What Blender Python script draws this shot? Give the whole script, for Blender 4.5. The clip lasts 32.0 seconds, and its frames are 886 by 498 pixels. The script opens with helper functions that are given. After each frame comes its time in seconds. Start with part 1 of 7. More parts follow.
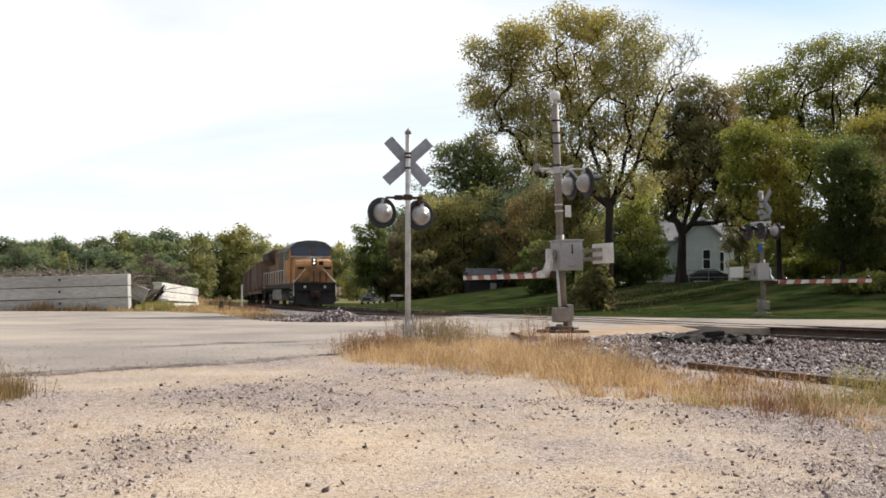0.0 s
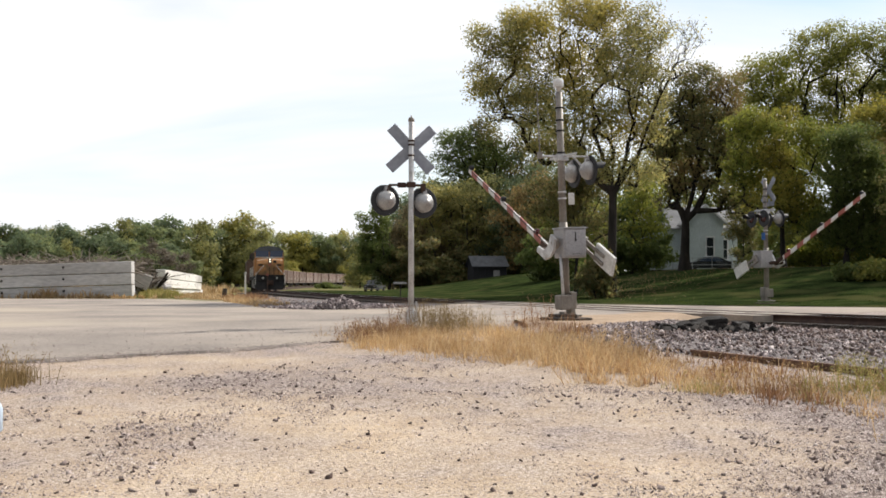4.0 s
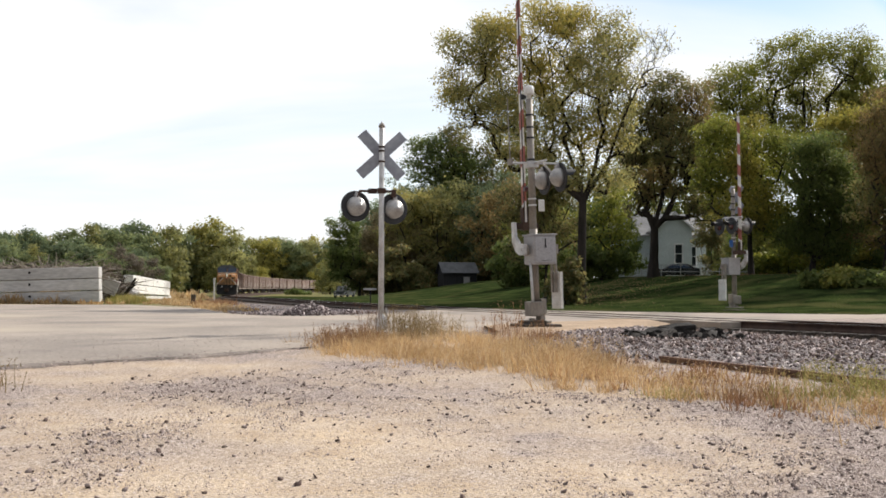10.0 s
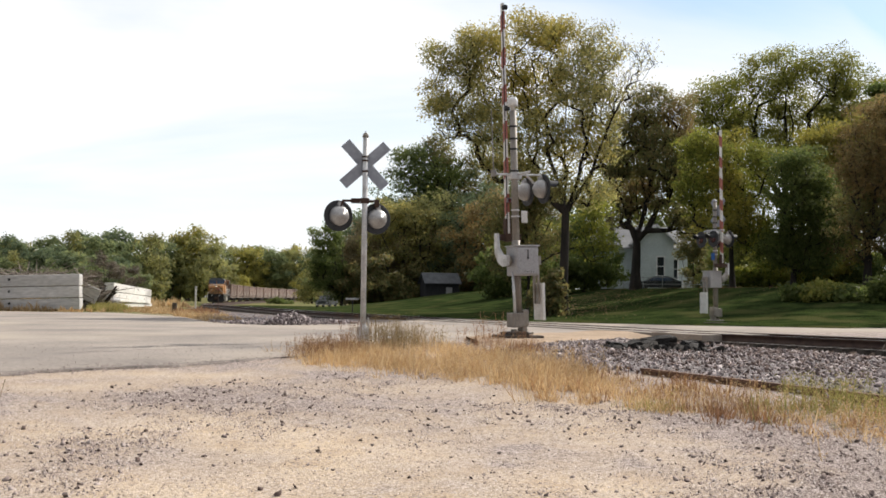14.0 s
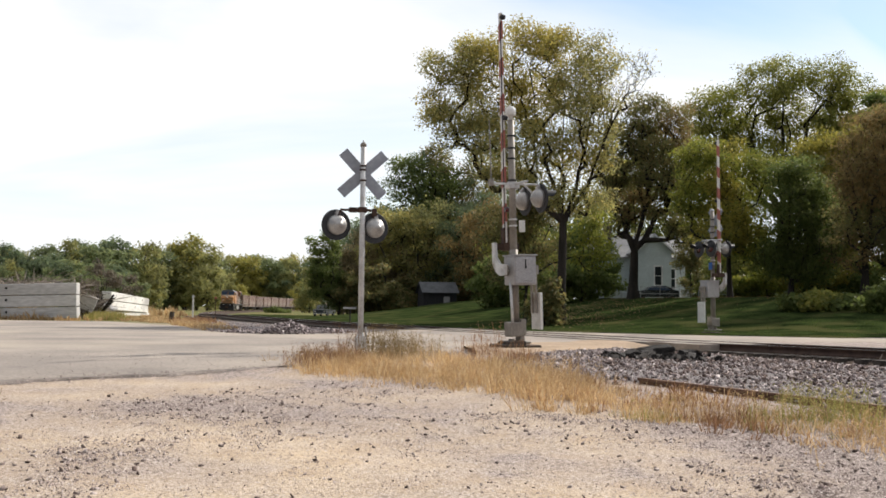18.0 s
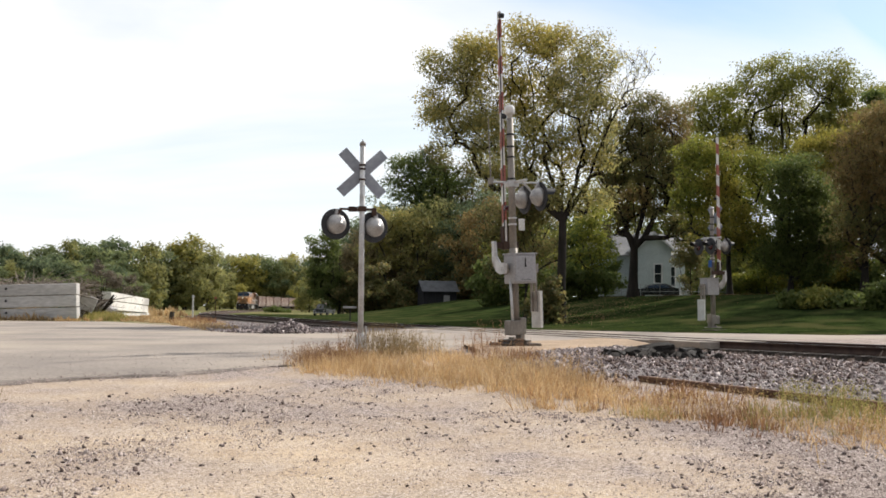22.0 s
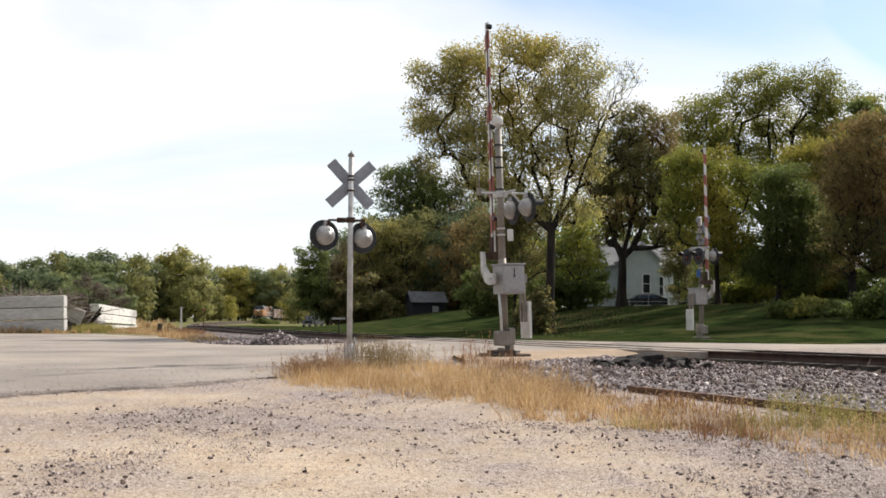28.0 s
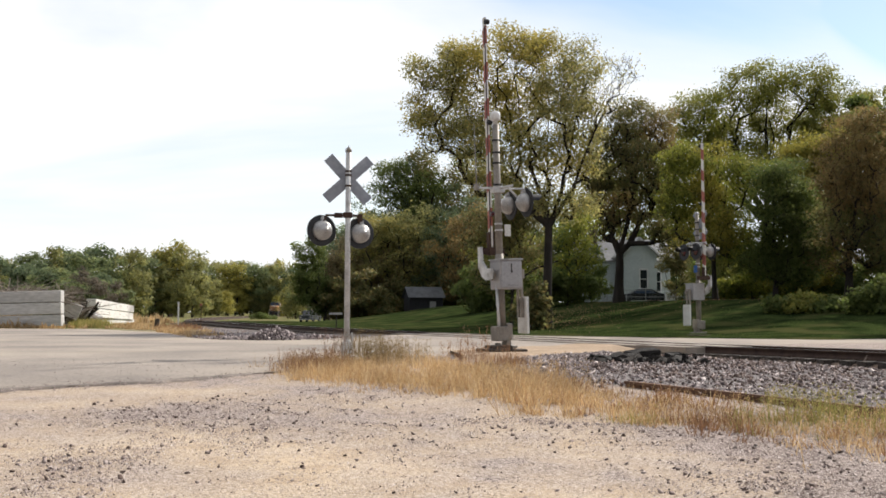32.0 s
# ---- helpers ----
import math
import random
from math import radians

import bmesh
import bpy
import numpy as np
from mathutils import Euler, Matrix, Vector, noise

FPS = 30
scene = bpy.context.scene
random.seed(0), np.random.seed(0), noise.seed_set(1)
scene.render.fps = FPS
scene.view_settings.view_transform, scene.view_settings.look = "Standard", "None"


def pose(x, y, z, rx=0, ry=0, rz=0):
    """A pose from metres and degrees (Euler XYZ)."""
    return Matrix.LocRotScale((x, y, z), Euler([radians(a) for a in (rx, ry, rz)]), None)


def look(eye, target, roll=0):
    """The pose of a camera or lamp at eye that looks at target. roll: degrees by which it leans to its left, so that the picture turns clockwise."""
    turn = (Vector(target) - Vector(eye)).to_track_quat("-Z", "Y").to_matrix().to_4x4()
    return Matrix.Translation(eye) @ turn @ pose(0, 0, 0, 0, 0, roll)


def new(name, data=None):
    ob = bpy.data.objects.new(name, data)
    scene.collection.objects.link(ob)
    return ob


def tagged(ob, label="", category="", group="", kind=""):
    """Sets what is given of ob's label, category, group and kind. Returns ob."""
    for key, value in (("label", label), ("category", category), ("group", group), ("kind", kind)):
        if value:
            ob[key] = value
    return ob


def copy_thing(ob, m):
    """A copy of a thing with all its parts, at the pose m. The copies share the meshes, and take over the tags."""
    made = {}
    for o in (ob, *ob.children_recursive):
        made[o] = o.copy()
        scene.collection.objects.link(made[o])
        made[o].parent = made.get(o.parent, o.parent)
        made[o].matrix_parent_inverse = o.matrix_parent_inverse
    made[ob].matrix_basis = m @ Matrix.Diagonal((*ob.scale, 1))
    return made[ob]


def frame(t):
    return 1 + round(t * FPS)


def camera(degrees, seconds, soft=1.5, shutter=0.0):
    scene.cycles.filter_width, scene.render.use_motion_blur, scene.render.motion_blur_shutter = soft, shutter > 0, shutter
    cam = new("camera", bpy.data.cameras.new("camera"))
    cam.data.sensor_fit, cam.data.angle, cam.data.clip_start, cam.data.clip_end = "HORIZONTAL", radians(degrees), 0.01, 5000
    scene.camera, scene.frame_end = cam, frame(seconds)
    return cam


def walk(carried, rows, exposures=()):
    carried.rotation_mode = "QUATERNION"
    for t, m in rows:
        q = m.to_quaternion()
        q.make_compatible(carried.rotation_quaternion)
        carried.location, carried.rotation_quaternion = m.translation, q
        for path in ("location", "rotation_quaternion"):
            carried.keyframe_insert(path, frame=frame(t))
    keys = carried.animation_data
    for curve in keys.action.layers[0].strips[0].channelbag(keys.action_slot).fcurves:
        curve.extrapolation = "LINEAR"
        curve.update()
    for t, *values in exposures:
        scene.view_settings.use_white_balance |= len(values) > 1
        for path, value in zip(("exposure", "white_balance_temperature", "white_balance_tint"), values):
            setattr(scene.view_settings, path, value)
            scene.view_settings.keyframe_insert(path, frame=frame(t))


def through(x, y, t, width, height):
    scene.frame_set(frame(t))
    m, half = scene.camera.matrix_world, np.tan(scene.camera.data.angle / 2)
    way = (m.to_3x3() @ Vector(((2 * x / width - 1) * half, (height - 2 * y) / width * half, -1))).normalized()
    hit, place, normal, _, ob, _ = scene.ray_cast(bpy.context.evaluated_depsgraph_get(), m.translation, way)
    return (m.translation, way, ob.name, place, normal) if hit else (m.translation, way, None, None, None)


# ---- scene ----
# ---- camera: stands still, turned by hand ----
EYE = (0.0, 0.0, 0.9)
# seconds, turn to the left, tilt up, lean to the left (degrees)
TURNS = [
    (0.0, 0.000, 2.406, -0.000), (0.5, -0.207, 2.454, 0.228), (1.0, -0.342, 2.517, 0.112), (1.5, -0.184, 2.463, 0.054),
    (2.0, -0.155, 2.195, 0.042), (2.5, -0.083, 2.124, 0.088), (3.0, 0.064, 1.986, 0.027), (3.5, 0.211, 1.874, 0.022),
    (5.5, -0.201, 1.431, -0.141), (6.0, -0.303, 1.606, -0.200), (6.5, -0.431, 1.836, 0.127), (7.0, -0.679, 1.938, -0.088),
    (7.5, -0.608, 1.931, 0.022), (8.0, -0.614, 1.970, 0.181), (8.5, -0.894, 1.978, 0.178), (9.0, -1.082, 1.978, 0.185),
    (9.5, -1.116, 2.016, 0.219), (10.0, -1.405, 2.077, 0.138), (10.5, -1.619, 2.139, 0.350), (11.0, -1.640, 2.237, 0.668),
    (11.5, -1.709, 2.331, 0.632), (12.0, -1.718, 2.420, 0.647), (12.5, -1.672, 2.412, 0.618), (13.0, -1.862, 2.457, 0.658),
    (13.5, -1.999, 2.502, 0.645), (14.0, -2.315, 2.637, 0.626), (14.5, -2.469, 2.822, 0.563), (16.5, -2.375, 3.014, 0.695),
    (17.0, -2.327, 3.060, 0.682), (17.5, -2.416, 3.087, 0.564), (18.0, -2.434, 3.127, 0.701), (18.5, -2.383, 3.128, 0.621),
    (19.0, -2.364, 3.130, 0.629), (19.5, -2.400, 3.101, 0.543), (20.0, -2.479, 3.054, 0.260), (20.5, -2.239, 2.946, 0.224),
    (21.0, -2.145, 2.960, 0.442), (21.5, -2.295, 3.023, 0.501), (22.0, -2.449, 3.063, 0.447), (22.5, -2.620, 3.041, 0.256),
    (23.0, -2.711, 3.087, 0.378), (23.5, -2.772, 3.168, 0.449), (24.0, -3.068, 3.170, 0.244), (24.5, -3.162, 3.225, 0.346),
    (25.0, -3.100, 3.442, 0.325), (25.5, -3.069, 3.603, 0.536), (27.5, -3.024, 3.665, 0.446), (28.0, -3.042, 3.636, 0.216),
    (28.5, -3.067, 3.584, 0.182), (29.0, -3.013, 3.554, 0.248), (29.5, -3.041, 3.563, 0.277), (30.0, -3.062, 3.544, 0.208),
    (30.5, -3.078, 3.554, 0.343), (31.0, -3.153, 3.531, 0.439), (31.5, -3.166, 3.457, 0.343), (32.0, -3.184, 3.386, 0.250),
]
cam = camera(44.51, 32.0, soft=1.7)
PATH = [(t, pose(*EYE, 90 + b, 0, a) @ pose(0, 0, 0, 0, 0, c)) for t, a, b, c in TURNS]
walk(cam, PATH)

# ---- world and sun ----
SUN_DIR = Vector((0.72, 0.69, 0.72)).normalized()
world = bpy.data.worlds.new("world")
scene.world = world
world.use_nodes = True
wn, wl = world.node_tree.nodes, world.node_tree.links
sky = wn.new("ShaderNodeTexSky")
sky.sky_type, sky.sun_disc = "NISHITA", False
sky.sun_elevation = math.asin(SUN_DIR.z)
sky.sun_rotation = math.atan2(SUN_DIR.x, SUN_DIR.y)
sky.dust_density = 0.25
coord = wn.new("ShaderNodeTexCoord")
split = wn.new("ShaderNodeSeparateXYZ")
wl.new(coord.outputs["Generated"], split.inputs[0])


def wmath(op, a, b=0.0):
    n = wn.new("ShaderNodeMath")
    n.operation = op
    for k, v in enumerate((a, b)):
        if isinstance(v, (int, float)):
            n.inputs[k].default_value = v
        else:
            wl.new(v, n.inputs[k])
    return n.outputs[0]


lift = wmath("ADD", wmath("MAXIMUM", split.outputs[2], 0.0), 0.22)
flat = wn.new("ShaderNodeCombineXYZ")
wl.new(wmath("DIVIDE", split.outputs[0], lift), flat.inputs[0])
wl.new(wmath("DIVIDE", split.outputs[1], lift), flat.inputs[1])
cloud = wn.new("ShaderNodeTexNoise")
cloud.inputs["Scale"].default_value, cloud.inputs["Detail"].default_value = 0.75, 7.0
cloud.inputs["Roughness"].default_value, cloud.inputs["Distortion"].default_value = 0.52, 0.5
shift = wn.new("ShaderNodeMapping")
shift.inputs["Location"].default_value = (3.1, 1.7, 0.4)
shift.inputs["Scale"].default_value = (0.55, 1.1, 1.0)
wl.new(flat.outputs[0], shift.inputs[0])
wl.new(shift.outputs[0], cloud.inputs["Vector"])
ramp = wn.new("ShaderNodeValToRGB")
ramp.color_ramp.elements[0].position, ramp.color_ramp.elements[0].color = 0.33, (0.10, 0.10, 0.10, 1)
ramp.color_ramp.elements[1].position, ramp.color_ramp.elements[1].color = 0.55, (1, 1, 1, 1)
# the veil thins upwards and thickens towards the horizon
thin = wn.new("ShaderNodeMapRange")
thin.inputs[1].default_value, thin.inputs[2].default_value, thin.inputs[3].default_value, thin.inputs[4].default_value = 0.03, 0.27, 0.06, -0.03
wl.new(split.outputs[2], thin.inputs[0])
veil_fac = wmath("ADD", cloud.outputs["Fac"], thin.outputs[0])
for way, near, deep in (((0.455, 0.847, 0.282), 0.9950, 0.52), ((-0.225, 0.935, 0.275), 0.9935, 0.10)):
    toward_gap = wn.new("ShaderNodeVectorMath")
    toward_gap.operation = "DOT_PRODUCT"
    toward_gap.inputs[1].default_value = Vector(way).normalized()
    wl.new(coord.outputs["Generated"], toward_gap.inputs[0])
    opening = wn.new("ShaderNodeMapRange")
    opening.interpolation_type = "SMOOTHSTEP"
    opening.inputs[1].default_value, opening.inputs[2].default_value, opening.inputs[4].default_value = near, 1.0, deep
    wl.new(toward_gap.outputs["Value"], opening.inputs[0])
    veil_fac = wmath("SUBTRACT", veil_fac, opening.outputs[0])
wl.new(veil_fac, ramp.inputs[0])
dim = wn.new("ShaderNodeMix")
dim.data_type, dim.blend_type = "RGBA", "MULTIPLY"
dim.inputs[0].default_value = 1.0
dim.inputs[7].default_value = (0.13, 0.13, 0.13, 1)
wl.new(sky.outputs[0], dim.inputs[6])
mixs = wn.new("ShaderNodeMix")
mixs.data_type = "RGBA"
wl.new(ramp.outputs[0], mixs.inputs[0])
wl.new(dim.outputs[2], mixs.inputs[6])
# thin cloud scatters forward: it is brightest on the sun's side of the sky
toward = wn.new("ShaderNodeVectorMath")
toward.operation = "DOT_PRODUCT"
toward.inputs[1].default_value = SUN_DIR
wl.new(coord.outputs["Generated"], toward.inputs[0])
bright = wn.new("ShaderNodeMapRange")
bright.interpolation_type = "SMOOTHSTEP"
bright.inputs[1].default_value, bright.inputs[2].default_value = -0.35, 0.45
bright.inputs[3].default_value, bright.inputs[4].default_value = 0.36, 1.0
wl.new(toward.outputs["Value"], bright.inputs[0])
veil = wn.new("ShaderNodeMix")
veil.data_type, veil.blend_type = "RGBA", "MULTIPLY"
veil.inputs[0].default_value = 1.0
veil.inputs[6].default_value = (0.97, 0.98, 1.0, 1)
wl.new(bright.outputs[0], veil.inputs[7])
wl.new(veil.outputs[2], mixs.inputs[7])
wl.new(mixs.outputs[2], wn["Background"].inputs[0])
wn["Background"].inputs[1].default_value = 1.0
sun = new("sun", bpy.data.lights.new("sun", "SUN"))
sun.data.energy, sun.data.angle, sun.data.color = 5.0, radians(1.6), (1.0, 0.925, 0.825)
sun.matrix_world = look(SUN_DIR * 100, (0, 0, 0))
scene.view_settings.exposure = 0.12


# ---- materials ----
def mat(name, base, rough=0.8, metal=0.0, dark=None, scale=3.0, fine=40.0, bump=0.2, depth=0.01, stain=None, stain_at=0.62,
        spec=0.3, vary=0.0, stretch=(1, 1, 1), glow=0.0):
    """A surface with grain, blotches and, where asked for, stains; vary: a change from piece to piece."""
    m = bpy.data.materials.new(name)
    m.use_nodes = True
    n, l = m.node_tree.nodes, m.node_tree.links
    b = n["Principled BSDF"]
    tc = n.new("ShaderNodeTexCoord")
    mp = n.new("ShaderNodeMapping")
    mp.inputs["Scale"].default_value = stretch
    l.new(tc.outputs["Object"], mp.inputs[0])

    def noise_node(sc, detail):
        t = n.new("ShaderNodeTexNoise")
        t.inputs["Scale"].default_value, t.inputs["Detail"].default_value = sc, detail
        l.new(mp.outputs[0], t.inputs["Vector"])
        return t

    def mixed(fac, a, c, lo=0.4, hi=0.6):
        r = n.new("ShaderNodeMapRange")
        r.inputs[1].default_value, r.inputs[2].default_value = lo, hi
        l.new(fac, r.inputs[0])
        x = n.new("ShaderNodeMix")
        x.data_type = "RGBA"
        l.new(r.outputs[0], x.inputs[0])
        for k, v in ((6, a), (7, c)):
            if isinstance(v, tuple):
                x.inputs[k].default_value = (*v, 1)
            else:
                l.new(v, x.inputs[k])
        return x.outputs[2]

    dark = dark or tuple(0.7 * v for v in base)
    big, small = noise_node(scale, 4), noise_node(fine, 3)
    colour = mixed(big.outputs["Fac"], dark, base, 0.35, 0.62)
    shade = mixed(small.outputs["Fac"], (0.78, 0.78, 0.78), (1.12, 1.12, 1.12), 0.3, 0.7)
    mul = n.new("ShaderNodeMix")
    mul.data_type, mul.blend_type = "RGBA", "MULTIPLY"
    mul.inputs[0].default_value = 1.0
    l.new(colour, mul.inputs[6])
    l.new(shade, mul.inputs[7])
    colour = mul.outputs[2]
    if stain:
        third = noise_node(scale * 0.37, 6)
        colour = mixed(third.outputs["Fac"], colour, stain, stain_at - 0.06, stain_at + 0.06)
    if vary:
        info = n.new("ShaderNodeObjectInfo")
        hsv = n.new("ShaderNodeHueSaturation")
        mr = n.new("ShaderNodeMapRange")
        mr.inputs[3].default_value, mr.inputs[4].default_value = 1 - vary, 1 + vary
        l.new(info.outputs["Random"], mr.inputs[0])
        l.new(mr.outputs[0], hsv.inputs["Value"])
        l.new(colour, hsv.inputs["Color"])
        colour = hsv.outputs[0]
    l.new(colour, b.inputs["Base Color"])
    rr = n.new("ShaderNodeMapRange")
    rr.inputs[3].default_value, rr.inputs[4].default_value = max(rough - 0.1, 0.03), min(rough + 0.1, 1)
    l.new(small.outputs["Fac"], rr.inputs[0])
    l.new(rr.outputs[0], b.inputs["Roughness"])
    b.inputs["Metallic"].default_value = metal
    b.inputs["Specular IOR Level"].default_value = spec
    if bump:
        bp = n.new("ShaderNodeBump")
        bp.inputs["Strength"].default_value, bp.inputs["Distance"].default_value = bump, depth
        l.new(small.outputs["Fac"], bp.inputs["Height"])
        l.new(bp.outputs[0], b.inputs["Normal"])
    if glow:
        l.new(colour, b.inputs["Emission Color"])
        b.inputs["Emission Strength"].default_value = glow
    return m


def leaf_mat(name, colours, through=0.5, rough=0.6):
    """Leaves: each one takes its own colour from the list, and lets some light through."""
    m = bpy.data.materials.new(name)
    m.use_nodes = True
    n, l = m.node_tree.nodes, m.node_tree.links
    b, out = n["Principled BSDF"], n["Material Output"]
    geo = n.new("ShaderNodeNewGeometry")
    r = n.new("ShaderNodeValToRGB")
    e = r.color_ramp.elements
    while len(e) < len(colours):
        e.new(0.5)
    for k, c in enumerate(colours):
        e[k].position, e[k].color = k / max(len(colours) - 1, 1), (*c, 1)
    l.new(geo.outputs["Random Per Island"], r.inputs[0])
    tc = n.new("ShaderNodeTexCoord")
    big = n.new("ShaderNodeTexNoise")
    big.inputs["Scale"].default_value = 0.45
    l.new(tc.outputs["Object"], big.inputs["Vector"])
    mr = n.new("ShaderNodeMapRange")
    mr.inputs[1].default_value, mr.inputs[2].default_value, mr.inputs[3].default_value, mr.inputs[4].default_value = 0.3, 0.7, 0.75, 1.25
    l.new(big.outputs["Fac"], mr.inputs[0])
    hsv = n.new("ShaderNodeHueSaturation")
    l.new(r.outputs[0], hsv.inputs["Color"])
    l.new(mr.outputs[0], hsv.inputs["Value"])
    l.new(hsv.outputs[0], b.inputs["Base Color"])
    b.inputs["Roughness"].default_value, b.inputs["Specular IOR Level"].default_value = rough, 0.12
    tr = n.new("ShaderNodeBsdfTranslucent")
    glow = n.new("ShaderNodeHueSaturation")
    glow.inputs["Saturation"].default_value, glow.inputs["Value"].default_value = 1.05, 1.5
    l.new(hsv.outputs[0], glow.inputs["Color"])
    l.new(glow.outputs[0], tr.inputs[0])
    mx = n.new("ShaderNodeMixShader")
    mx.inputs[0].default_value = through
    l.new(b.outputs[0], mx.inputs[1])
    l.new(tr.outputs[0], mx.inputs[2])
    l.new(mx.outputs[0], out.inputs[0])
    return m


def glass_mat(name, tint=(0.03, 0.035, 0.04), rough=0.08):
    m = bpy.data.materials.new(name)
    m.use_nodes = True
    b = m.node_tree.nodes["Principled BSDF"]
    b.inputs["Base Color"].default_value = (*tint, 1)
    b.inputs["Roughness"].default_value, b.inputs["Specular IOR Level"].default_value = rough, 0.7
    return m


M = {
    "sand": None,
    "asphalt": mat("worn_asphalt", (0.372, 0.322, 0.277), 0.9, dark=(0.252, 0.221, 0.198), scale=0.3, fine=18, bump=0.3, stain=(0.41, 0.35, 0.285), stain_at=0.57, spec=0.08),
    "lawn": mat("lawn_grass", (0.040, 0.056, 0.018), 0.95, dark=(0.014, 0.022, 0.008), scale=0.9, fine=11, bump=0.9, depth=0.06, stain=(0.062, 0.064, 0.025), stain_at=0.58, spec=0.0),
    "edge_shade": mat("shaded_edge_dark", (0.25, 0.21, 0.18), 0.9, dark=(0.10, 0.083, 0.074), scale=1.6, fine=20),
    "ballast": mat("ballast_stone", (0.34, 0.30, 0.29), 0.9, dark=(0.20, 0.17, 0.17), scale=6, fine=60, vary=0.3),
    "ballast_bed": mat("ballast_bed", (0.24, 0.21, 0.20), 0.95, dark=(0.11, 0.095, 0.095), scale=9, fine=35, bump=0.9, depth=0.05),
    "bank": mat("oily_brown_bank", (0.10, 0.070, 0.053), 0.95, dark=(0.055, 0.039, 0.031), scale=5, fine=25, bump=0.9, depth=0.05, spec=0.1),
    "rail": mat("rusty_rail", (0.082, 0.050, 0.037), 0.85, metal=0.1, dark=(0.052, 0.032, 0.025), scale=5, fine=50),
    "railtop": mat("polished_railhead", (0.55, 0.54, 0.52), 0.3, metal=1.0, scale=8, fine=60, bump=0.05),
    "tie": mat("weathered_tie", (0.10, 0.083, 0.07), 0.9, dark=(0.045, 0.037, 0.031), scale=4, fine=30, stretch=(1, 6, 6), bump=0.6, vary=0.25),
    "concrete": mat("weathered_concrete", (0.42, 0.40, 0.37), 0.9, dark=(0.30, 0.285, 0.265), scale=1.2, fine=25, stain=(0.2, 0.19, 0.18), vary=0.1),
    "stained": mat("brown_stained_concrete", (0.085, 0.064, 0.05), 0.9, dark=(0.045, 0.034, 0.028), scale=2.5, fine=25),
    "galv": mat("galvanised_steel", (0.64, 0.635, 0.63), 0.5, metal=0.2, dark=(0.44, 0.43, 0.42), scale=3, fine=45, bump=0.08, stain=(0.30, 0.25, 0.20), stain_at=0.68),
    "boxgrey": mat("dull_box_grey", (0.39, 0.38, 0.385), 0.5, metal=0.25, dark=(0.34, 0.325, 0.32), scale=1.2, fine=40, bump=0.06, stain=(0.25, 0.22, 0.19), stain_at=0.72),
    "dirty_pole": mat("dirty_aluminium_pole", (0.31, 0.28, 0.245), 0.6, metal=0.2, dark=(0.20, 0.175, 0.15), scale=2.5, fine=40, stain=(0.16, 0.13, 0.10), stain_at=0.6, stretch=(1, 1, 0.4)),
    "silver": mat("silver_paint", (0.45, 0.44, 0.43), 0.45, metal=0.5, dark=(0.34, 0.33, 0.32), scale=4, fine=40, bump=0.06),
    "sign_back": mat("bare_aluminium_sign_back", (0.33, 0.35, 0.395), 0.5, metal=0.3, dark=(0.27, 0.285, 0.325), scale=2, fine=7, bump=0.03),
    "white": mat("white_paint", (0.74, 0.73, 0.70), 0.55, dark=(0.62, 0.60, 0.56), scale=3, fine=40, bump=0.06),
    "red": mat("faded_red_band", (0.36, 0.125, 0.095), 0.55, dark=(0.28, 0.095, 0.075), scale=5, fine=40, bump=0.05),
    "black": mat("black_paint", (0.022, 0.022, 0.024), 0.6, scale=4, fine=40, bump=0.08),
    "disc": mat("faded_black_disc", (0.045, 0.046, 0.05), 0.6, dark=(0.03, 0.031, 0.033), scale=4, fine=40, bump=0.05),
    "redlens": mat("red_lens", (0.07, 0.006, 0.008), 0.2, scale=20, fine=80, bump=0.05, spec=0.6),
    "oldrust": mat("flaking_rust", (0.21, 0.12, 0.075), 0.9, dark=(0.12, 0.07, 0.05), scale=4, fine=30, bump=0.4),
    "jug": mat("pale_blue_plastic", (0.50, 0.60, 0.72), 0.4, scale=4, fine=30, bump=0.03),
    "bark": mat("tree_bark", (0.042, 0.034, 0.028), 0.95, dark=(0.02, 0.017, 0.014), scale=3, fine=14, bump=0.9, depth=0.03, stretch=(1, 1, 0.25)),
}


# ---- shapes ----
def ground_z(x, y):
    """Height of the ground: the lot dips towards the near side, the lawn climbs to the houses."""
    s = min(max((y - 4) / 15, 0), 1)
    z = -0.35 * (1 - s * s * (3 - 2 * s))
    n = right_of_track(x, y)
    if n > 5:
        k = min(max((n - 5.5 - 11 * min(max((y - 105) / 30, 0), 1)) / 27, 0), 1)
        z += 2.75 * min(k * k * (3 - 2 * k), 0.56 + 0.08 * k) * min(max((175 - y) / 45, 0), 1) * min(max((y - 37) / 14, 0), 1)
    if abs(n) < 4.8 and (y < 29 or y > 44):
        k = min(max((4.8 - abs(n)) / 3.2, 0), 1)
        z -= 0.36 * k * k * (3 - 2 * k) * max(min((29 - y) / 2.4, 1), min((y - 44) / 2.4, 1))
    if y > 90:
        z -= 0.6 * min((y - 90) / 60, 1)
    return z


LINE = [(26.5, -19), (18.6, 2), (12.5, 18), (9.1, 26.8), (6.5, 33.5), (1.6, 46), (-2.3, 55.5), (-5.6, 65.5), (-8.8, 76), (-11.8, 86.5), (-16.6, 105),
        (-22.2, 131), (-26.8, 153), (-31.2, 181), (-33.8, 201), (-36.4, 226), (-38.4, 258), (-39.6, 292), (-39.0, 335), (-36.6, 380), (-31, 430),
        (-20, 490), (-2, 560), (25, 640)]


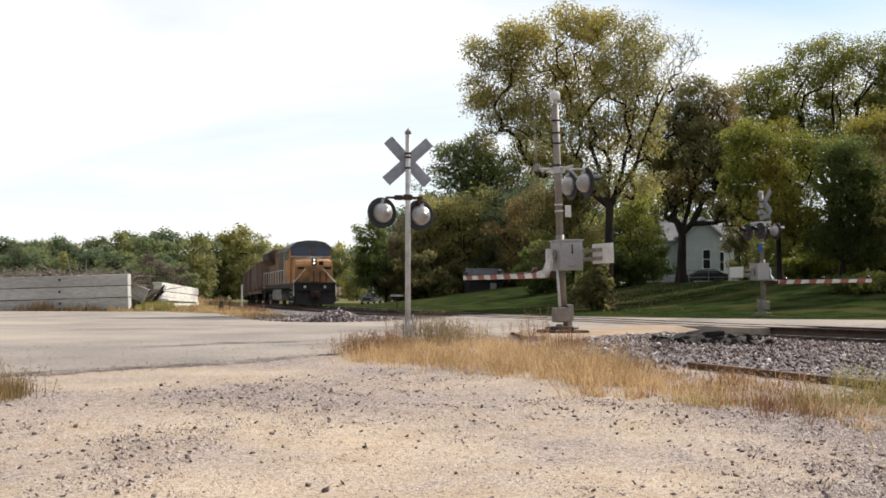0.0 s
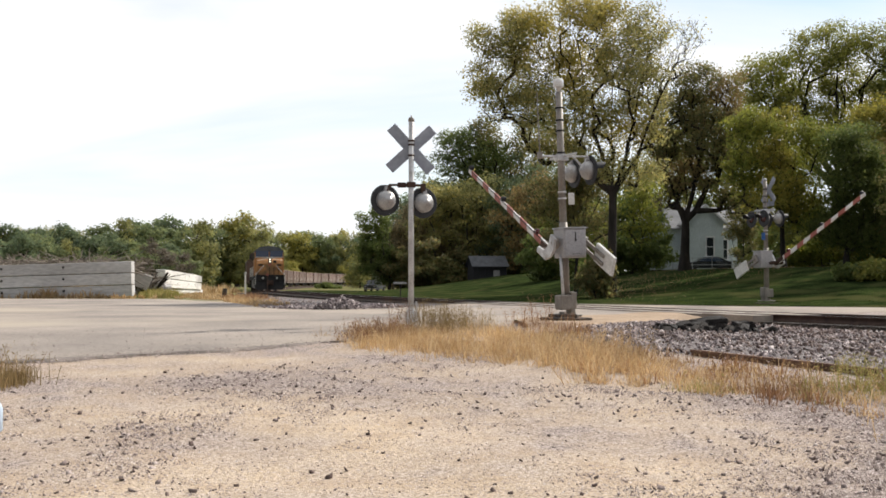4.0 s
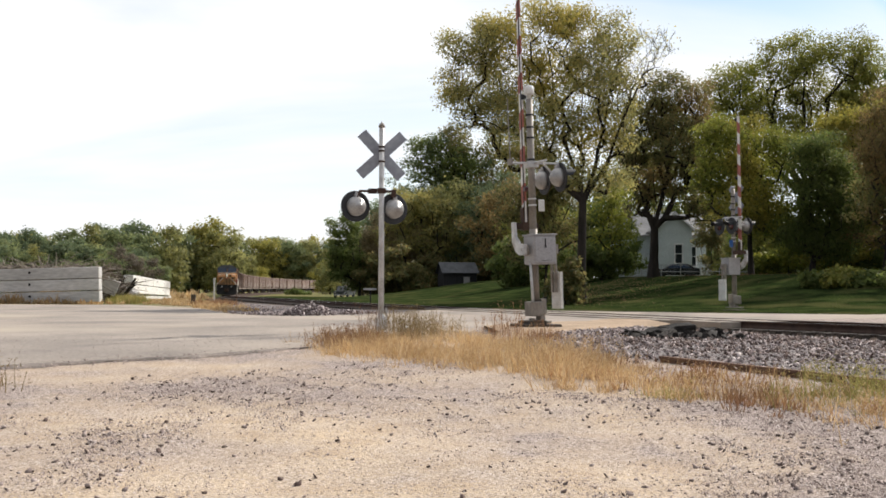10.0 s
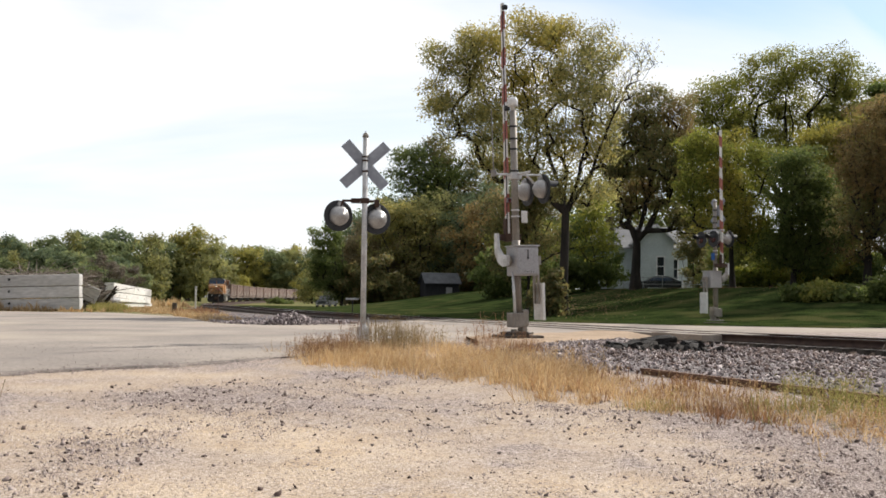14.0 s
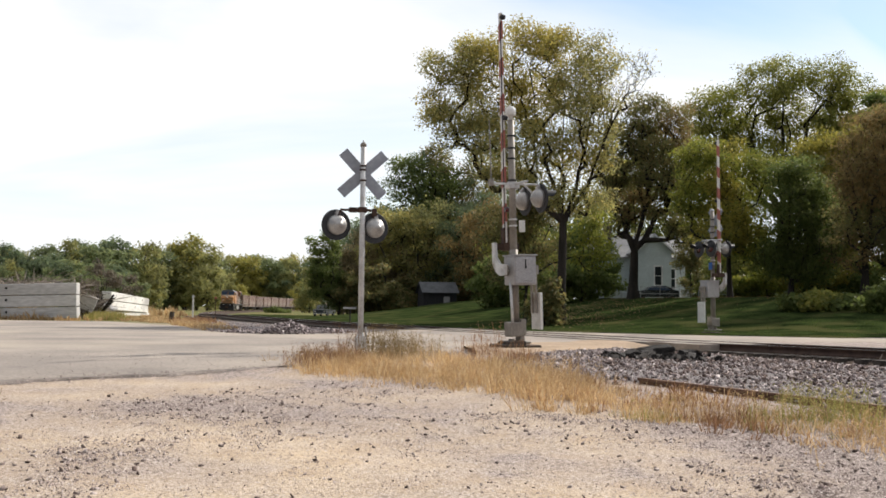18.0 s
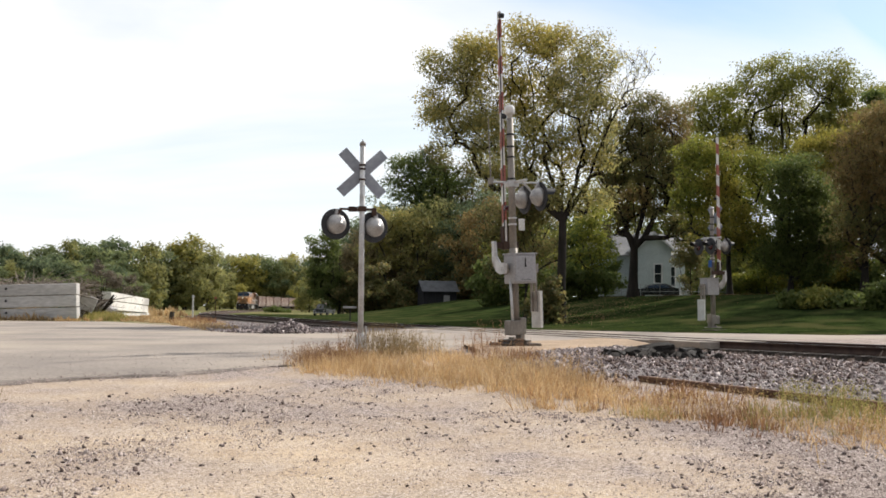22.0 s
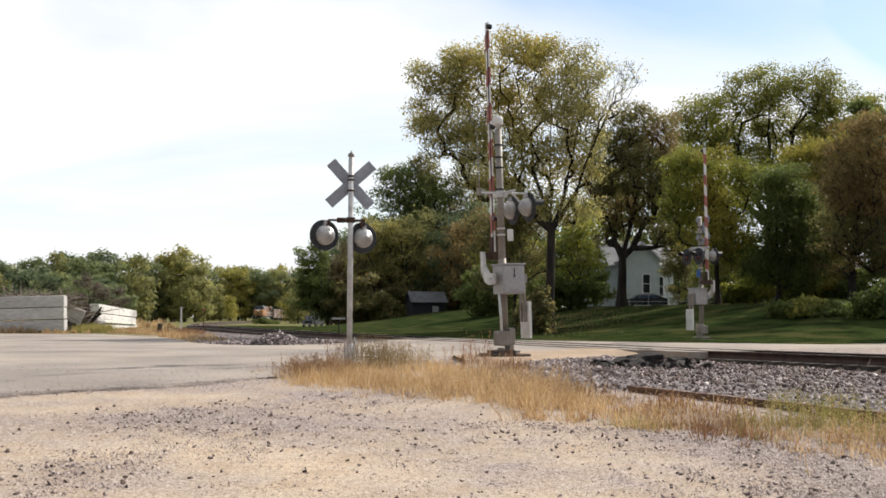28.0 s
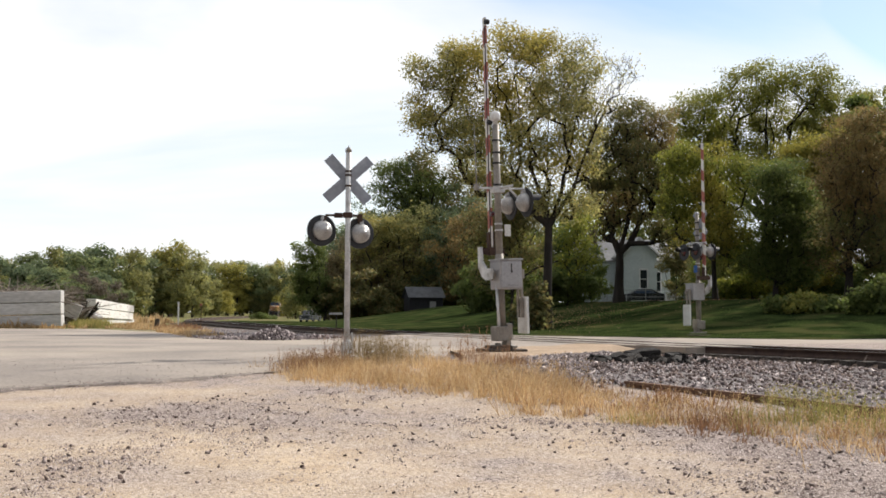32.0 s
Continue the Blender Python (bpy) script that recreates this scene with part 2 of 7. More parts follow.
def spline(points, step):
    """A smooth line through the points, in even steps."""
    p = [Vector((*q, 0)) for q in points]
    dense = []
    for i in range(len(p) - 1):
        a, b, c, d = p[max(i - 1, 0)], p[i], p[i + 1], p[min(i + 2, len(p) - 1)]
        for k in range(40):
            t = k / 40
            dense.append(0.5 * (2 * b + (c - a) * t + (2 * a - 5 * b + 4 * c - d) * t * t + (3 * b - a - 3 * c + d) * t ** 3))
    dense.append(p[-1])
    out, run, last = [dense[0]], 0.0, dense[0]
    for q in dense[1:]:
        gap = (q - last).length
        while run + gap >= step:
            last = last.lerp(q, (step - run) / gap)
            out.append(last)
            run, gap = 0.0, (q - last).length
        run, last = run + gap, q
    return out


TRACK_STEP = 0.55
# a weighted mean over 30 m takes small kinks out of the line
_raw = spline(LINE, TRACK_STEP)
TRACK = [sum((_raw[min(max(i + k, 0), len(_raw) - 1)] for k in range(-16, 17)), Vector()) / 33 for i in range(len(_raw))]
_ty = np.array([q.y for q in TRACK])
_tx = np.array([q.x for q in TRACK])


def right_of_track(x, y):
    """Metres to the far side of the track (about)."""
    return (x - float(np.interp(y, _ty, _tx))) * 0.94


def rail_z(y):
    if y < 30:
        return 0.08 + 0.06 * min((30 - y) / 9, 1)
    return 0.08 - 0.38 * min(max((y - 95) / 60, 0), 1)


def on_track(s):
    """Place and heading on the track's middle, s metres from its near end; z at the railhead."""
    i = min(max(s / TRACK_STEP, 0), len(TRACK) - 2)
    k = int(i)
    a, b = TRACK[k], TRACK[k + 1]
    q = a.lerp(b, i - k)
    return Vector((q.x, q.y, rail_z(q.y))), math.atan2(b.y - a.y, b.x - a.x)


TRACK_S0 = next(k for k, q in enumerate(TRACK) if q.y > 76) * TRACK_STEP


def mesh_of(name, bm, material, smooth=False):
    me = bpy.data.meshes.new(name)
    bm.to_mesh(me)
    bm.free()
    me.materials.append(material)
    if smooth:
        for p in me.polygons:
            p.use_smooth = True
    return me


def part(name, bm, material, parent=None, label="", smooth=False, at=None):
    """One mesh object out of a bmesh, under a thing or a part."""
    ob = new(name, mesh_of(name, bm, material, smooth))
    if parent:
        ob.parent = parent
    if at is not None:
        ob.matrix_basis = at
    if label:
        tagged(ob, label)
    return ob


def thing(name, m, label, category, group="", kind=""):
    ob = new(name)
    ob.empty_display_size = 0.3
    ob.matrix_basis = m
    return tagged(ob, label, category, group, kind)


def box(bm, x0, x1, y0, y1, z0, z1, bevel=0.0, m=None):
    r = bmesh.ops.create_cube(bm, size=1.0)
    t = Matrix.Translation(((x0 + x1) / 2, (y0 + y1) / 2, (z0 + z1) / 2)) @ Matrix.Diagonal((x1 - x0, y1 - y0, z1 - z0, 1))
    bmesh.ops.transform(bm, matrix=(m or Matrix()) @ t, verts=r["verts"])
    if bevel:
        edges = {e for v in r["verts"] for e in v.link_edges}
        bmesh.ops.bevel(bm, geom=list(edges), offset=bevel, segments=2, profile=0.6, affect="EDGES")
    return bm


def tube(bm, a, b, r0, r1=None, seg=12, caps=True):
    """A round bar from a to b."""
    a, b = Vector(a), Vector(b)
    r1 = r0 if r1 is None else r1
    d = b - a
    m = Matrix.Translation((a + b) / 2) @ d.to_track_quat("Z", "Y").to_matrix().to_4x4()
    bmesh.ops.create_cone(bm, cap_ends=caps, segments=seg, radius1=r0, radius2=r1, depth=d.length, matrix=m)
    return bm


def prism(bm, outline, y0, y1, m=None):
    """A solid out of an outline in x and z, from y0 to y1."""
    m = m or Matrix()
    front = [bm.verts.new(m @ Vector((x, y0, z))) for x, z in outline]
    back = [bm.verts.new(m @ Vector((x, y1, z))) for x, z in outline]
    bm.faces.new(front)
    bm.faces.new(back[::-1])
    for i in range(len(outline)):
        j = (i + 1) % len(outline)
        bm.faces.new((front[j], front[i], back[i], back[j]))
    bmesh.ops.recalc_face_normals(bm, faces=bm.faces[:])
    return bm


def lathe(bm, profile, seg=24, m=None):
    """A turned body: profile of (radius, z)."""
    m = m or Matrix()
    rings = []
    for r, z in profile:
        rings.append([bm.verts.new(m @ Vector((r * math.cos(2 * math.pi * k / seg), r * math.sin(2 * math.pi * k / seg), z))) for k in range(seg)])
    for a, b in zip(rings, rings[1:]):
        for k in range(seg):
            bm.faces.new((a[k], a[(k + 1) % seg], b[(k + 1) % seg], b[k]))
    for ring, turn in ((rings[0], -1), (rings[-1], 1)):
        if profile[0 if turn < 0 else -1][0] > 1e-4:
            bm.faces.new(ring[::turn])
    bmesh.ops.remove_doubles(bm, verts=bm.verts[:], dist=1e-5)
    return bm


def raw_mesh(name, verts, faces, material, smooth=False):
    """A mesh out of computed arrays; faces all with the same number of corners."""
    verts, faces = np.asarray(verts, np.float32), np.asarray(faces, np.int32)
    me = bpy.data.meshes.new(name)
    k = faces.shape[1]
    me.vertices.add(len(verts))
    me.vertices.foreach_set("co", verts.ravel())
    me.loops.add(faces.size)
    me.loops.foreach_set("vertex_index", faces.ravel())
    me.polygons.add(len(faces))
    me.polygons.foreach_set("loop_start", np.arange(0, faces.size, k, dtype=np.int32))
    if smooth:
        me.polygons.foreach_set("use_smooth", np.ones(len(faces), bool))
    me.update(calc_edges=True)
    me.materials.append(material)
    return me


def grid_sheet(name, material, near, far, ns, nt, lift=0.0, ragged=0.0, zf=ground_z, power=1.0, tuck=0.09):
    """A sheet between two lines of the plan, lying on the ground."""
    def along(pts, k):
        p = [Vector((*q, 0)) for q in pts]
        lens = [(b - a).length for a, b in zip(p, p[1:])]
        s = k * sum(lens)
        for a, b, d in zip(p, p[1:], lens):
            if s <= d:
                return a.lerp(b, s / d)
            s -= d
        return p[-1]
    verts, faces = [], []
    for i in range(ns + 1):
        a, b = along(near, i / ns), along(far, i / ns)
        for j in range(nt + 1):
            q = a.lerp(b, (j / nt) ** power)
            if ragged and j in (0, nt):
                q = q + Vector((noise.noise(q * 1.3), noise.noise(q * 1.3 + Vector((9, 4, 1))), 0)) * ragged
                q = q + Vector((noise.noise(q * 4.1), noise.noise(q * 4.1 + Vector((9, 4, 1))), 0)) * ragged * 0.4
            verts.append((q.x, q.y, zf(q.x, q.y) + lift - (tuck if j in (0, nt) else 0)))
    for i in range(ns):
        for j in range(nt):
            k = i * (nt + 1) + j
            faces.append((k, k + nt + 1, k + nt + 2, k + 1))
    me = raw_mesh(name, verts, faces, material, True)
    if me.polygons[0].normal.z < 0:
        me.flip_normals()
    return new(name, me)


# ---- ground ----
def lot_material():
    """Pale sand with drifts of purplish gravel, turning to dry grass far off."""
    m = bpy.data.materials.new("sandy_gravel")
    m.use_nodes = True
    n, l = m.node_tree.nodes, m.node_tree.links
    b = n["Principled BSDF"]
    tc = n.new("ShaderNodeTexCoord")

    def tex(kind, sc, detail=4):
        t = n.new(kind)
        t.inputs["Scale"].default_value = sc
        if kind == "ShaderNodeTexNoise":
            t.inputs["Detail"].default_value = detail
        l.new(tc.outputs["Object"], t.inputs["Vector"])
        return t

    def mr(v, a, c, lo=0.0, hi=1.0):
        r = n.new("ShaderNodeMapRange")
        for k, q in enumerate((a, c, lo, hi)):
            r.inputs[k + 1].default_value = q
        l.new(v, r.inputs[0])
        return r.outputs[0]

    def mix(f, a, c, kind="MIX"):
        x = n.new("ShaderNodeMix")
        x.data_type, x.blend_type = "RGBA", kind
        if isinstance(f, float):
            x.inputs[0].default_value = f
        else:
            l.new(f, x.inputs[0])
        for k, v in ((6, a), (7, c)):
            if isinstance(v, tuple):
                x.inputs[k].default_value = (*v, 1)
            else:
                l.new(v, x.inputs[k])
        return x.outputs[2]

    big, mid, fine = tex("ShaderNodeTexNoise", 0.33, 5), tex("ShaderNodeTexNoise", 2.6, 5), tex("ShaderNodeTexNoise", 55, 3)
    cells = tex("ShaderNodeTexVoronoi", 62)
    sand = mix(mr(mid.outputs["Fac"], 0.35, 0.65), (0.50, 0.385, 0.272), (0.69, 0.552, 0.398))
    bits = n.new("ShaderNodeValToRGB")
    e = bits.color_ramp.elements
    e[0].color, e[1].color = (0.085, 0.066, 0.066, 1), (0.50, 0.43, 0.41, 1)
    e[0].position, e[1].position = 0.15, 0.85
    sep = n.new("ShaderNodeSeparateColor")
    l.new(cells.outputs["Color"], sep.inputs[0])
    l.new(sep.outputs[0], bits.inputs[0])
    add = n.new("ShaderNodeMath")
    l.new(big.outputs["Fac"], add.inputs[0])
    sc = n.new("ShaderNodeMath")
    sc.operation = "MULTIPLY"
    sc.inputs[1].default_value = 0.45
    l.new(mid.outputs["Fac"], sc.inputs[0])
    l.new(sc.outputs[0], add.inputs[1])
    pos = n.new("ShaderNodeSeparateXYZ")
    l.new(tc.outputs["Object"], pos.inputs[0])
    # the gravel lies thickest along the street and the track
    side = n.new("ShaderNodeMath")
    side.operation = "MAXIMUM"
    l.new(mr(pos.outputs[1], 7.5, 13.0, 0.0, 0.10), side.inputs[0])
    l.new(mr(pos.outputs[0], 0.9, 3.2, -0.04, 0.20), side.inputs[1])
    drift = n.new("ShaderNodeMath")
    l.new(add.outputs[0], drift.inputs[0])
    l.new(side.outputs[0], drift.inputs[1])
    gravel = mr(drift.outputs[0], 0.60, 0.90)
    some = mr(sep.outputs[1], 0.70, 0.75)
    cover = n.new("ShaderNodeMath")
    cover.operation = "MAXIMUM"
    part_cover = n.new("ShaderNodeMath")
    part_cover.operation = "MULTIPLY"
    l.new(gravel, part_cover.inputs[0])
    part_cover.inputs[1].default_value = 0.85
    few = n.new("ShaderNodeMath")
    few.operation = "MULTIPLY"
    few.inputs[1].default_value = 0.62
    l.new(some, few.inputs[0])
    l.new(part_cover.outputs[0], cover.inputs[0])
    l.new(few.outputs[0], cover.inputs[1])
    near = mix(cover.outputs[0], sand, bits.outputs[0])
    near = mix(1.0, near, mix(mr(fine.outputs["Fac"], 0.3, 0.7), (0.66, 0.66, 0.66), (1.16, 1.16, 1.16)), "MULTIPLY")
    grass = mix(mr(big.outputs["Fac"], 0.4, 0.6), (0.20, 0.16, 0.07), (0.10, 0.12, 0.035))
    l.new(mix(mr(pos.outputs[1], 40.0, 60.0), near, grass), b.inputs["Base Color"])
    b.inputs["Roughness"].default_value, b.inputs["Specular IOR Level"].default_value = 0.95, 0.05
    h = n.new("ShaderNodeMath")
    l.new(fine.outputs["Fac"], h.inputs[0])
    l.new(mr(cells.outputs["Distance"], 0.0, 0.6, 0.25, 0.0), h.inputs[1])
    bp = n.new("ShaderNodeBump")
    bp.inputs["Strength"].default_value, bp.inputs["Distance"].default_value = 0.5, 0.016
    l.new(h.outputs[0], bp.inputs["Height"])
    l.new(bp.outputs[0], b.inputs["Normal"])
    return m


M["sand"] = lot_material()


def lot_z(x, y):
    z = ground_z(x, y)
    if y < 24 and abs(x) < 30:
        p = Vector((x, y, 0))
        z += 0.035 * noise.noise(p * 0.7) + 0.015 * noise.noise(p * 2.3) - 0.012
    return z


def build_ground():
    ys = np.concatenate([np.arange(-40, 0, 4), np.arange(0, 26, 0.2), np.arange(26, 60, 1.0), np.arange(60, 200, 4), np.geomspace(200, 2400, 22)])
    side = np.concatenate([np.arange(0, 14, 0.25), np.arange(14, 60, 1.5), np.geomspace(60, 2200, 24)])
    xs = np.concatenate([-side[:0:-1], side])
    verts = [(x, y, lot_z(x, y)) for y in ys for x in xs]
    w = len(xs)
    faces = [(j * w + i, j * w + i + 1, (j + 1) * w + i + 1, (j + 1) * w + i) for j in range(len(ys) - 1) for i in range(w - 1)]
    g = new("ground", raw_mesh("ground", verts, faces, M["sand"], True))
    tagged(g, "pale sandy lot with drifts of purplish gravel and dry grass beyond", "ground", kind="structure")


build_ground()

# the worn asphalt street, from the street end over the crossing to the far side
road = grid_sheet("road", M["asphalt"],
                  [(-70, -5), (-22, 5.6), (-9, 11.2), (-5.4, 13.2), (-3.1, 14.9), (-1.5, 16.8), (-0.6, 20.3), (0.9, 21.6), (2.0, 24.6), (3.6, 27.0), (6.2, 29.4), (9.8, 31.5), (16, 33.5), (60, 44)],
                  [(-90, 82), (-30, 59), (-19.6, 57), (-14.5, 56.5), (-9.2, 46.4), (-6.5, 37.2), (-4.8, 34.2), (-3.1, 34.4), (-1.5, 37.4), (-0.5, 40.3), (0.6, 45.2), (3.4, 45.8), (6.2, 42.4), (10.3, 39.4), (15.2, 37.0), (60, 59)],
                  260, 44, 0.026, 0.26, tuck=0.11)
tagged(road, "worn pale asphalt street leading over the railway crossing", "road", kind="structure")
# dark strip for the broken asphalt edge, its shade put into the colour
seam = grid_sheet("tar_seam", M["edge_shade"],
                  [(-14, 8.75), (-9, 11.15), (-5.6, 13.3), (-3.1, 15.0), (-1.5, 16.8), (-1.15, 17.3)],
                  [(-14, 9.0), (-9, 11.45), (-5.6, 13.65), (-3.1, 15.3), (-1.5, 17.0), (-1.2, 17.45)], 300, 5, 0.016, 0.2, zf=lambda x, y: max(lot_z(x, y), ground_z(x, y)), tuck=0.03)
tagged(seam, "broken asphalt edge along the lot, its shade coloured in", "asphalt edge", kind="structure")
lawn = grid_sheet("lawn", M["lawn"],
                  [(-30, 170), (-15.2, 112), (-8.7, 86), (-3.3, 68), (-0.8, 60), (4.1, 47), (6.6, 42.6), (10.3, 39.6), (15.4, 37.2), (22, 38.5), (60, 60)],
                  [(-24, 190), (20, 150), (40, 130), (50, 120), (60, 110), (75, 105), (85, 100), (95, 95), (105, 95), (115, 95), (130, 95)],
                  120, 60, 0.05, 0.35, power=1.6)
tagged(lawn, "mown green lawn climbing to the house under the trees", "lawn", kind="structure")


# ---- railway track ----
def strip_mesh(name, profile, s0, s1, step, material, z0=0.0, side=0.0, smooth=False):
    """A profile (offset across, height) swept along the track."""
    verts, faces = [], []
    count = int((s1 - s0) / step) + 1
    for i in range(count):
        q, h = on_track(s0 + i * step)
        across = Vector((math.sin(h), -math.cos(h), 0))
        for o, z in profile:
            verts.append(q + across * (o + side) + Vector((0, 0, z + z0)))
    k = len(profile)
    for i in range(count - 1):
        for j in range(k - 1):
            a = i * k + j
            faces.append((a, a + 1, a + k + 1, a + k))
    me = raw_mesh(name, verts, faces, material, smooth)
    me.flip_normals()
    return me


RAIL = [(-0.07, -0.175), (-0.07, -0.155), (-0.012, -0.13), (-0.012, -0.045), (-0.036, -0.035), (-0.036, 0.0), (0.036, 0.0), (0.036, -0.035), (0.012, -0.045),
        (0.012, -0.13), (0.07, -0.155), (0.07, -0.175)]
TRACK_END = len(TRACK) * TRACK_STEP - 2
cut = next(k for k, q in enumerate(TRACK) if q.y > 36.0) * TRACK_STEP
for a, b, tone, label in ((0, cut, "bank", "dark oily ballast bed under the rails"), (cut, TRACK_END, "bank", "oily brown ballast bank under the rails")):
    bed = new("ballast_bed", strip_mesh("ballast_bed", [(-3.0, -0.78), (-1.75, -0.42), (-1.28, -0.36), (-1.1, -0.24), (1.3, -0.22), (1.75, -0.29), (3.0, -0.75)], a, b, 2.2, M[tone]))
    tagged(bed, label, "ballast", kind="structure")
track = thing("railway_track", Matrix(), "single railway track with rusty rails on dark wooden ties", "railway track", kind="structure")
for side in (-0.755, 0.755):
    r = new("rail", strip_mesh("rail", RAIL, 0, TRACK_END, 1.1, M["rail"], side=side))
    r.parent = track
    tagged(r, "rusty steel rail")
    t = new("railhead", strip_mesh("railhead", [(-0.03, 0.003), (0.03, 0.003)], 0, TRACK_END, 1.1, M["railtop"], side=side))
    t.parent = r
    tagged(t, "polished running face")


# ---- crossing signals ----
def lamp_head(parent, m, lens=True):
    """A flashing light: black background disc, hood in front, silver housing behind; it looks along its own +x."""
    q = m @ pose(0, 0, 0, 0, 90, 0)
    bm = bmesh.new()
    lathe(bm, [(0.0, -0.012), (0.305, -0.012), (0.32, -0.005), (0.32, 0.012), (0.305, 0.016), (0.0, 0.016)], 36)
    disc = part("background_disc", bm, M["disc"], parent, "black round lamp background", at=q)
    bm = bmesh.new()
    lathe(bm, [(0.205, -0.012), (0.205, -0.05), (0.195, -0.10), (0.165, -0.155), (0.105, -0.20), (0.05, -0.22), (0.042, -0.245), (0.0, -0.25)], 24)
    part("lamp_housing", bm, M["silver"], disc, "silver domed lamp housing", True)
    bm = bmesh.new()
    tube(bm, (-0.19, 0, -0.04), (-0.30, 0, -0.05), 0.035, 0.03, 8)
    box(bm, -0.26, -0.16, -0.045, 0.045, -0.11, -0.02, 0.01)
    part("lamp_bracket", bm, M["silver"], disc)
    bm = bmesh.new()
    seg, r = 14, 0.185
    for k in range(seg):
        a0, a1 = radians(100 + 160 * k / seg), radians(100 + 160 * (k + 1) / seg)
        p = []
        for a, l in ((a0, 0), (a1, 0), (a1, 1), (a0, 1)):
            long = 0.34 * (0.55 + 0.45 * abs(math.cos(a - math.pi)))
            p.append((r * math.cos(a), r * math.sin(a), 0.016 + l * long))
        outer = [bm.verts.new(v) for v in p]
        inner = [bm.verts.new((v[0] * 0.95, v[1] * 0.95, v[2])) for v in p]
        bm.faces.new(outer)
        bm.faces.new(inner[::-1])
        bm.faces.new((outer[2], inner[2], inner[3], outer[3]))
    part("hood", bm, M["black"], disc, "black lamp hood")
    bm = bmesh.new()
    lathe(bm, [(0.15, 0.018), (0.13, 0.035), (0.0, 0.05)], 24)
    part("lens", bm, M["redlens"], disc, "dark unlit red lens", True)
    return disc


def crossbuck(parent, m, face, turn=0.0):
    """Two crossed boards; their front looks along +x of m."""
    out = []
    for a, off in ((45 + turn, 0.0), (-45 + turn, -0.006)):
        bm = bmesh.new()
        box(bm, -0.0025, 0.0025, -0.61, 0.61, -0.114, 0.114)
        b = part("crossbuck_blade", bm, M["sign_back"], parent, "bare grey back of a crossed railway sign board", at=m @ pose(off, 0, 0, a, 0, 0))
        bm = bmesh.new()
        box(bm, 0.003, 0.0045, -0.60, 0.60, -0.105, 0.105)
        part("sign_face", bm, face, b, "white sign face")
        out.append(b)
    return out


def small_post(m):
    root = thing("crossing_signal_post", m, "grey steel post with crossbuck and two flashing lights", "crossing signal")
    bm = bmesh.new()
    box(bm, -0.105, 0.105, -0.105, 0.105, -0.1, 0.30, 0.02)
    tube(bm, (0, 0, 0.28), (0, 0, 0.36), 0.085, 0.07, 16)
    box(bm, -0.17, 0.17, -0.17, 0.17, -0.15, 0.03, 0.01)
    part("base", bm, M["galv"], root, "cast grey base box")
    bm = bmesh.new()
    tube(bm, (0, 0, 0.3), (0, 0, 4.24), 0.057, 0.055, 20)
    part("pole", bm, M["galv"], root, "weathered pale steel pole", True)
    bm = bmesh.new()
    lathe(bm, [(0.066, 4.20), (0.066, 4.25), (0.04, 4.285), (0.012, 4.30), (0.01, 4.33), (0.0, 4.335)], 16)
    part("cap", bm, M["dirty_pole"], root, "rusty pole cap", True)
    for z in (3.72, 3.80, 3.5):
        bm = bmesh.new()
        lathe(bm, [(0.058, z - 0.02), (0.066, z - 0.015), (0.066, z + 0.015), (0.058, z + 0.02)], 16)
        part("clamp", bm, M["rail"], root, "rusty pole clamp")
    crossbuck(root, pose(0.075, 0, 3.64), M["white"], 2.5)
    bm = bmesh.new()
    tube(bm, (0.02, -0.27, 2.89), (0.02, 0.46, 2.89), 0.024, seg=10)
    box(bm, -0.07, 0.09, -0.09, 0.09, 2.84, 2.95, 0.012)
    box(bm, -0.04, 0.08, 0.10, 0.28, 2.84, 2.94, 0.015)
    box(bm, -0.04, 0.08, -0.30, -0.20, 2.76, 2.92, 0.015)
    part("crossarm", bm, M["rail"], root, "dark rusty lamp crossarm")
    for y, z in ((-0.25, 2.53), (0.53, 2.58)):
        lamp_head(root, pose(0.10, y, z, 0, 0, 20))
        bm = bmesh.new()
        tube(bm, (0.02, y * 0.8, 2.90), (0.0, y, z + 0.12), 0.022, seg=8)
        part("lamp_stem", bm, M["rail"], root)
    bm = bmesh.new()
    tube(bm, (-0.02, -0.12, 0.02), (-0.03, -0.10, 0.5), 0.018, seg=8)
    part("conduit", bm, M["galv"], root)
    return root


GATES = []


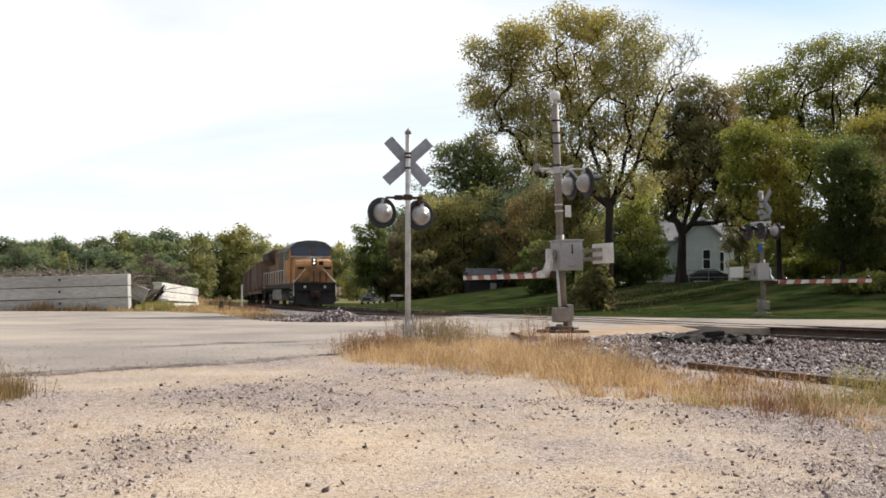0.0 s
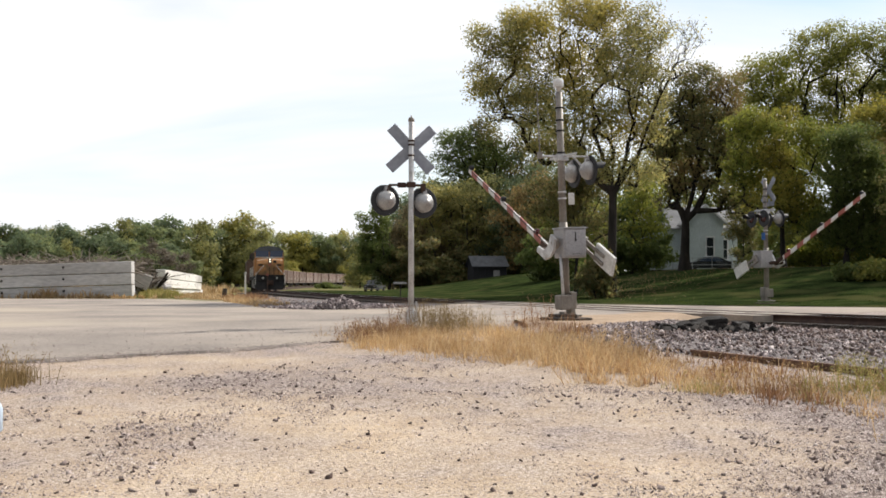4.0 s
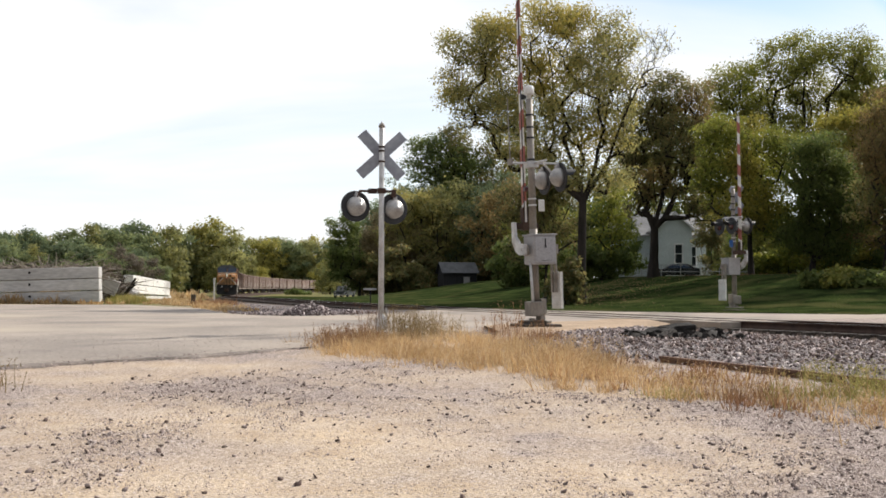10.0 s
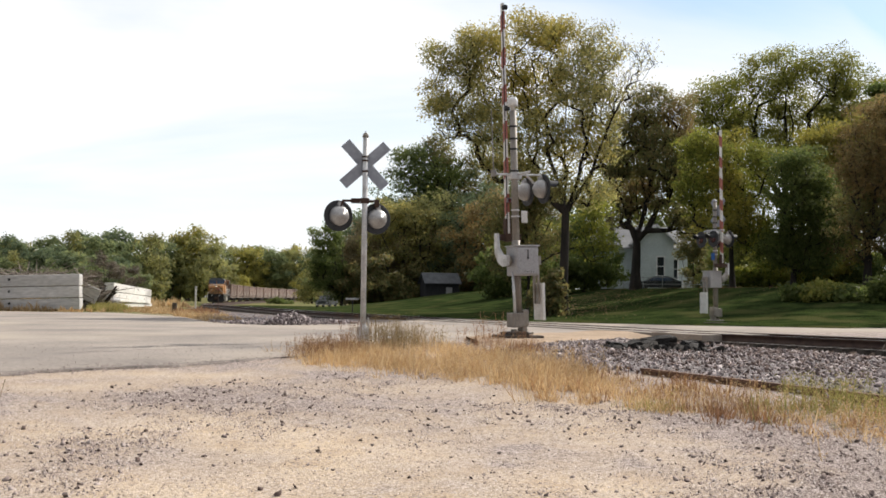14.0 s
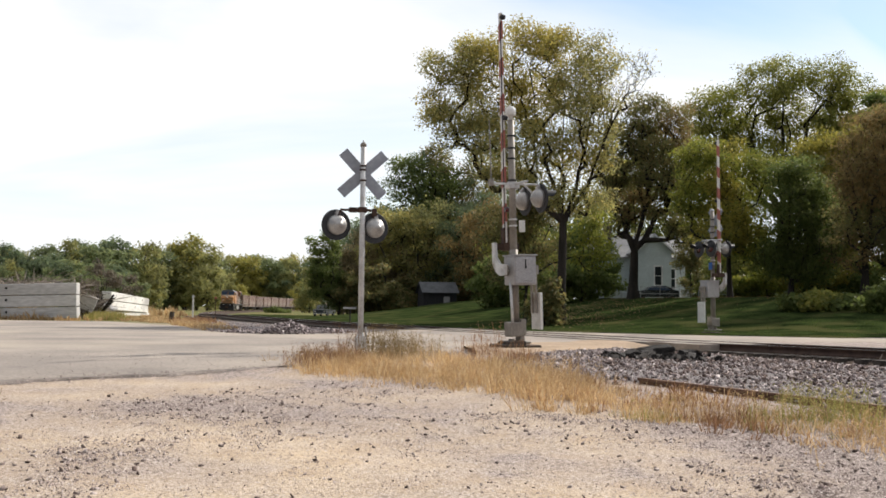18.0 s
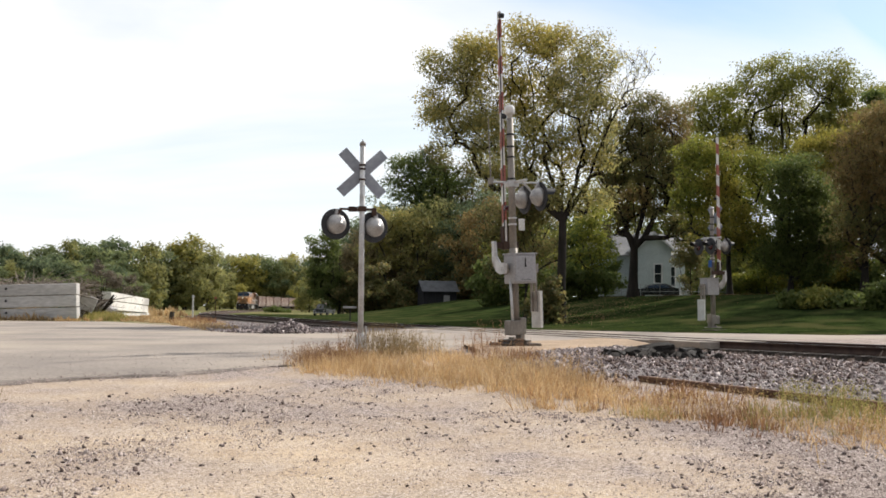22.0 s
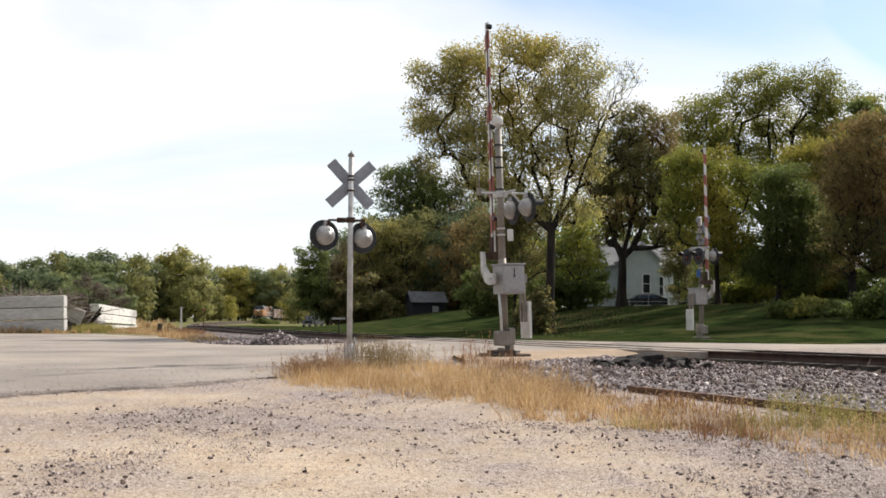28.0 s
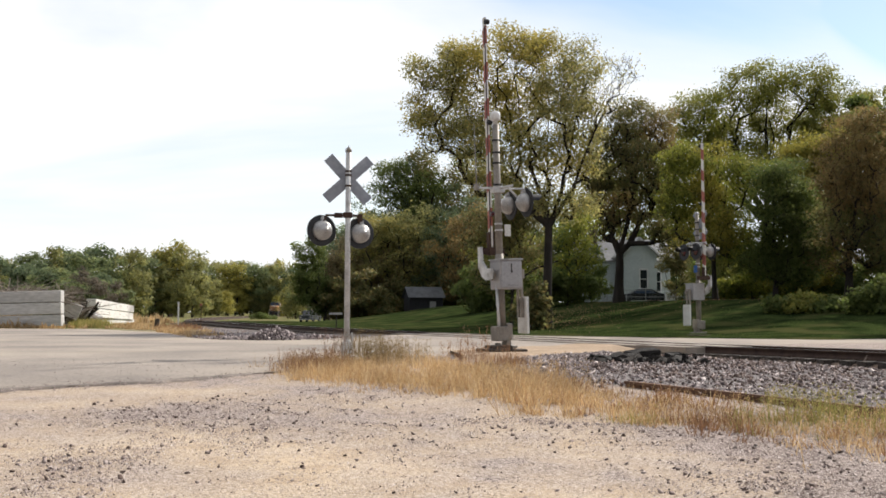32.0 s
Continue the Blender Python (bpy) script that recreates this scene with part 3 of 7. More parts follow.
def gate_signal(m, label, far=False):
    """A gate mast: the arm swings up from local +y; the counterweight sits behind it."""
    root = thing("crossing_gate", m, label, "crossing gate", "gates at the crossing")
    bm = bmesh.new()
    if far:
        box(bm, -0.34, 0.34, -0.34, 0.34, -0.30, 0.08, 0.03)
    else:
        box(bm, -0.46, 0.02, -0.42, 0.42, -0.30, 0.15, 0.05)
        box(bm, 0.03, 0.42, -0.44, 0.40, -0.30, 0.12, 0.05)
        box(bm, -0.30, 0.12, -0.30, 0.30, 0.10, 0.21, 0.04)
    part("foundation", bm, M["stained"], root, "low brown-stained concrete foundation")
    bm = bmesh.new()
    box(bm, -0.19, 0.10, -0.17, 0.17, 0.30, 0.62, 0.03)
    box(bm, 0.06, 0.20, -0.15, 0.17, 0.33, 0.68, 0.03)
    box(bm, 0.05, 0.17, -0.12, 0.12, 0.16, 0.34, 0.02)
    tube(bm, (-0.12, -0.05, 0.14), (-0.12, -0.05, 0.26), 0.07, seg=10)
    box(bm, -0.24, 0.27, -0.22, 0.22, 0.145, 0.185, 0.01)
    part("mast_base", bm, M["dirty_pole"], root, "cast grey junction base with a cable opening")
    top = 4.80 if far else 5.05
    bm = bmesh.new()
    tube(bm, (0, 0, 0.55), (0, 0, 2.2), 0.095, 0.09, 20)
    tube(bm, (0, 0, 2.0), (0, 0, top), 0.080, 0.074, 20)
    part("mast", bm, M["dirty_pole"], root, "stained aluminium mast", True)
    bm = bmesh.new()
    tube(bm, (-0.12, -0.05, 1.5), (-0.10, -0.10, 0.45), 0.03, seg=10)
    part("conduit", bm, M["galv"], root, "bent grey cable conduit", True)
    for z in (top - 0.35, top - 0.62, top - 0.85, 3.72, 2.86, 2.72):
        bm = bmesh.new()
        lathe(bm, [(0.078, z - 0.018), (0.094, z - 0.014), (0.094, z + 0.014), (0.078, z + 0.018)], 18)
        part("band", bm, M["black"] if z > 3 else M["galv"], root, "steel mast band")
    bm = bmesh.new()
    if far:
        lathe(bm, [(0.085, top - 0.02), (0.085, top + 0.03), (0.03, top + 0.07), (0, top + 0.075)], 16)
        part("cap", bm, M["galv"], root, "grey mast cap", True)
    else:
        lathe(bm, [(0.055, top - 0.05), (0.055, top + 0.10), (0.105, top + 0.10), (0.115, top + 0.12), (0.115, top + 0.22), (0.10, top + 0.27), (0.05, top + 0.30), (0, top + 0.305)], 20)
        part("bell", bm, M["white"], root, "white crossing bell on top", True)
    # mechanism box
    bm = bmesh.new()
    box(bm, -0.13, 0.41, -0.27, 0.24, 1.42, 2.06, 0.035)
    mech = part("gate_mechanism", bm, M["boxgrey"], root, "grey steel mechanism box")
    bm = bmesh.new()
    box(bm, -0.10, 0.38, -0.285, -0.268, 1.46, 2.02, 0.008)
    part("door", bm, M["boxgrey"], mech, "flat box door")
    bm = bmesh.new()
    box(bm, 0.13, 0.15, -0.297, -0.284, 1.80, 1.98)
    box(bm, 0.125, 0.16, -0.30, -0.284, 1.78, 1.83, 0.004)
    part("latch", bm, M["black"], mech, "dark latch bar")
    bm = bmesh.new()
    box(bm, -0.15, 0.43, -0.30, 0.26, 2.055, 2.085, 0.008)
    part("lid", bm, M["silver"], mech, "pale box lid")
    bm = bmesh.new()
    for k in range(5):
        box(bm, 0.05 + 0.05 * k, 0.085 + 0.05 * k, -0.2885, -0.2845, 1.50, 1.507 + 0.003 * (k % 2))
    part("marking", bm, M["black"], mech, "small dark marking bars")
    bm = bmesh.new()
    tube(bm, (-0.30, 0, 1.75), (0.56, 0, 1.75), 0.045, seg=14)
    lathe(bm, [(0, -0.02), (0.13, -0.02), (0.13, 0.02), (0, 0.02)], 18, pose(-0.20, 0, 1.75, 0, 90, 0))
    part("main_shaft", bm, M["dirty_pole"], root, "dark gate shaft")
    # the swinging arm, with its pivot at its own origin
    bm = bmesh.new()
    prism(bm, [(-0.10, 0.14), (0.12, 0.16), (0.14, -0.12), (0.30, -0.30), (0.62, -0.34), (0.62, -0.47), (0.16, -0.47), (-0.04, -0.30), (-0.12, -0.10)], -0.03, 0.03, pose(-0.27, 0, 0, 0, 0, 90))
    arm = part("gate_arm", bm, M["galv"], root, "striped gate arm on a cast bracket", at=pose(0, 0, 1.75))
    bm = bmesh.new()
    box(bm, -0.27, 0.32, 0.46, 0.60, -0.45, -0.36, 0.01)
    box(bm, -0.07, 0.07, 0.44, 0.95, -0.475, -0.335, 0.01)
    part("arm_adapter", bm, M["rail"], arm, "dark rusty cross-piece holding the arm")
    length = 5.78
    bm = bmesh.new()
    for a, b, h in ((0.62, 2.4, 0.074), (2.35, 4.2, 0.066), (4.15, length, 0.058)):
        box(bm, -0.022, 0.022, a, b, -0.405 - h, -0.405 + h, 0.006)
    part("arm_board", bm, M["white"], arm, "faded white arm board")
    for k in range(6):
        a = 1.0 + 0.82 * k
        h = 0.074 if a < 2.0 else 0.068 if a < 3.9 else 0.061
        h += 0.003
        bm = bmesh.new()
        s = 0.09
        prism(bm, [(a, -0.405 - h), (a + 0.40, -0.405 - h), (a + 0.40 + s, -0.405 + h), (a + s, -0.405 + h)], -0.025, 0.025, pose(0, 0, 0, 0, 0, 90))
        part("red_band", bm, M["red"], arm, "faded red reflective band")
    for a in (1.35, 3.4, length - 0.12):
        bm = bmesh.new()
        lathe(bm, [(0, -0.05), (0.055, -0.05), (0.06, 0.0), (0.055, 0.05), (0, 0.055)], 14, pose(0.0, a, -0.29, 0, 90, 0))
        box(bm, -0.015, 0.015, a - 0.02, a + 0.02, -0.35, -0.25)
        part("arm_lamp", bm, M["black"] if a > 3 else M["redlens"], arm, "small red arm lamp")
    bm = bmesh.new()
    tube(bm, (-0.03, 0.7, -0.345), (-0.03, length - 0.2, -0.345), 0.012, seg=6)
    part("lamp_cable", bm, M["black"], arm, "thin black lamp cable")
    bm = bmesh.new()
    for z in (-0.10, 0.08):
        box(bm, 0.46, 0.50, -0.95, 0.06, z - 0.04, z + 0.04, 0.006)
    box(bm, 0.45, 0.53, -0.10, 0.10, -0.15, 0.15, 0.015)
    part("counterweight_arm", bm, M["dirty_pole"], arm, "dark counterweight arms")
    bm = bmesh.new()
    box(bm, 0.51, 0.58, -1.31, -0.50, -0.21, 0.21, 0.012)
    box(bm, 0.50, 0.59, -0.92, -0.89, -0.17, 0.05)
    part("counterweight", bm, M["white"], arm, "off-white counterweight plate")
    GATES.append(arm)
    # lamps
    bm = bmesh.new()
    tube(bm, (0.05, -0.62, 3.64), (0.05, 0.62, 3.64), 0.028, seg=10)
    tube(bm, (-0.45, 0.0, 3.64), (0.42 if far else 0.66, 0.0, 3.64), 0.022, seg=8)
    box(bm, -0.12, 0.14, -0.10, 0.10, 3.54, 3.68, 0.015)
    part("crossarm", bm, M["galv"], root, "grey lamp crossarm")
    sides = ((0.50, 0),) if not far else ((0.36, 0), (-0.36, 180))
    for x, turn in sides:
        for y in (-0.38, 0.38):
            lamp_head(root, pose(x, y, 3.30, 0, 0, turn))
            bm = bmesh.new()
            tube(bm, (0.05, y, 3.64), (x * 0.55, y, 3.42), 0.024, seg=8)
            part("lamp_stem", bm, M["galv"], root)
    if far:
        crossbuck(root, pose(-0.16, 0, 4.42, 0, 0, 176), M["white"])
        bm = bmesh.new()
        box(bm, -0.19, -0.18, -0.30, 0.30, 3.80, 3.98, 0.004)
        box(bm, -0.19, -0.18, -0.06, 0.06, 3.96, 4.08)
        part("track_sign", bm, M["sign_back"], root, "small plate under the crossbuck")
        bm = bmesh.new()
        box(bm, 0.10, 0.115, -0.11, 0.11, 2.50, 2.78, 0.01)
        box(bm, 0.08, 0.10, -0.02, 0.02, 2.52, 2.76)
        part("notice_plate", bm, M["blue"], root, "small blue notice plate")
    else:
        bm = bmesh.new()
        box(bm, 0.10, 0.25, -0.10, -0.08, 2.58, 2.84, 0.012)
        part("notice_plate", bm, M["white"], root, "small white notice plate")
        bm = bmesh.new()
        tube(bm, (-0.48, 0.05, 3.72), (-0.50, 0.05, 5.05), 0.016, 0.010, 8)
        tube(bm, (-0.50, 0.05, 3.66), (-0.08, 0.0, 3.66), 0.018, seg=8)
        box(bm, -0.53, -0.43, 0.0, 0.10, 3.60, 3.74, 0.01)
        part("upright_rod", bm, M["dirty_pole"], root, "thin upright rod on a side bracket")
    return root


M["blue"] = mat("blue_plate", (0.03, 0.13, 0.42), 0.5, scale=5, fine=40, bump=0.03)
ROAD_TURN = math.degrees(math.atan2(0.35, 0.94))
small_post(pose(-0.72, 22.2, 0.0, 0, 0, 96))
gate_signal(pose(2.62, 23.6, 0.0, 0, -2.0, ROAD_TURN), "stained aluminium gate mast with striped arm, white bell and lamps")
gate_signal(pose(12.3, 41.6, 0.02, 0, 0.6, ROAD_TURN + 180), "gate mast with crossbuck, red lamps and striped arm beside lawn", True)


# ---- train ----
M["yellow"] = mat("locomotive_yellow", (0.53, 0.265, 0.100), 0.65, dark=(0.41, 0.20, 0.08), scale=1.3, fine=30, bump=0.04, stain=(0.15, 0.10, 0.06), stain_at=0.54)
# hood and radiator end: a darker, browner yellow than the cab's
M["hood"] = mat("brownish_hood_yellow", (0.29, 0.15, 0.080), 0.65, dark=(0.19, 0.10, 0.058), scale=1.1, fine=25, bump=0.05, stain=(0.07, 0.055, 0.045), stain_at=0.5)
M["roofgrey"] = mat("locomotive_roof_grey", (0.10, 0.11, 0.125), 0.6, scale=1.5, fine=30, bump=0.05)
M["under"] = mat("sooty_underframe", (0.028, 0.026, 0.025), 0.75, dark=(0.015, 0.014, 0.014), scale=2, fine=25)
M["tank"] = mat("grey_fuel_tank", (0.30, 0.29, 0.27), 0.6, scale=2, fine=25, stain=(0.12, 0.10, 0.08), stain_at=0.55)
M["carbrown"] = mat("dusty_gondola_brown", (0.235, 0.155, 0.125), 0.75, dark=(0.17, 0.11, 0.09), scale=0.7, fine=12, bump=0.1, stain=(0.27, 0.22, 0.19), stain_at=0.56, vary=0.18)
M["coal"] = mat("coal", (0.02, 0.02, 0.02), 0.8, scale=4, fine=10, bump=1.0, depth=0.05)
M["window"] = glass_mat("dark_window_glass", (0.045, 0.068, 0.12))
M["pane"] = glass_mat("house_window_glass", (0.022, 0.026, 0.03))
M["beam"] = mat("headlight", (1.0, 0.93, 0.72), 0.3, scale=5, fine=20, bump=0.0, glow=2.6)
M["handrail"] = mat("white_handrail", (0.78, 0.76, 0.70), 0.5, scale=5, fine=30, bump=0.02)


def bogie(parent, x, wheels, name="truck"):
    span = 0.9 * (wheels - 1)
    bm = bmesh.new()
    for y in (-1.02, 1.02):
        box(bm, x - span - 0.5, x + span + 0.5, y - 0.09, y + 0.09, 0.62, 0.86, 0.03)
        for k in range(wheels):
            wx = x - span + 1.8 * k
            box(bm, wx - 0.2, wx + 0.2, y - 0.12, y + 0.12, 0.36, 0.70, 0.03)
        for k in range(wheels - 1):
            wx = x - span + 1.8 * k + 0.9
            box(bm, wx - 0.32, wx + 0.32, y - 0.08, y + 0.08, 0.34, 0.66, 0.03)
    box(bm, x - 0.4, x + 0.4, -0.95, 0.95, 0.55, 0.95, 0.03)
    t = part(name, bm, M["under"], parent, "sooty cast truck frame")
    for k in range(wheels):
        wx = x - span + 1.8 * k
        bm = bmesh.new()
        for y in (-0.755, 0.755):
            s = 1 if y > 0 else -1
            lathe(bm, [(0, -0.06), (0.44, -0.06), (0.46, -0.05), (0.46, 0.05), (0.49, 0.055), (0.49, 0.08), (0, 0.08)], 20, pose(wx, y, 0.46, 90 * s, 0, 0))
        tube(bm, (wx, -0.75, 0.46), (wx, 0.75, 0.46), 0.09, seg=10)
        part("wheelset", bm, M["rail"], t, "rust-brown wheelset")
    return t


def locomotive():
    root = thing("locomotive", Matrix(), "dirty yellow diesel locomotive with grey roof and lit headlights", "locomotive")
    bm = bmesh.new()
    box(bm, 0.75, 21.9, -1.5, 1.5, 1.28, 1.62, 0.04)
    part("underframe", bm, M["under"], root, "black underframe")
    bm = bmesh.new()
    prism(bm, [(0.30, 0.12), (1.3, 0.12), (1.3, 1.55), (0.55, 1.55), (0.52, 0.95)], -1.52, 1.52)
    bmesh.ops.bevel(bm, geom=[e for e in bm.edges if abs(e.verts[0].co.y - e.verts[1].co.y) < 0.1 and abs(e.verts[0].co.y) > 1.4], offset=0.16, segments=3, affect="EDGES")
    box(bm, 0.40, 0.60, -1.2, 1.2, 1.05, 1.22, 0.03)
    box(bm, 0.50, 0.62, -1.5, 1.5, 1.50, 1.68, 0.03)
    part("pilot", bm, M["under"], root, "black snow-plough pilot")
    bm = bmesh.new()
    box(bm, -0.25, 0.4, -0.14, 0.14, 0.72, 1.02, 0.04)
    box(bm, 0.1, 0.34, -0.34, 0.34, 0.6, 1.1, 0.04)
    part("coupler", bm, M["rail"], root, "rusty coupler")
    # nose with a slanted top
    bm = bmesh.new()
    w = 1.36
    pts = [(0.95, 1.62, w), (0.88, 2.9, w), (1.15, 3.22, w * 0.97), (2.75, 3.52, w), (2.75, 1.62, w)]
    left = [bm.verts.new((x, -y, z)) for x, z, y in pts]
    right = [bm.verts.new((x, y, z)) for x, z, y in pts]
    bm.faces.new(left[::-1])
    bm.faces.new(right)
    for i in range(5):
        j = (i + 1) % 5
        bm.faces.new((left[i], left[j], right[j], right[i]))
    bmesh.ops.recalc_face_normals(bm, faces=bm.faces[:])
    bmesh.ops.bevel(bm, geom=bm.edges[:], offset=0.06, segments=2, affect="EDGES")
    nose = part("nose", bm, M["yellow"], root, "yellow wide nose")
    bm = bmesh.new()
    box(bm, 0.865, 0.90, -0.32, 0.36, 1.75, 2.85, 0.02)
    part("nose_door", bm, M["yellow"], nose, "nose door")
    for y in (-0.95, 0.95):
        bm = bmesh.new()
        box(bm, 0.85, 0.90, y - 0.24, y + 0.24, 2.62, 2.80, 0.01)
        part("number_board", bm, M["black"], nose, "dark number board with unreadable bar")
    bm = bmesh.new()
    for k in range(3):
        box(bm, 0.862, 0.868, -0.9 + 0.45 * k, -0.84 + 0.45 * k, 1.7, 2.5)
    part("door_seam", bm, M["under"], nose)
    # cab
    bm = bmesh.new()
    prism(bm, [(-1.53, 1.62), (1.53, 1.62), (1.53, 3.55), (1.50, 4.18), (1.02, 4.58), (0.35, 4.70), (-0.35, 4.70), (-1.02, 4.58), (-1.50, 4.18), (-1.53, 3.55)], 2.55, 6.1, Matrix(((0, 1, 0, 0), (1, 0, 0, 0), (0, 0, 1, 0), (0, 0, 0, 1))))
    cab = part("cab", bm, M["yellow"], root, "yellow cab")
    bm = bmesh.new()
    prism(bm, [(-1.55, 4.16), (1.55, 4.16), (1.53, 4.22), (1.04, 4.63), (0.36, 4.75), (-0.36, 4.75), (-1.04, 4.63), (-1.53, 4.22)], 2.45, 6.2, Matrix(((0, 1, 0, 0), (1, 0, 0, 0), (0, 0, 1, 0), (0, 0, 0, 1))))
    part("cab_roof", bm, M["roofgrey"], cab, "grey cab roof")
    for y0, y1 in ((-1.42, -0.07), (0.07, 1.42)):
        bm = bmesh.new()
        prism(bm, [(y0, 3.60), (y1, 3.60), (y1, 4.24), (y0, 4.24)], 2.43, 2.53, Matrix(((0, 1, 0, 0), (1, 0, 0, 0), (0, 0, 1, 0), (0, 0, 0, 1))))
        part("windscreen", bm, M["window"], cab, "dark blue windscreen")
    for y in (-1.545, 1.545):
        bm = bmesh.new()
        box(bm, 3.3, 4.4, y - 0.02, y + 0.02, 3.35, 4.05, 0.01)
        box(bm, 4.6, 5.4, y - 0.02, y + 0.02, 3.35, 4.05, 0.01)
        part("side_window", bm, M["window"], cab, "dark side windows")
    bm = bmesh.new()
    for s in (-1, 1):
        tube(bm, (0.95, s * 0.1, 3.46), (1.0, s * 1.3, 3.16), 0.03, seg=6)
    box(bm, 2.44, 2.52, -1.46, 1.46, 3.53, 3.60)
    part("nose_trim", bm, M["handrail"], nose, "white trim line under the windscreen")
    bm = bmesh.new()
    box(bm, 0.86, 1.10, -0.17, 0.17, 2.90, 3.42, 0.04)
    part("headlight_housing", bm, M["roofgrey"], nose, "headlight housing")
    bm = bmesh.new()
    box(bm, 0.90, 1.06, -0.66, -0.36, 2.93, 3.2, 0.02)
    part("nose_window", bm, M["black"], nose, "small dark nose window")
    bm = bmesh.new()
    box(bm, 0.85, 0.87, -0.13, 0.13, 2.62, 2.86, 0.01)
    part("emblem", bm, M["red"], nose, "small red emblem")
    for z in (3.05, 3.29):
        bm = bmesh.new()
        lathe(bm, [(0, 0), (0.066, 0), (0.062, 0.03), (0, 0.035)], 18, pose(0.862, 0, z, 0, -90, 0))
        part("headlight", bm, M["beam"], nose, "lit headlight")
    for y in (-0.72, 0.72):
        bm = bmesh.new()
        lathe(bm, [(0, 0), (0.10, 0), (0.09, 0.03), (0, 0.035)], 16, pose(0.49, y, 1.36, 0, -90, 0))
        part("ditch_light", bm, M["handrail"], root, "round ditch light")
    for y in (-1.545, 1.545):
        bm = bmesh.new()
        box(bm, 2.6, 6.05, y - 0.008, y + 0.008, 2.05, 2.15)
        part("red_stripe", bm, M["red"], cab, "thin red stripe")
    # long hood
    bm = bmesh.new()
    prism(bm, [(-1.0, 1.62), (1.0, 1.62), (1.0, 4.25), (0.7, 4.5), (-0.7, 4.5), (-1.0, 4.25)], 6.1, 16.4, Matrix(((0, 1, 0, 0), (1, 0, 0, 0), (0, 0, 1, 0), (0, 0, 0, 1))))
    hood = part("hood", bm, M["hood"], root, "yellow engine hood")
    for k in range(11):
        for y in (-1.012, 1.012):
            bm = bmesh.new()
            box(bm, 6.4 + 0.92 * k, 7.2 + 0.92 * k, y - 0.012, y + 0.012, 1.8, 3.4, 0.01)
            part("hood_door", bm, M["hood"], hood)
    bm = bmesh.new()
    box(bm, 6.1, 16.4, -0.72, 0.72, 4.48, 4.60, 0.03)
    box(bm, 8.5, 10.2, -0.5, 0.5, 4.58, 4.75, 0.04)
    part("hood_roof", bm, M["roofgrey"], hood, "grey hood roof")
    bm = bmesh.new()
    prism(bm, [(-1.0, 1.62), (1.0, 1.62), (1.0, 3.3), (1.52, 3.75), (1.52, 4.35), (1.1, 4.62), (-1.1, 4.62), (-1.52, 4.35), (-1.52, 3.75), (-1.0, 3.3)], 16.4, 21.2, Matrix(((0, 1, 0, 0), (1, 0, 0, 0), (0, 0, 1, 0), (0, 0, 0, 1))))
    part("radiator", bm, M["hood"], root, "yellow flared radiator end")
    for y in (-1.53, 1.53):
        bm = bmesh.new()
        box(bm, 16.7, 20.9, y - 0.015, y + 0.015, 3.8, 4.3)
        part("radiator_grille", bm, M["under"], root, "black radiator grille")
    bm = bmesh.new()
    box(bm, 8.3, 14.2, -1.45, 1.45, 0.35, 1.25, 0.15)
    part("fuel_tank", bm, M["tank"], root, "grey fuel tank")
    bogie(root, 4.4, 3)
    bogie(root, 18.0, 3)
    for y in (-1.5, 1.5):
        bm = bmesh.new()
        for k in range(9):
            tube(bm, (6.3 + 1.75 * k, y, 1.6), (6.3 + 1.75 * k, y, 2.65), 0.02, seg=6)
        tube(bm, (6.3, y, 2.65), (20.4, y, 2.65), 0.022, seg=6)
        part("side_handrail", bm, M["handrail"], root, "white side handrail")
        bm = bmesh.new()
        tube(bm, (0.60, y, 1.66), (0.78, y * 0.45, 2.62), 0.032, seg=6)
        tube(bm, (0.58, y, 0.7), (0.60, y, 1.9), 0.028, seg=6)
        tube(bm, (0.78, y * 0.45, 2.62), (0.85, y * 0.40, 2.62), 0.032, seg=6)
        part("front_handrail", bm, M["handrail"], root, "white slanted front handrail")
        bm = bmesh.new()
        for k in range(4):
            box(bm, 0.75, 1.55, y - 0.12, y + 0.12, 0.30 + 0.32 * k, 0.34 + 0.32 * k)
        part("step", bm, M["galv"], root, "entry steps")
    return root


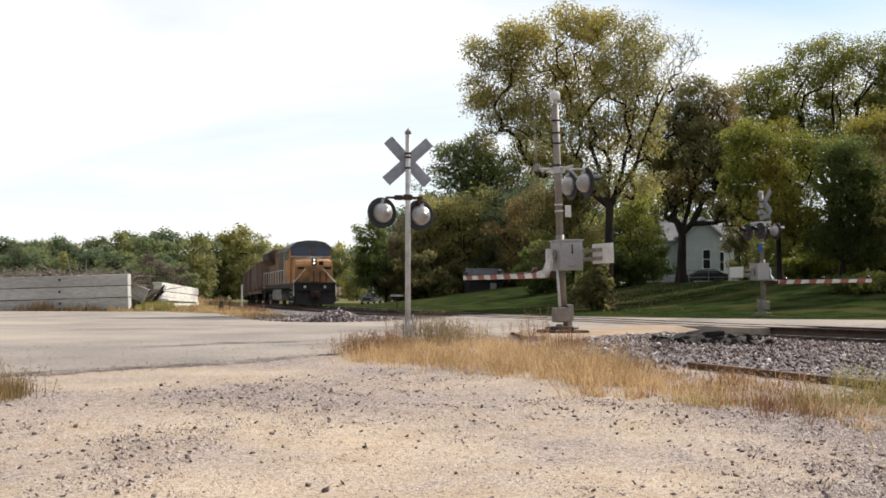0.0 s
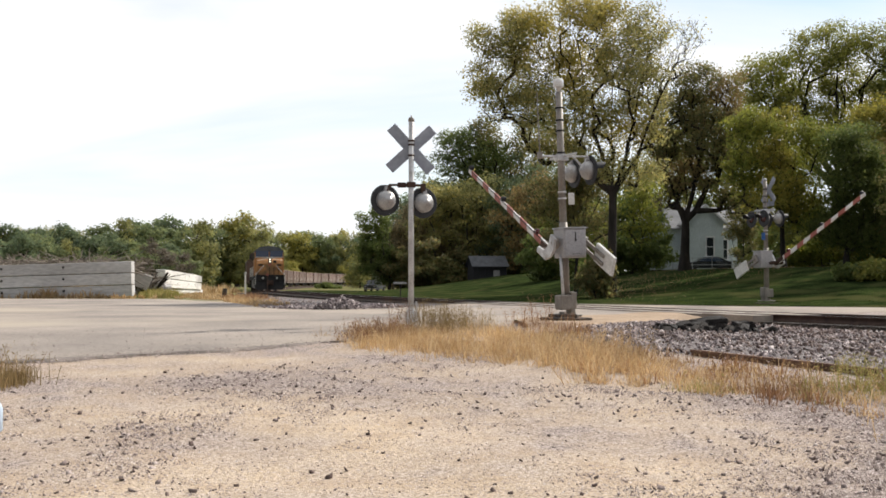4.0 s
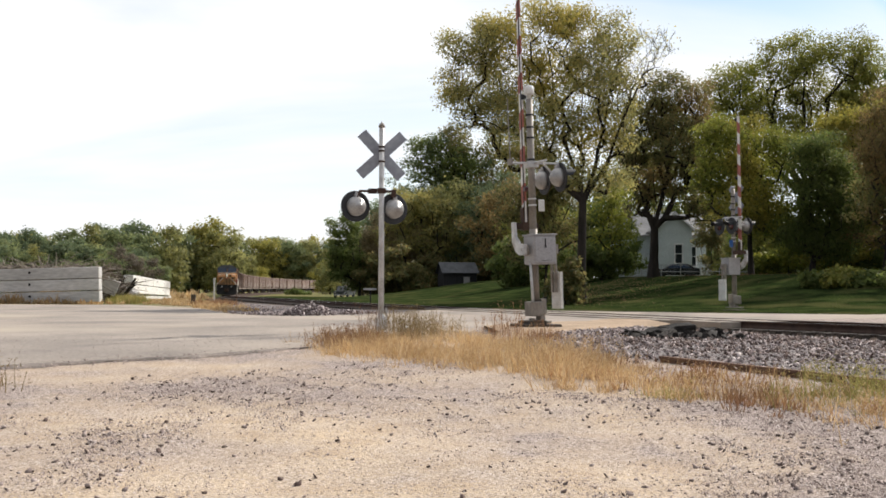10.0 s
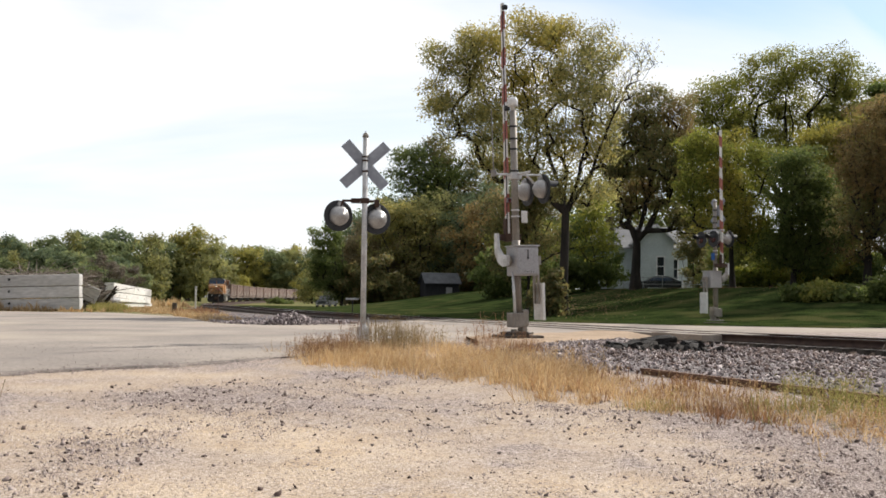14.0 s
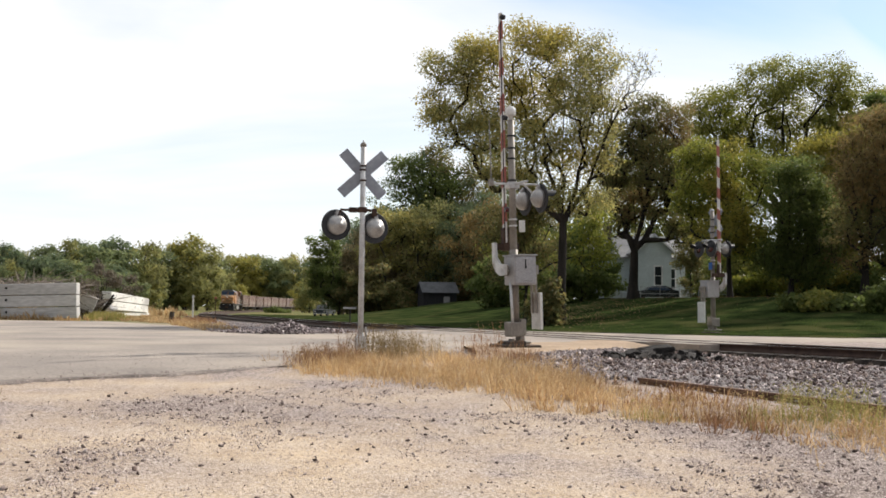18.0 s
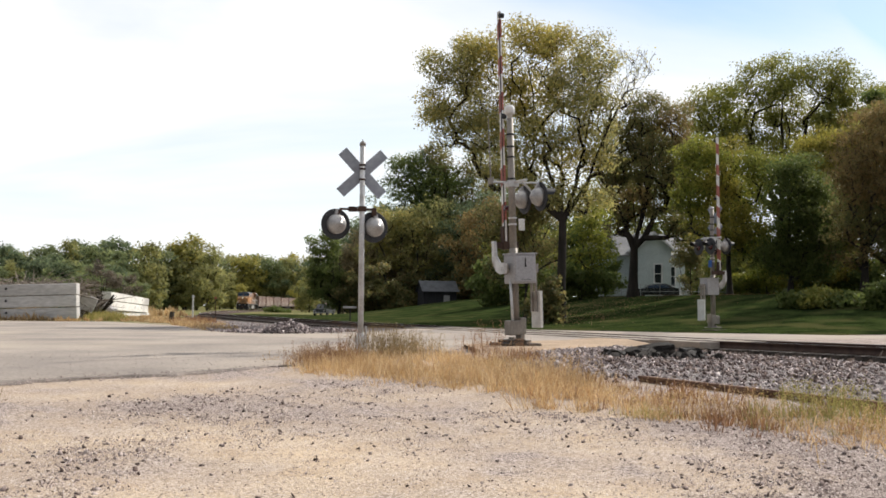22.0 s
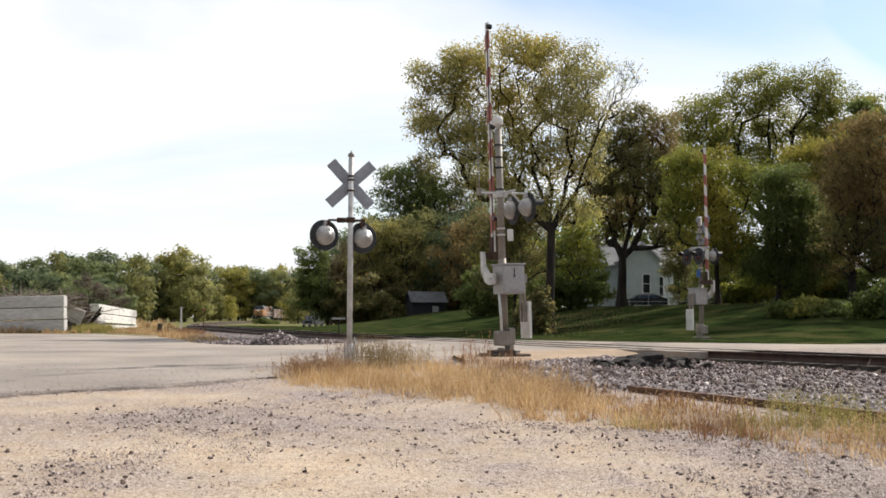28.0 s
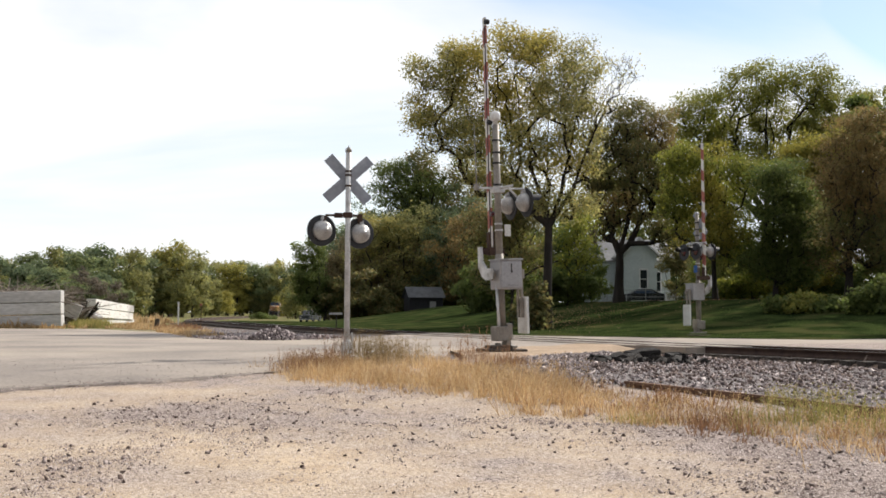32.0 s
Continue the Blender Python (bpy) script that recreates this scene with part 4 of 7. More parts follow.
def gondola():
    root = thing("coal_gondola", Matrix(), "dusty brown coal gondola with ribbed sides", "freight car", "freight cars of the train")
    bm = bmesh.new()
    length, w0, w1 = 15.4, 1.42, 1.56
    rim = []
    for z, w, e in ((0.95, w0, 1.1), (1.5, w1, 0.35), (3.75, w1, 0.30), (3.75, w1 - 0.1, 0.42), (1.5, w1 - 0.1, 0.5), (1.2, w0 - 0.1, 1.2)):
        rim.append([bm.verts.new(v) for v in ((e, -w, z), (length - e, -w, z), (length - e, w, z), (e, w, z))])
    for a, b in zip(rim, rim[1:]):
        for k in range(4):
            bm.faces.new((a[k], a[(k + 1) % 4], b[(k + 1) % 4], b[k]))
    bm.faces.new(rim[0][::-1])
    bm.faces.new(rim[-1])
    bmesh.ops.recalc_face_normals(bm, faces=bm.faces[:])
    part("body", bm, M["carbrown"], root, "brown ribbed tub")
    for k in range(9):
        x = 0.75 + k * (length - 1.5) / 8
        for y in (-w1, w1):
            bm = bmesh.new()
            box(bm, x - 0.07, x + 0.07, y - 0.06, y + 0.06, 1.2, 3.74)
            part("rib", bm, M["carbrown"], root)
    bm = bmesh.new()
    for y in (-w1, w1):
        box(bm, 0.3, length - 0.3, y - 0.07, y + 0.07, 3.68, 3.82, 0.02)
    for x in (0.32, length - 0.32):
        box(bm, x - 0.06, x + 0.06, -w1, w1, 3.68, 3.82, 0.02)
    part("top_rail", bm, M["carbrown"], root)
    bm = bmesh.new()
    box(bm, -0.1, length + 0.1, -0.25, 0.25, 0.85, 1.15, 0.03)
    box(bm, 0.2, 0.5, -1.45, 1.45, 0.95, 1.2, 0.02)
    box(bm, length - 0.5, length - 0.2, -1.45, 1.45, 0.95, 1.2, 0.02)
    part("sill", bm, M["under"], root, "black centre sill and couplers")
    bogie(root, 2.1, 2)
    bogie(root, length - 2.1, 2)
    return root


LOCO = locomotive()
first = gondola()
CARS = [first] + [copy_thing(first, Matrix()) for _ in range(20)]
for k, ob in enumerate(CARS):
    if k % 3 == 1:
        tagged(ob, "dusty brown coal gondola with ribbed sides, coupled in the train")


def train_pose(s, length, inset):
    """A car that stands on the track between its two trucks."""
    a, _ = on_track(s + inset)
    b, _ = on_track(s + length - inset)
    d = b - a
    q = a - d.normalized() * inset
    return pose(q.x, q.y, q.z, 0, math.degrees(-math.atan2(d.z, d.xy.length)), math.degrees(math.atan2(d.y, d.x)))


# ---- trees ----
def tree(name, x, y, blobs, trunk_r, leaves, clusters, per, leaf, seed, label, fork=0.3, spread=0.36, bare=(), stems=1, lean=(0.0, 0.0), bark=None, z=None, lump=1.15, category="tree", sides=6, face=0.45,
         level=None, gaps=0.32, limbs=(), second=((), None)):
    """A tree: blobs (dx, dy, z, rx, ry, rz) outline its crown; limbs grow to clumps of leaves spread evenly in them, with gaps.
    level: the height from which the blobs' z count; limbs: ends of the main limbs; second: blobs that bear other leaves."""
    rng = np.random.default_rng(seed)
    foot = ground_z(x, y) if z is None else z
    rise = 0.0 if level is None else level - foot
    blobs = [(b[0], b[1], b[2] + rise, b[3], b[4], b[5]) for b in blobs]
    limbs = [(q[0], q[1], q[2] + rise) for q in limbs]
    area = np.array([(b[3] * b[4] * b[5]) ** (2 / 3) * (1.5 if i in bare else 1.0) for i, b in enumerate(blobs)])
    top = max(b[2] + b[5] for b in blobs)
    # boughs: even spacing, thicker towards the outside, none in the gaps
    want = max(clusters // 6, 6)
    bough, kind = np.zeros((want, 3)), []
    pick = rng.choice(len(blobs), want, p=area / area.sum())
    for n, i in enumerate(pick):
        bx, by, bz, rx, ry, rz = blobs[i]
        best, far = None, -1.0
        for _ in range(7):
            d = rng.normal(size=3)
            d /= np.linalg.norm(d)
            k = rng.uniform(0.08, 1.0) ** 0.42
            k *= 1 + 0.20 * noise.noise(Vector(d * 1.9 + seed + 3 * i))
            c = np.array((bx + d[0] * rx * k, by + d[1] * ry * k, bz + d[2] * rz * k))
            gap = np.min(np.linalg.norm(bough[:n] - c, axis=1)) if n else 1.0
            if noise.noise(Vector(c * 0.62) + Vector((seed, 2, 5))) < -gaps:
                gap *= 0.25
            if gap > far:
                best, far = c, gap
        bough[n] = best
        kind.append(i)
    pts, full, tone = [], [], []
    for c, i in zip(bough, kind):
        thick = rng.uniform(0.45, 1.35)
        size = lump * rng.uniform(0.7, 1.25)
        for _ in range(6):
            e = rng.normal(size=3)
            e *= rng.uniform(0.15, 1.0) ** 0.5 / np.linalg.norm(e)
            pts.append(c + e * np.array((0.62, 0.62, 0.42)) * size)
            full.append(0.07 if i in bare else thick * rng.uniform(0.6, 1.3))
            tone.append(i in second[0])
    pts, full, tone = np.array(pts), np.array(full), np.array(tone)
    # trunk and main limbs
    fork_z = top * fork
    nodes, parent = np.zeros((60 + len(pts) * 14, 3)), [-1]
    steps = max(int(fork_z / 0.9), 2)
    for k in range(steps + 1):
        f = k / steps
        nodes[k] = (lean[0] * f + 0.05 * math.sin(3 * f + seed), lean[1] * f, fork_z * f - 0.15 * (k == 0))
        if k:
            parent.append(k - 1)
    base = steps
    if not limbs:
        for i in range(stems):
            a = 2 * math.pi * (i / stems) + seed
            w = (0.085 if stems > 1 else 0.01) * top
            limbs.append((lean[0] + math.cos(a) * w, lean[1] + math.sin(a) * w, top * 0.72))
    count = base + 1
    for q in limbs:
        last, a, b = base, nodes[base].copy(), np.array(q)
        m = max(int(np.linalg.norm(b - a) / 0.9), 3)
        for k in range(1, m + 1):
            f = k / m
            p = a + (b - a) * np.array((f ** 0.85, f ** 0.85, f ** 1.1))
            nodes[count] = p + (rng.normal(0, 0.06, 3) if k < m else 0)
            parent.append(last)
            last = count
            count += 1
    order = np.argsort(np.linalg.norm(pts - nodes[base], axis=1))
    tip = []
    for i in order:
        p, arr = pts[i], nodes[:count]
        diff = p - arr
        cost = np.sqrt((diff ** 2).sum(1)) + 0.9 * np.maximum(-diff[:, 2] + 0.25, 0) + 0.45 * np.sqrt((diff[:, :2] ** 2).sum(1))
        cost[:max(base - 1, 1)] += 6
        last = int(np.argmin(cost))
        a = nodes[last].copy()
        reach = np.linalg.norm(p - a)
        m = min(max(int(reach / 1.1), 1), 8)
        for k in range(1, m + 1):
            f = k / m
            q = a + (p - a) * f + (rng.normal(0, 0.05, 3) if k < m else 0)
            q[2] += 0.12 * reach * math.sin(math.pi * f) * (-0.5 if p[2] > a[2] else 0.6)
            nodes[count] = q
            parent.append(last)
            last = count
            count += 1
        tip.append(last)
    nodes, parent = nodes[:count], np.array(parent)
    load = np.full(count, 0.02)
    for i in tip:
        load[i] += 1
    for i in range(count - 1, 0, -1):
        load[parent[i]] += load[i]
    share = load / load[0]
    rad = np.maximum(trunk_r * share ** 0.45 * np.minimum(share / 0.06, 1.0) ** 0.30, 0.010)
    rad[:base + 1] *= np.linspace(1.08, 0.78, base + 1)
    rad[0] *= 1.35
    idx = np.arange(1, count)
    par = parent[idx]
    a, b = nodes[par], nodes[idx]
    d = b - a
    d /= np.linalg.norm(d, axis=1)[:, None] + 1e-9
    ref = np.where(np.abs(d[:, 2:3]) > 0.9, [[1.0, 0, 0]], [[0, 0, 1.0]])
    u = np.cross(d, ref)
    u /= np.linalg.norm(u, axis=1)[:, None]
    v = np.cross(d, u)
    ra = np.minimum(rad[par], rad[idx] * 1.6)
    verts = np.zeros((len(idx), 2, sides, 3))
    for k in range(sides):
        w = math.cos(2 * math.pi * k / sides) * u + math.sin(2 * math.pi * k / sides) * v
        verts[:, 0, k] = a + w * ra[:, None]
        verts[:, 1, k] = b + w * rad[idx][:, None]
    off = np.arange(len(idx))[:, None] * 2 * sides
    faces = np.concatenate([off + np.array([[k, (k + 1) % sides, sides + (k + 1) % sides, sides + k]]) for k in range(sides)])
    root = thing(name, pose(x, y, foot), label, category)
    t = new("trunk", raw_mesh("trunk", verts.reshape(-1, 3), faces, bark or M["bark"], True))
    t.parent = root
    # leaves: round clumps with an edge, facing outwards and up
    middle = pts.mean(0)
    for flag, material in ((False, leaves), (True, second[1])):
        here = tone == flag
        if not here.any():
            continue
        many = np.maximum((per * full[here]).astype(int), 1)
        centre = np.repeat(pts[here], many, axis=0)
        n = len(centre)
        g = rng.normal(size=(n, 3))
        g *= (rng.uniform(0.02, 1.0, (n, 1)) ** 0.45) / np.linalg.norm(g, axis=1)[:, None]
        c = centre + g * np.array([1.45, 1.45, 1.0]) * spread
        out = centre - middle
        out = 0.8 * out / (np.linalg.norm(out, axis=1)[:, None] + 1e-9) + g + np.array([0, 0, 0.45])
        aim = face * out + (1 - face) * rng.normal(size=(n, 3))
        t1 = np.cross(aim, rng.normal(size=(n, 3)))
        t1 /= np.linalg.norm(t1, axis=1)[:, None] + 1e-9
        t2 = np.cross(aim, t1)
        t2 /= np.linalg.norm(t2, axis=1)[:, None] + 1e-9
        s = leaf * rng.uniform(0.6, 1.3, (n, 1))
        nrm = np.cross(t1, t2)
        quad = np.stack([c - t1 * s * 0.6, c + t2 * s * 0.42 + nrm * s * 0.12, c + t1 * s * 0.6, c - t2 * s * 0.42 + nrm * s * 0.12], 1)
        cr = new("crown", raw_mesh("crown", quad.reshape(-1, 3), np.arange(4 * n).reshape(-1, 4), material))
        cr.parent = root
    return root


LEAF = {
    "cotton": leaf_mat("cottonwood_leaves", [(0.18, 0.19, 0.084), (0.265, 0.25, 0.10), (0.35, 0.30, 0.108), (0.225, 0.23, 0.10), (0.42, 0.34, 0.115)]),
    "gold": leaf_mat("golden_cottonwood_leaves", [(0.29, 0.25, 0.075), (0.36, 0.295, 0.082), (0.22, 0.215, 0.078), (0.42, 0.33, 0.09)]),
    "dark": leaf_mat("dark_green_leaves", [(0.075, 0.104, 0.034), (0.112, 0.140, 0.044), (0.145, 0.164, 0.052), (0.094, 0.120, 0.038)]),
    "olive": leaf_mat("olive_leaves", [(0.145, 0.162, 0.048), (0.205, 0.212, 0.058), (0.275, 0.250, 0.070), (0.175, 0.188, 0.052)]),
    "green": leaf_mat("green_leaves", [(0.118, 0.142, 0.034), (0.172, 0.190, 0.042), (0.250, 0.240, 0.050), (0.140, 0.162, 0.038)]),
    "yellow": leaf_mat("yellow_leaves", [(0.225, 0.212, 0.050), (0.310, 0.265, 0.060), (0.180, 0.185, 0.048), (0.370, 0.295, 0.068)]),
    "brown": leaf_mat("russet_leaves", [(0.170, 0.130, 0.062), (0.230, 0.160, 0.070), (0.142, 0.130, 0.058), (0.275, 0.182, 0.076)]),
    # lighter, bluer copies of the leaf colours, with haze put into them
    "far_green": leaf_mat("hazed_green_leaves", [(0.130, 0.168, 0.086), (0.172, 0.202, 0.096), (0.214, 0.230, 0.100), (0.146, 0.180, 0.092)], 0.5),
    "far_olive": leaf_mat("hazed_olive_leaves", [(0.172, 0.186, 0.082), (0.225, 0.226, 0.092), (0.288, 0.264, 0.098), (0.194, 0.200, 0.086)], 0.5),
    "far_dark": leaf_mat("hazed_dark_leaves", [(0.104, 0.140, 0.082), (0.132, 0.164, 0.090), (0.162, 0.186, 0.096)], 0.5),
    "far_yellow": leaf_mat("hazed_yellow_leaves", [(0.27, 0.25, 0.074), (0.35, 0.31, 0.086), (0.22, 0.22, 0.074), (0.41, 0.345, 0.09)], 0.5),
    "far_brown": leaf_mat("hazed_russet_leaves", [(0.215, 0.180, 0.104), (0.275, 0.216, 0.118), (0.190, 0.178, 0.100), (0.320, 0.240, 0.124)], 0.5),
    "maple": leaf_mat("maple_leaves", [(0.100, 0.116, 0.050), (0.146, 0.142, 0.058), (0.196, 0.150, 0.064), (0.114, 0.128, 0.052)]),
    "bush": leaf_mat("grey_twigs", [(0.15, 0.125, 0.10), (0.20, 0.165, 0.125), (0.125, 0.11, 0.08)], 0.2),
}

# the tall cottonwood on the lawn
tree("cottonwood_tree", 8.12, 53.0, [(-5.42, 0, 11.91, 1.33, 1.17, 1.27), (-6.19, 0.5, 10.21, 0.89, 0.85, 1.0), (-5.63, -0.6, 8.81, 1.22, 1.0, 1.0), (-4.02, 0.8, 12.5, 1.27, 1.1, 1.16), (-4.12, 1.2, 10.29, 1.55, 1.37, 1.49),
      (-3.95, -0.8, 8.32, 1.6, 1.24, 1.16), (-1.99, -1, 12.98, 1.44, 1.17, 1.16), (-1.54, 1, 10.77, 1.66, 1.47, 1.6), (0.16, 0.6, 13.01, 1.27, 1.12, 1.22), (1.46, -0.5, 12.06, 1.05, 1.12, 1.44), (0.49, -1.2, 10.35, 1.6, 1.44, 1.6),
      (1.79, 0.8, 9.57, 1.11, 1.12, 1.38), (-1.54, -0.4, 8.4, 1.66, 1.34, 1.33), (0.83, 0.6, 7.64, 1.49, 1.27, 1.33), (-2.6, 0.5, 6.82, 1.27, 1.02, 1.0), (2.07, 0, 7.43, 0.77, 0.85, 1.11), (3.56, 0, 12.21, 1.11, 0.92, 0.94),
      (2.99, 0.4, 10.84, 0.77, 0.8, 1.0), (-0.86, -0.6, 5.77, 1.27, 1.02, 1.0), (1.33, 0.3, 5.59, 1.11, 0.95, 1.0)],
     0.25, LEAF["cotton"], 2700, 33, 0.10, 11, "tall cottonwood with thinning yellow-green autumn leaves on the lawn", fork=0.34, spread=0.40, bare=(16, 17), lump=0.95, level=0.88, gaps=0.3,
     limbs=[(-4.3, 0.3, 10.5), (-1.7, -0.3, 11.8), (0.1, 0.4, 12.2), (1.6, -0.4, 10.6), (3.4, 0.1, 11.8)], second=((1, 3, 6, 7, 8, 13), LEAF["gold"]))
# young trees and saplings round the cottonwood's trunk
tree("boxelder_tree", 6.84, 57.0, [(-1.05, 0, 4.33, 1.37, 1.29, 1.49), (0.45, 0.5, 5.03, 1.19, 1.12, 1.31), (-0.75, 0.5, 2.38, 1.31, 1.18, 1.31), (0.75, -0.4, 2.69, 1.07, 1.02, 1.19), (3.32, 0.5, 4.58, 1.07, 0.88, 0.89), (3.67, 0, 3.01, 1.01, 0.88, 0.95)],
     0.09, LEAF["maple"], 520, 40, 0.11, 98, "young boxelder with dull green leaves behind the cottonwood", fork=0.25, stems=3, lump=0.85, spread=0.42, level=1.02, gaps=0.2, second=((4, 5), LEAF["green"]))
# the dark tree before the house
tree("maple_tree", 15.21, 69.0, [(1.17, 0, 11.8, 1.87, 1.43, 1.3), (-0.39, 1, 10.3, 1.58, 1.43, 1.58), (2.64, -0.6, 10.78, 1.15, 1.23, 1.58), (-1.21, 0.5, 7.8, 1.58, 1.49, 1.73), (1.52, -1, 8.48, 2.02, 1.72, 1.8), (0.33, 0.5, 6.34, 2.16, 1.59, 1.37),
      (2.84, 0.6, 6.95, 1.22, 1.26, 1.58), (-2.03, -0.5, 5.74, 1.15, 1.0, 1.08), (0.79, 1.4, 10.24, 1.58, 1.43, 1.58), (2.45, -1.5, 4.83, 1.22, 0.94, 0.86), (3.33, -1.5, 4.03, 1.01, 0.88, 0.94), (-1.08, 0.5, 4.54, 0.94, 0.68, 0.58)], 0.32, LEAF["maple"], 1380, 36, 0.115, 5,
     "dark russet-green tree with a forked trunk before the house", fork=0.24, lump=1.0, spread=0.44, level=1.8, gaps=0.26, limbs=[(-1.6, 0.2, 7.6), (0.1, 0.4, 9.6), (1.4, 0, 10.2), (2.5, -0.2, 7.4)], second=((2, 5), LEAF["brown"]))
# woods beyond the crossing
tree("locust_tree", 19.59, 63.0, [(-1.62, 0, 8.18, 1.32, 1.07, 1.05), (0.08, 0.8, 8.64, 1.38, 0.98, 0.79), (1.6, -0.5, 7.88, 1.25, 1.07, 1.12), (-0.95, 0.5, 6.34, 1.71, 1.39, 1.38), (1.07, 1, 5.86, 1.58, 1.39, 1.51), (-2.14, 0, 5.66, 0.99, 1.1, 1.45),
      (-0.47, -0.5, 4.0, 1.97, 1.51, 1.38), (1.38, 0.5, 3.34, 1.32, 1.18, 1.32)], 0.16, LEAF["green"], 1100, 38, 0.11, 21, "yellow-green locust tree at the edge of the wood", fork=0.3, lump=0.95, spread=0.44, level=1.75, stems=3, second=((1, 3, 6), LEAF["yellow"]))
tree("oak_tree", 29.67, 82.0, [(-6.25, 0, 14.36, 1.46, 1.43, 1.71), (-4.03, 1, 14.75, 1.88, 1.62, 1.71), (-1.58, -1, 16.19, 1.97, 1.69, 1.8), (0.88, 0.5, 16.93, 1.97, 1.69, 1.8), (3.19, -0.5, 16.7, 1.97, 1.69, 1.8), (5.42, 1, 15.84, 1.88, 1.69, 1.88),
      (7.54, 0, 14.54, 1.88, 1.81, 2.14), (-4.94, 1.5, 12.18, 1.88, 1.62, 1.71), (-2.28, 2, 12.87, 2.23, 1.89, 1.97), (1.28, 2, 13.8, 2.65, 2.23, 2.31), (4.83, 2, 12.73, 2.48, 2.2, 2.4), (-0.09, 1.5, 10.48, 3.42, 2.5, 2.14), (4.34, 2, 9.64, 3.42, 2.62, 2.4),
      (7.91, 2, 10.12, 2.57, 2.5, 3.0), (-3.65, 2, 9.12, 2.14, 1.93, 2.14)], 0.5, LEAF["olive"], 2900, 32, 0.145, 22, "broad tall oak turning olive above the wood", fork=0.34, spread=0.58, lump=1.3, level=2.02, gaps=0.12,
     limbs=[(-5.2, 0.5, 12.6), (-2.6, 0.8, 13.8), (0.2, 0.4, 15.2), (2.6, 0.6, 15.0), (5.4, 0.8, 13.6)], second=((1, 3, 5), LEAF["green"]))
tree("walnut_tree", 22.19, 60.0, [(0.25, 0, 7.02, 1.25, 1.13, 1.25), (1.37, 0.6, 5.91, 1.32, 1.27, 1.5), (-0.26, -0.5, 5.1, 1.25, 1.24, 1.5), (0.86, 0, 3.83, 1.63, 1.41, 1.5), (-0.13, 0.5, 2.54, 1.38, 1.18, 1.25), (1.32, -0.4, 2.2, 1.25, 1.13, 1.25)],
     0.16, LEAF["dark"], 900, 42, 0.115, 23, "dense dark green tree at the lawn's edge", fork=0.2, lump=0.95, spread=0.46, level=1.41, stems=3)
tree("hickory_tree", 26.55, 66.0, [(-0.22, 0, 9.23, 1.52, 1.15, 1.03), (1.58, 0.5, 9.89, 1.24, 1.02, 1.03), (-1.31, -0.5, 8.26, 1.24, 0.96, 0.9), (0.83, 0.6, 7.93, 1.72, 1.33, 1.24), (0.2, 0.4, 6.0, 1.9, 1.5, 1.5), (0.6, 0, 4.0, 1.9, 1.5, 1.6)],
     0.18, LEAF["yellow"], 820, 46, 0.115, 27, "yellowing hickory between the darker trees", fork=0.3, lump=0.95, spread=0.46, level=1.82, stems=3, second=((3, 4, 5), LEAF["olive"]))
tree("elm_tree", 24.64, 56.0, [(0.14, 0, 8.38, 1.29, 1.24, 1.46), (1.68, 0.6, 9.0, 1.34, 1.39, 1.75), (-0.5, -0.5, 6.57, 1.29, 1.24, 1.46), (1.02, 0, 6.28, 1.52, 1.47, 1.75), (2.24, 0.6, 6.29, 1.17, 1.45, 2.05), (-0.23, 0.5, 4.17, 1.34, 1.24, 1.4),
      (1.58, -0.5, 3.59, 1.64, 1.42, 1.52), (-0.87, 0, 3.0, 1.05, 1.0, 1.17)], 0.2, LEAF["brown"], 980, 38, 0.11, 24, "russet brown tree at the lawn's edge", fork=0.22, lump=1.0, spread=0.44, level=1.39, stems=3, second=((5, 6), LEAF["maple"]))
tree("oak_tree", 38.0, 80.0, [(-3, 0, 11.6, 3.8, 4, 3.2), (2, 0, 13.6, 4.0, 4, 3.2), (0, 0, 7.0, 5.5, 4, 3.5)], 0.4, LEAF["olive"], 560, 90, 0.2, 25, "tall oak turning olive behind the lawn", fork=0.3, stems=3, spread=0.42, lump=1.4)
tree("ash_tree", 33.5, 63.0, [(-1, 0, 7.0, 2.8, 3, 3.0), (2, 0, 8.4, 2.8, 3, 3.0), (0, 0, 3.6, 3.6, 3, 2.2)], 0.22, LEAF["olive"], 380, 80, 0.18, 26, "olive ash tree at the edge of the wood", fork=0.25)
# trees added past the lawn's end, mostly out of view, to shade it
for i, (x, y, h) in enumerate([(35.0, 59.0, 13.5), (40.0, 66.0, 15.5), (34.5, 71.0, 15.0), (46.0, 74.0, 16.0), (32.5, 67.0, 12.5), (34.0, 50.0, 13.0), (39.0, 55.0, 14.0)]):
    tree("wood_tree", x, y, [(-1.6, 0, h - 3.6, 2.6, 2.8, 2.6), (1.6, 0, h - 3.0, 2.6, 2.8, 2.8), (0, 0, h * 0.45, 3.4, 3.0, 2.6)], 0.25, LEAF["olive" if i % 2 else "dark"], 220, 50, 0.24, 200 + i, "tall leafy tree added past the lawn's end for shade", fork=0.3, spread=0.45, lump=1.2, sides=4)
